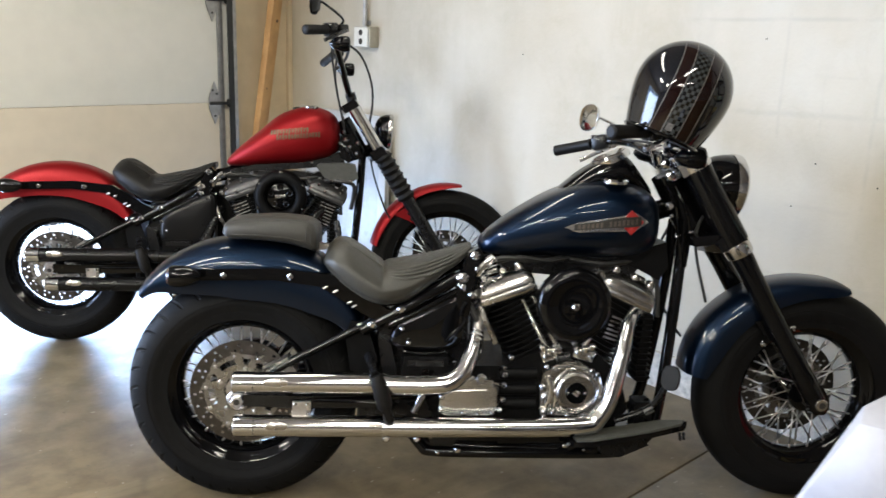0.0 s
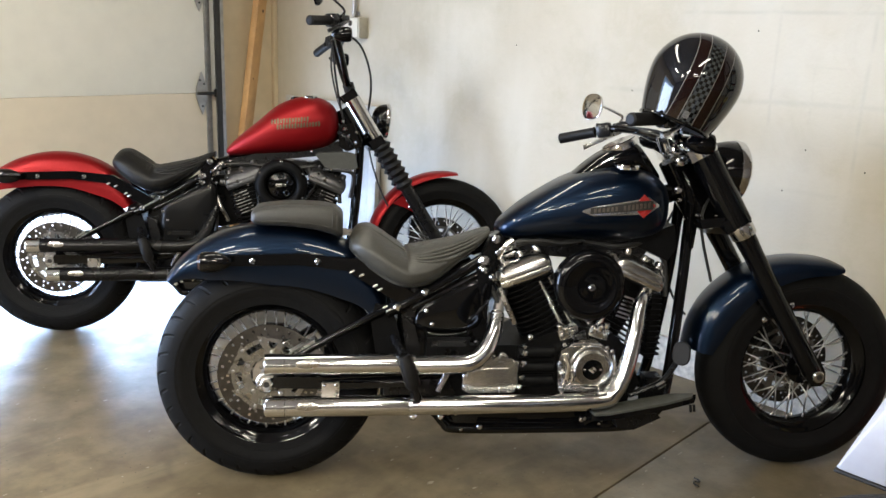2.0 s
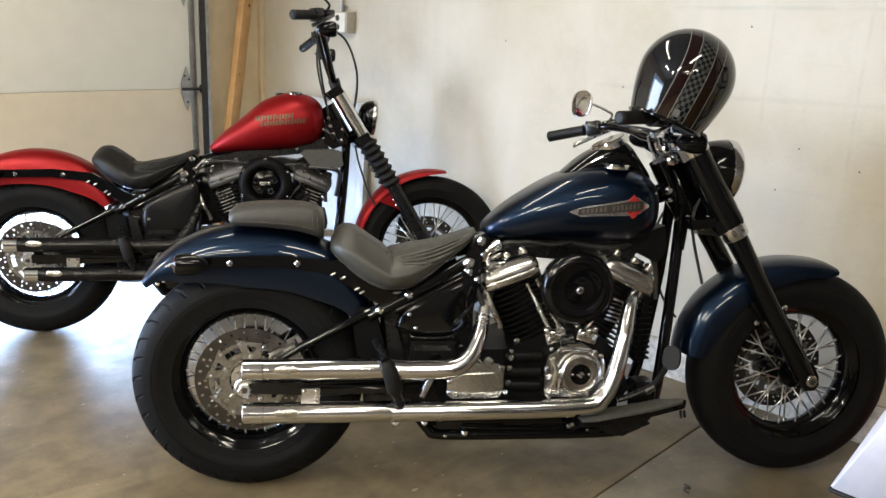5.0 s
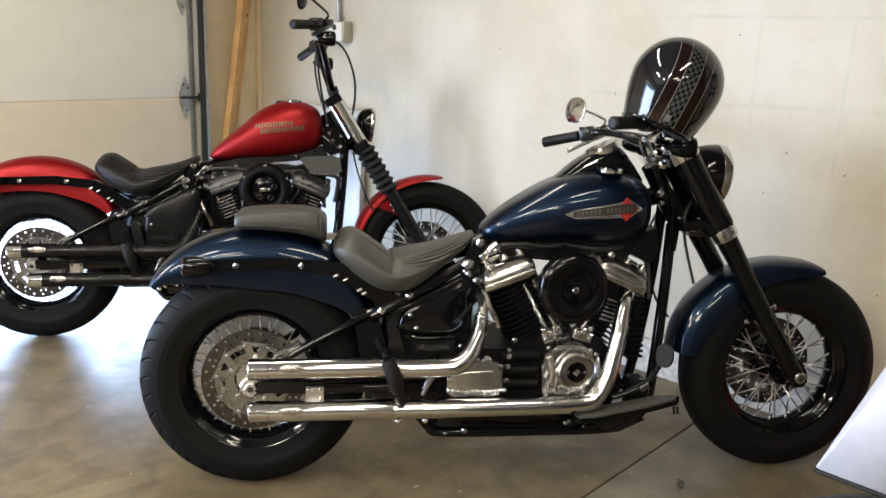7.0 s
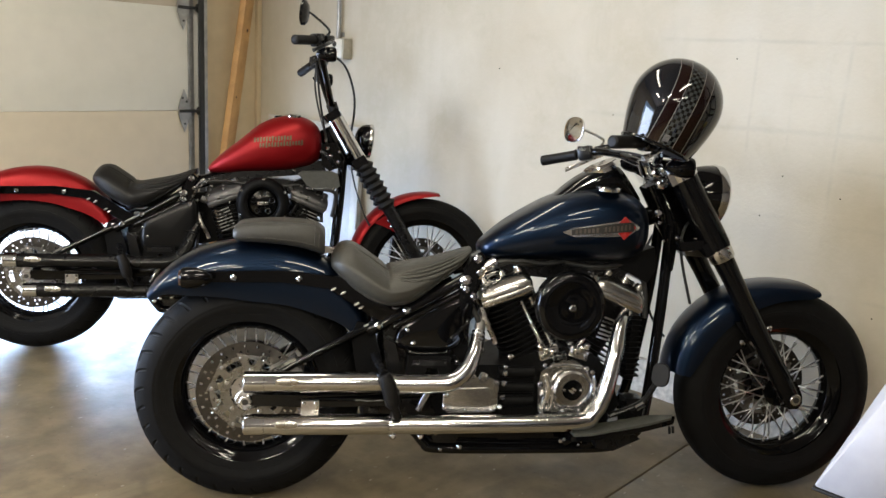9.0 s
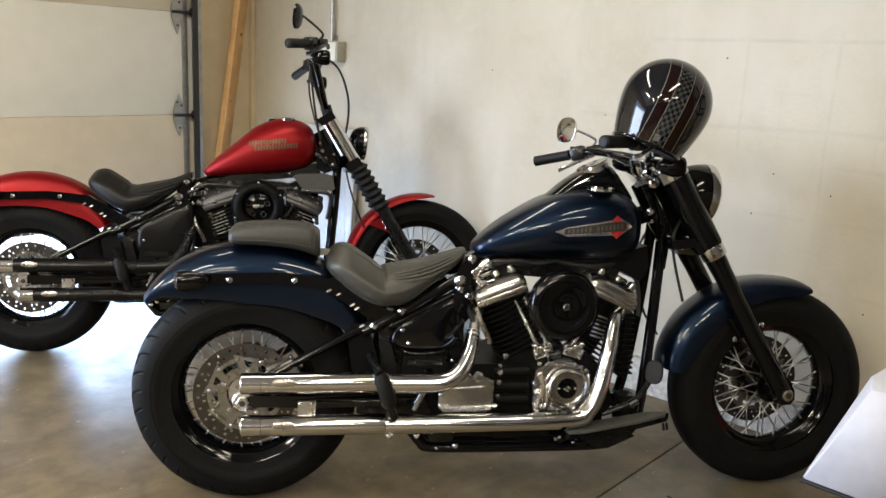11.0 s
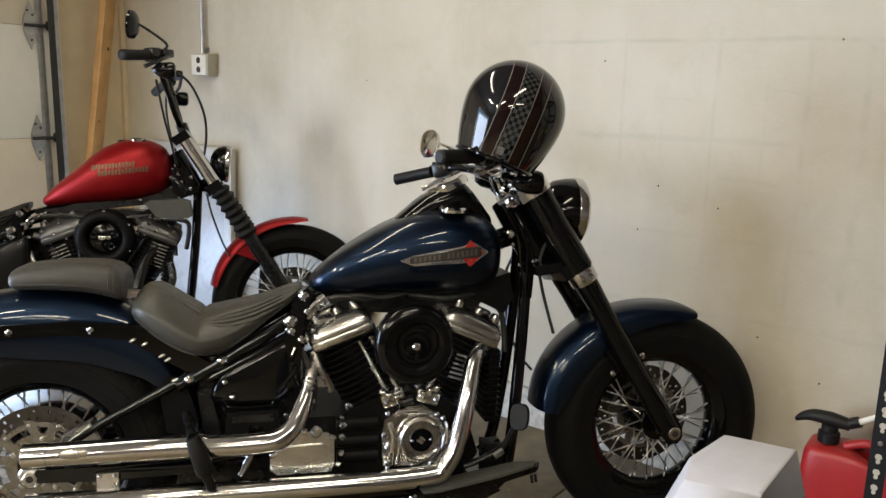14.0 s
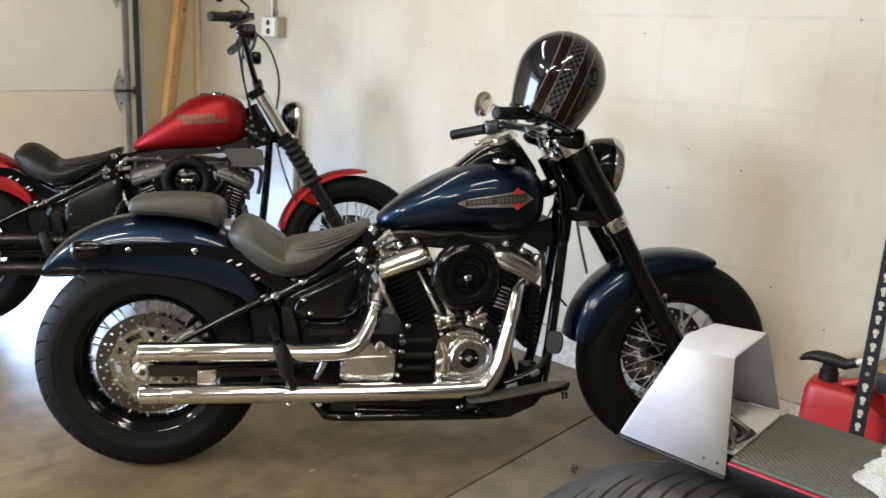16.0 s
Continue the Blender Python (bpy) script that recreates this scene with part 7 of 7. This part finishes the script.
tub = thing("storage_tub", pose(2.60, 0.33, 0.984), "pale green plastic tub with black and red lid on the shelf", "tub")
bm = bmesh.new()
ring_loft(bm, [[(w * math.copysign(abs(math.cos(f)) ** 0.2, math.cos(f)), h_ * math.copysign(abs(math.sin(f)) ** 0.2, math.sin(f)), z) for f in (2 * math.pi * j / 32 for j in range(32))] for z, w, h_ in ((0, 0.118, 0.135), (0.006, 0.124, 0.141), (0.105, 0.138, 0.155), (0.112, 0.142, 0.160), (0.118, 0.142, 0.160))])
shell_ = part("body", bm, TUBGREEN, tub)
for z0, z1, grow, mat in ((0.118, 0.126, 0.010, CANRED), (0.126, 0.142, 0.016, PLASTIC)):
    bm = bmesh.new()
    box(bm, (0.284 + grow, 0.40 + grow, z1 - z0), Matrix.Translation((0, 0.012, (z0 + z1) / 2)))
    part("lid" if mat is PLASTIC else "seal", bm, mat, tub, bevel=0.004)
bm = bmesh.new()
box(bm, (0.002, 0.09, 0.055), Matrix.Translation((-0.1345, 0.02, 0.06)) @ Matrix.Rotation(radians(-8), 4, "Y"))
part("label", bm, LABELBLUE, shell_, "blue paper label")

# spare wheel and tyre beside the camera
tyre_m = pose(1.195, 0.465, 0.330, 0, 0, -55)
spare = thing("spare_wheel", tyre_m, "black sport motorcycle wheel with grooved tyre standing upright", "wheel")
bm = bmesh.new()
prof = []
for k in range(49):
    a = math.pi * k / 48
    cs, sn = math.cos(a), math.sin(a)
    prof.append((0.205 + 0.125 * sn ** 0.6, -0.085 * math.copysign(abs(cs) ** 0.8, cs)))
rings, cuts = [], []
for r, lat in prof:
    ring = []
    for q in range(28 * 30):
        t = (abs(lat) - 0.010) / 0.062
        f = 2 * math.pi * q / (28 * 30) + 0.40 * t - 0.10 * t * t + 0.06 * max(-1.0, min(1.0, lat / 0.01))
        cut = (0 <= t <= 1 and q % 30 < 3) or (0.30 <= t <= 0.90 and 15 <= q % 30 < 17)
        cuts.append(cut)
        rr = r - 0.006 * cut
        ring.append(RIGHT @ Vector((rr * math.cos(f), rr * math.sin(f), lat)))
    rings.append(ring)
groove_loft(bm, rings, cuts)
tyre = part("tyre", bm, DUSTYRUBBER, spare, "grooved black sport tyre", sharp=28)
tyre.data.materials.append(GROOVE)
bm = bmesh.new()
lathe(bm, [(0.212, -0.075), (0.212, 0.075), (0.20, 0.07), (0.185, 0.03), (0.185, -0.03), (0.20, -0.07)], RIGHT, 60)
part("rim", bm, SATIN, spare)
bm = bmesh.new()
disc(bm, (0, 0.06, 0), (0, -1, 0), 0.04, 0.12, 24)
for k in range(5):
    a = 2 * math.pi * k / 5
    tube(bm, [(0.03 * math.cos(a), 0, 0.03 * math.sin(a)), (0.19 * math.cos(a), 0, 0.19 * math.sin(a))], [0.022, 0.014], 12)
part("spoke_arm", bm, SATIN, spare)

DX0, DX1, DZ = 1.123, 1.345, 0.735
skate = thing("electric_board", Matrix(), "black electric skateboard with ribbed mat and red edge", "skateboard")
bm = bmesh.new()
box(bm, (DX1 - DX0, 0.81, 0.026), Matrix.Translation(((DX0 + DX1) / 2, 0.005, DZ - 0.022)))
part("deck", bm, WRINKLE, skate, bevel=0.005)
bm = bmesh.new()
box(bm, (DX1 - DX0 + 0.001, 0.795, 0.0035), Matrix.Translation(((DX0 + DX1) / 2, 0.00, DZ - 0.0105)))
part("edge_trim", bm, TRIMRED, skate, "thin red edge trim", bevel=0.001)
bm = bmesh.new()
nx, ny = 40, 140
for i in range(nx):
    for j in range(ny):
        if (i + j) % 2 == 0:
            x, y = DX0 + 0.008 + (DX1 - DX0 - 0.016) * (i + 0.5) / nx, 0.392 - 0.77 * (j + 0.5) / ny
            a = [bm.verts.new((x + dx, y + dy, DZ - 0.002)) for dx, dy in ((-0.0027, 0), (0, -0.0055), (0.0027, 0), (0, 0.0055))]
            t = bm.verts.new((x, y, DZ + 0.0012))
            for q in range(4):
                bm.faces.new((a[q], a[(q + 1) % 4], t))
tagged(part("raised_tread", bm, MAT, skate), kind="stuff")
bm = bmesh.new()
box(bm, (DX1 - DX0 - 0.004, 0.785, 0.005), Matrix.Translation(((DX0 + DX1) / 2, 0.002, DZ - 0.0048)))
part("rubber_mat", bm, MAT, skate, "dark ribbed rubber mat", bevel=0.001)
stand = thing("work_stand", pose(1.235, -0.12, 0), "black steel work stand under the skateboard", "stand")
bm = bmesh.new()
box(bm, (0.20, 0.30, 0.02), Matrix.Translation((0, 0, 0.689)))
part("top_plate", bm, SATIN, stand, bevel=0.003)
for x in (-0.08, 0.08):
    for y in (-0.13, 0.13):
        bm = bmesh.new()
        tube(bm, [(x * 1.2, y * 1.2, 0), (x, y, 0.68)], 0.012, 12)
        part("leg", bm, SATIN, stand)

# bent aluminium hood over the board's end
hood = thing("aluminium_hood", Matrix(), "bent bare aluminium hood on the end of the skateboard", "cover")
P = {"tfl": (1.160, 0.503, 0.856), "tfr": (1.176, 0.428, 0.858), "tbl": (1.292, 0.508, 0.861), "tbr": (1.294, 0.427, 0.867), "bfl": (1.128, 0.566, 0.706), "bfr": (1.118, 0.396, 0.708),
     "bbl": (1.350, 0.575, 0.722), "bbr": (1.335, 0.404, 0.736), "mid": (1.209, 0.516, 0.861)}
bm = bmesh.new()
v = {k: bm.verts.new(p) for k, p in P.items()}
for f in (("tfl", "tfr", "bfr", "bfl"), ("tfl", "mid", "tbl", "tbr", "tfr"), ("tbl", "bbl", "bbr", "tbr"), ("tfl", "bfl", "bbl", "tbl", "mid")):
    bm.faces.new([v[k] for k in f])
bmesh.ops.triangulate(bm, faces=bm.faces)
bmesh.ops.bevel(bm, geom=[e for e in bm.edges if len(e.link_faces) == 2 and e.calc_face_angle(0) > 0.3], offset=0.0025, segments=2, affect="EDGES", profile=0.5)
sheet_ = part("sheet", bm, ALU, hood, sharp=25)
sheet_.modifiers.new("thick", "SOLIDIFY").thickness = -0.0025
bm = bmesh.new()
tube(bm, [(1.120, 0.397, 0.7035), (1.128, 0.568, 0.7015), (1.35, 0.577, 0.716)], 0.0035, 8)
part("rubber_edge", bm, PLASTIC, hood)
for k in range(2):
    bolt(hood, (1.1185, 0.410 + 0.02 * k, 0.722), 0.0022, 0.002, EMBLEM_DARK, (-1, 0, 0.4))
loom = thing("wire_bundle", Matrix(), "tangled grey and black wires under the hood", "wires")
rnd = random.Random(4)
for k in range(4):
    bm = bmesh.new()
    y = 0.45 + 0.018 * k
    pts = [(1.20 + rnd.uniform(-0.04, 0.06), y + rnd.uniform(-0.02, 0.02), 0.742 + rnd.uniform(0, 0.02)) for _ in range(3)] + [(1.15 + 0.02 * k + rnd.uniform(-0.01, 0.01), 0.405 - 0.008 * rnd.random(), 0.745 + 0.006 * rnd.random()), (1.145 + 0.015 * k, 0.412, 0.738)]
    tube(bm, pts, 0.0035 + 0.001 * (k % 3), 8, 6)
    part("wire", bm, CABLE if k % 4 else MAT, loom)
pad_ = thing("foam_block", Matrix(), "white packing foam under the hood", "foam")
bm = bmesh.new()
box(bm, (0.185, 0.155, 0.008), Matrix.Translation((1.237, 0.474, 0.731)))
part("block", bm, SHEET, pad_, bevel=0.004)

bag = thing("plastic_bag", Matrix(), "crumpled clear plastic bag on the skateboard", "plastic bag")
bm = bmesh.new()
bmesh.ops.create_icosphere(bm, subdivisions=5, radius=1.0)
for q in bm.verts:
    n1 = noise.noise(q.co * 2.2) * 0.22 + noise.noise(q.co * 5.5) * 0.12 + abs(noise.noise(q.co * 11)) * 0.09
    q.co = q.co * (1 + n1)
    q.co = Vector((1.228 + q.co.x * 0.130, 0.068 + q.co.y * 0.165, max(DZ + 0.003, DZ + 0.016 + q.co.z * 0.054)))
part("film", bm, FILM, bag, sharp=25)

for x, y, a in ((0.95, 1.55, 20), (1.10, 1.10, 70), (1.62, 1.02, 130), (2.05, 0.98, 10)):
    leaf = thing("dry_leaf", pose(x, y, 0.002, 0, 0, a), "small dry brown leaf on the floor", "leaf", "leaves")
    bm = bmesh.new()
    pts = [(-0.012, 0), (-0.004, 0.005), (0.006, 0.006), (0.014, 0), (0.006, -0.005), (-0.004, -0.006)]
    lo_ = [bm.verts.new((px, py, 0)) for px, py in pts]
    hi_ = [bm.verts.new((px, py, 0.002 + 0.004 * abs(py) / 0.006)) for px, py in pts]
    bm.faces.new(lo_[::-1])
    bm.faces.new(hi_)
    for i in range(6):
        bm.faces.new((lo_[i], lo_[(i + 1) % 6], hi_[(i + 1) % 6], hi_[i]))
    part("blade", bm, LEAF, leaf)

scrap = thing("wire_scrap", pose(2.116, 1.211, 0.0, 0, 0, 30), "small curl of dark wire lying on the floor", "wire")
bm = bmesh.new()
tube(bm, [(-0.022, -0.006, 0.0025), (-0.010, 0.006, 0.0025), (0.004, 0.004, 0.003), (0.002, -0.008, 0.004), (0.014, -0.010, 0.0025), (0.026, 0.004, 0.0025)], 0.0024, 8, 5)
part("strand", bm, CABLE, scrap)
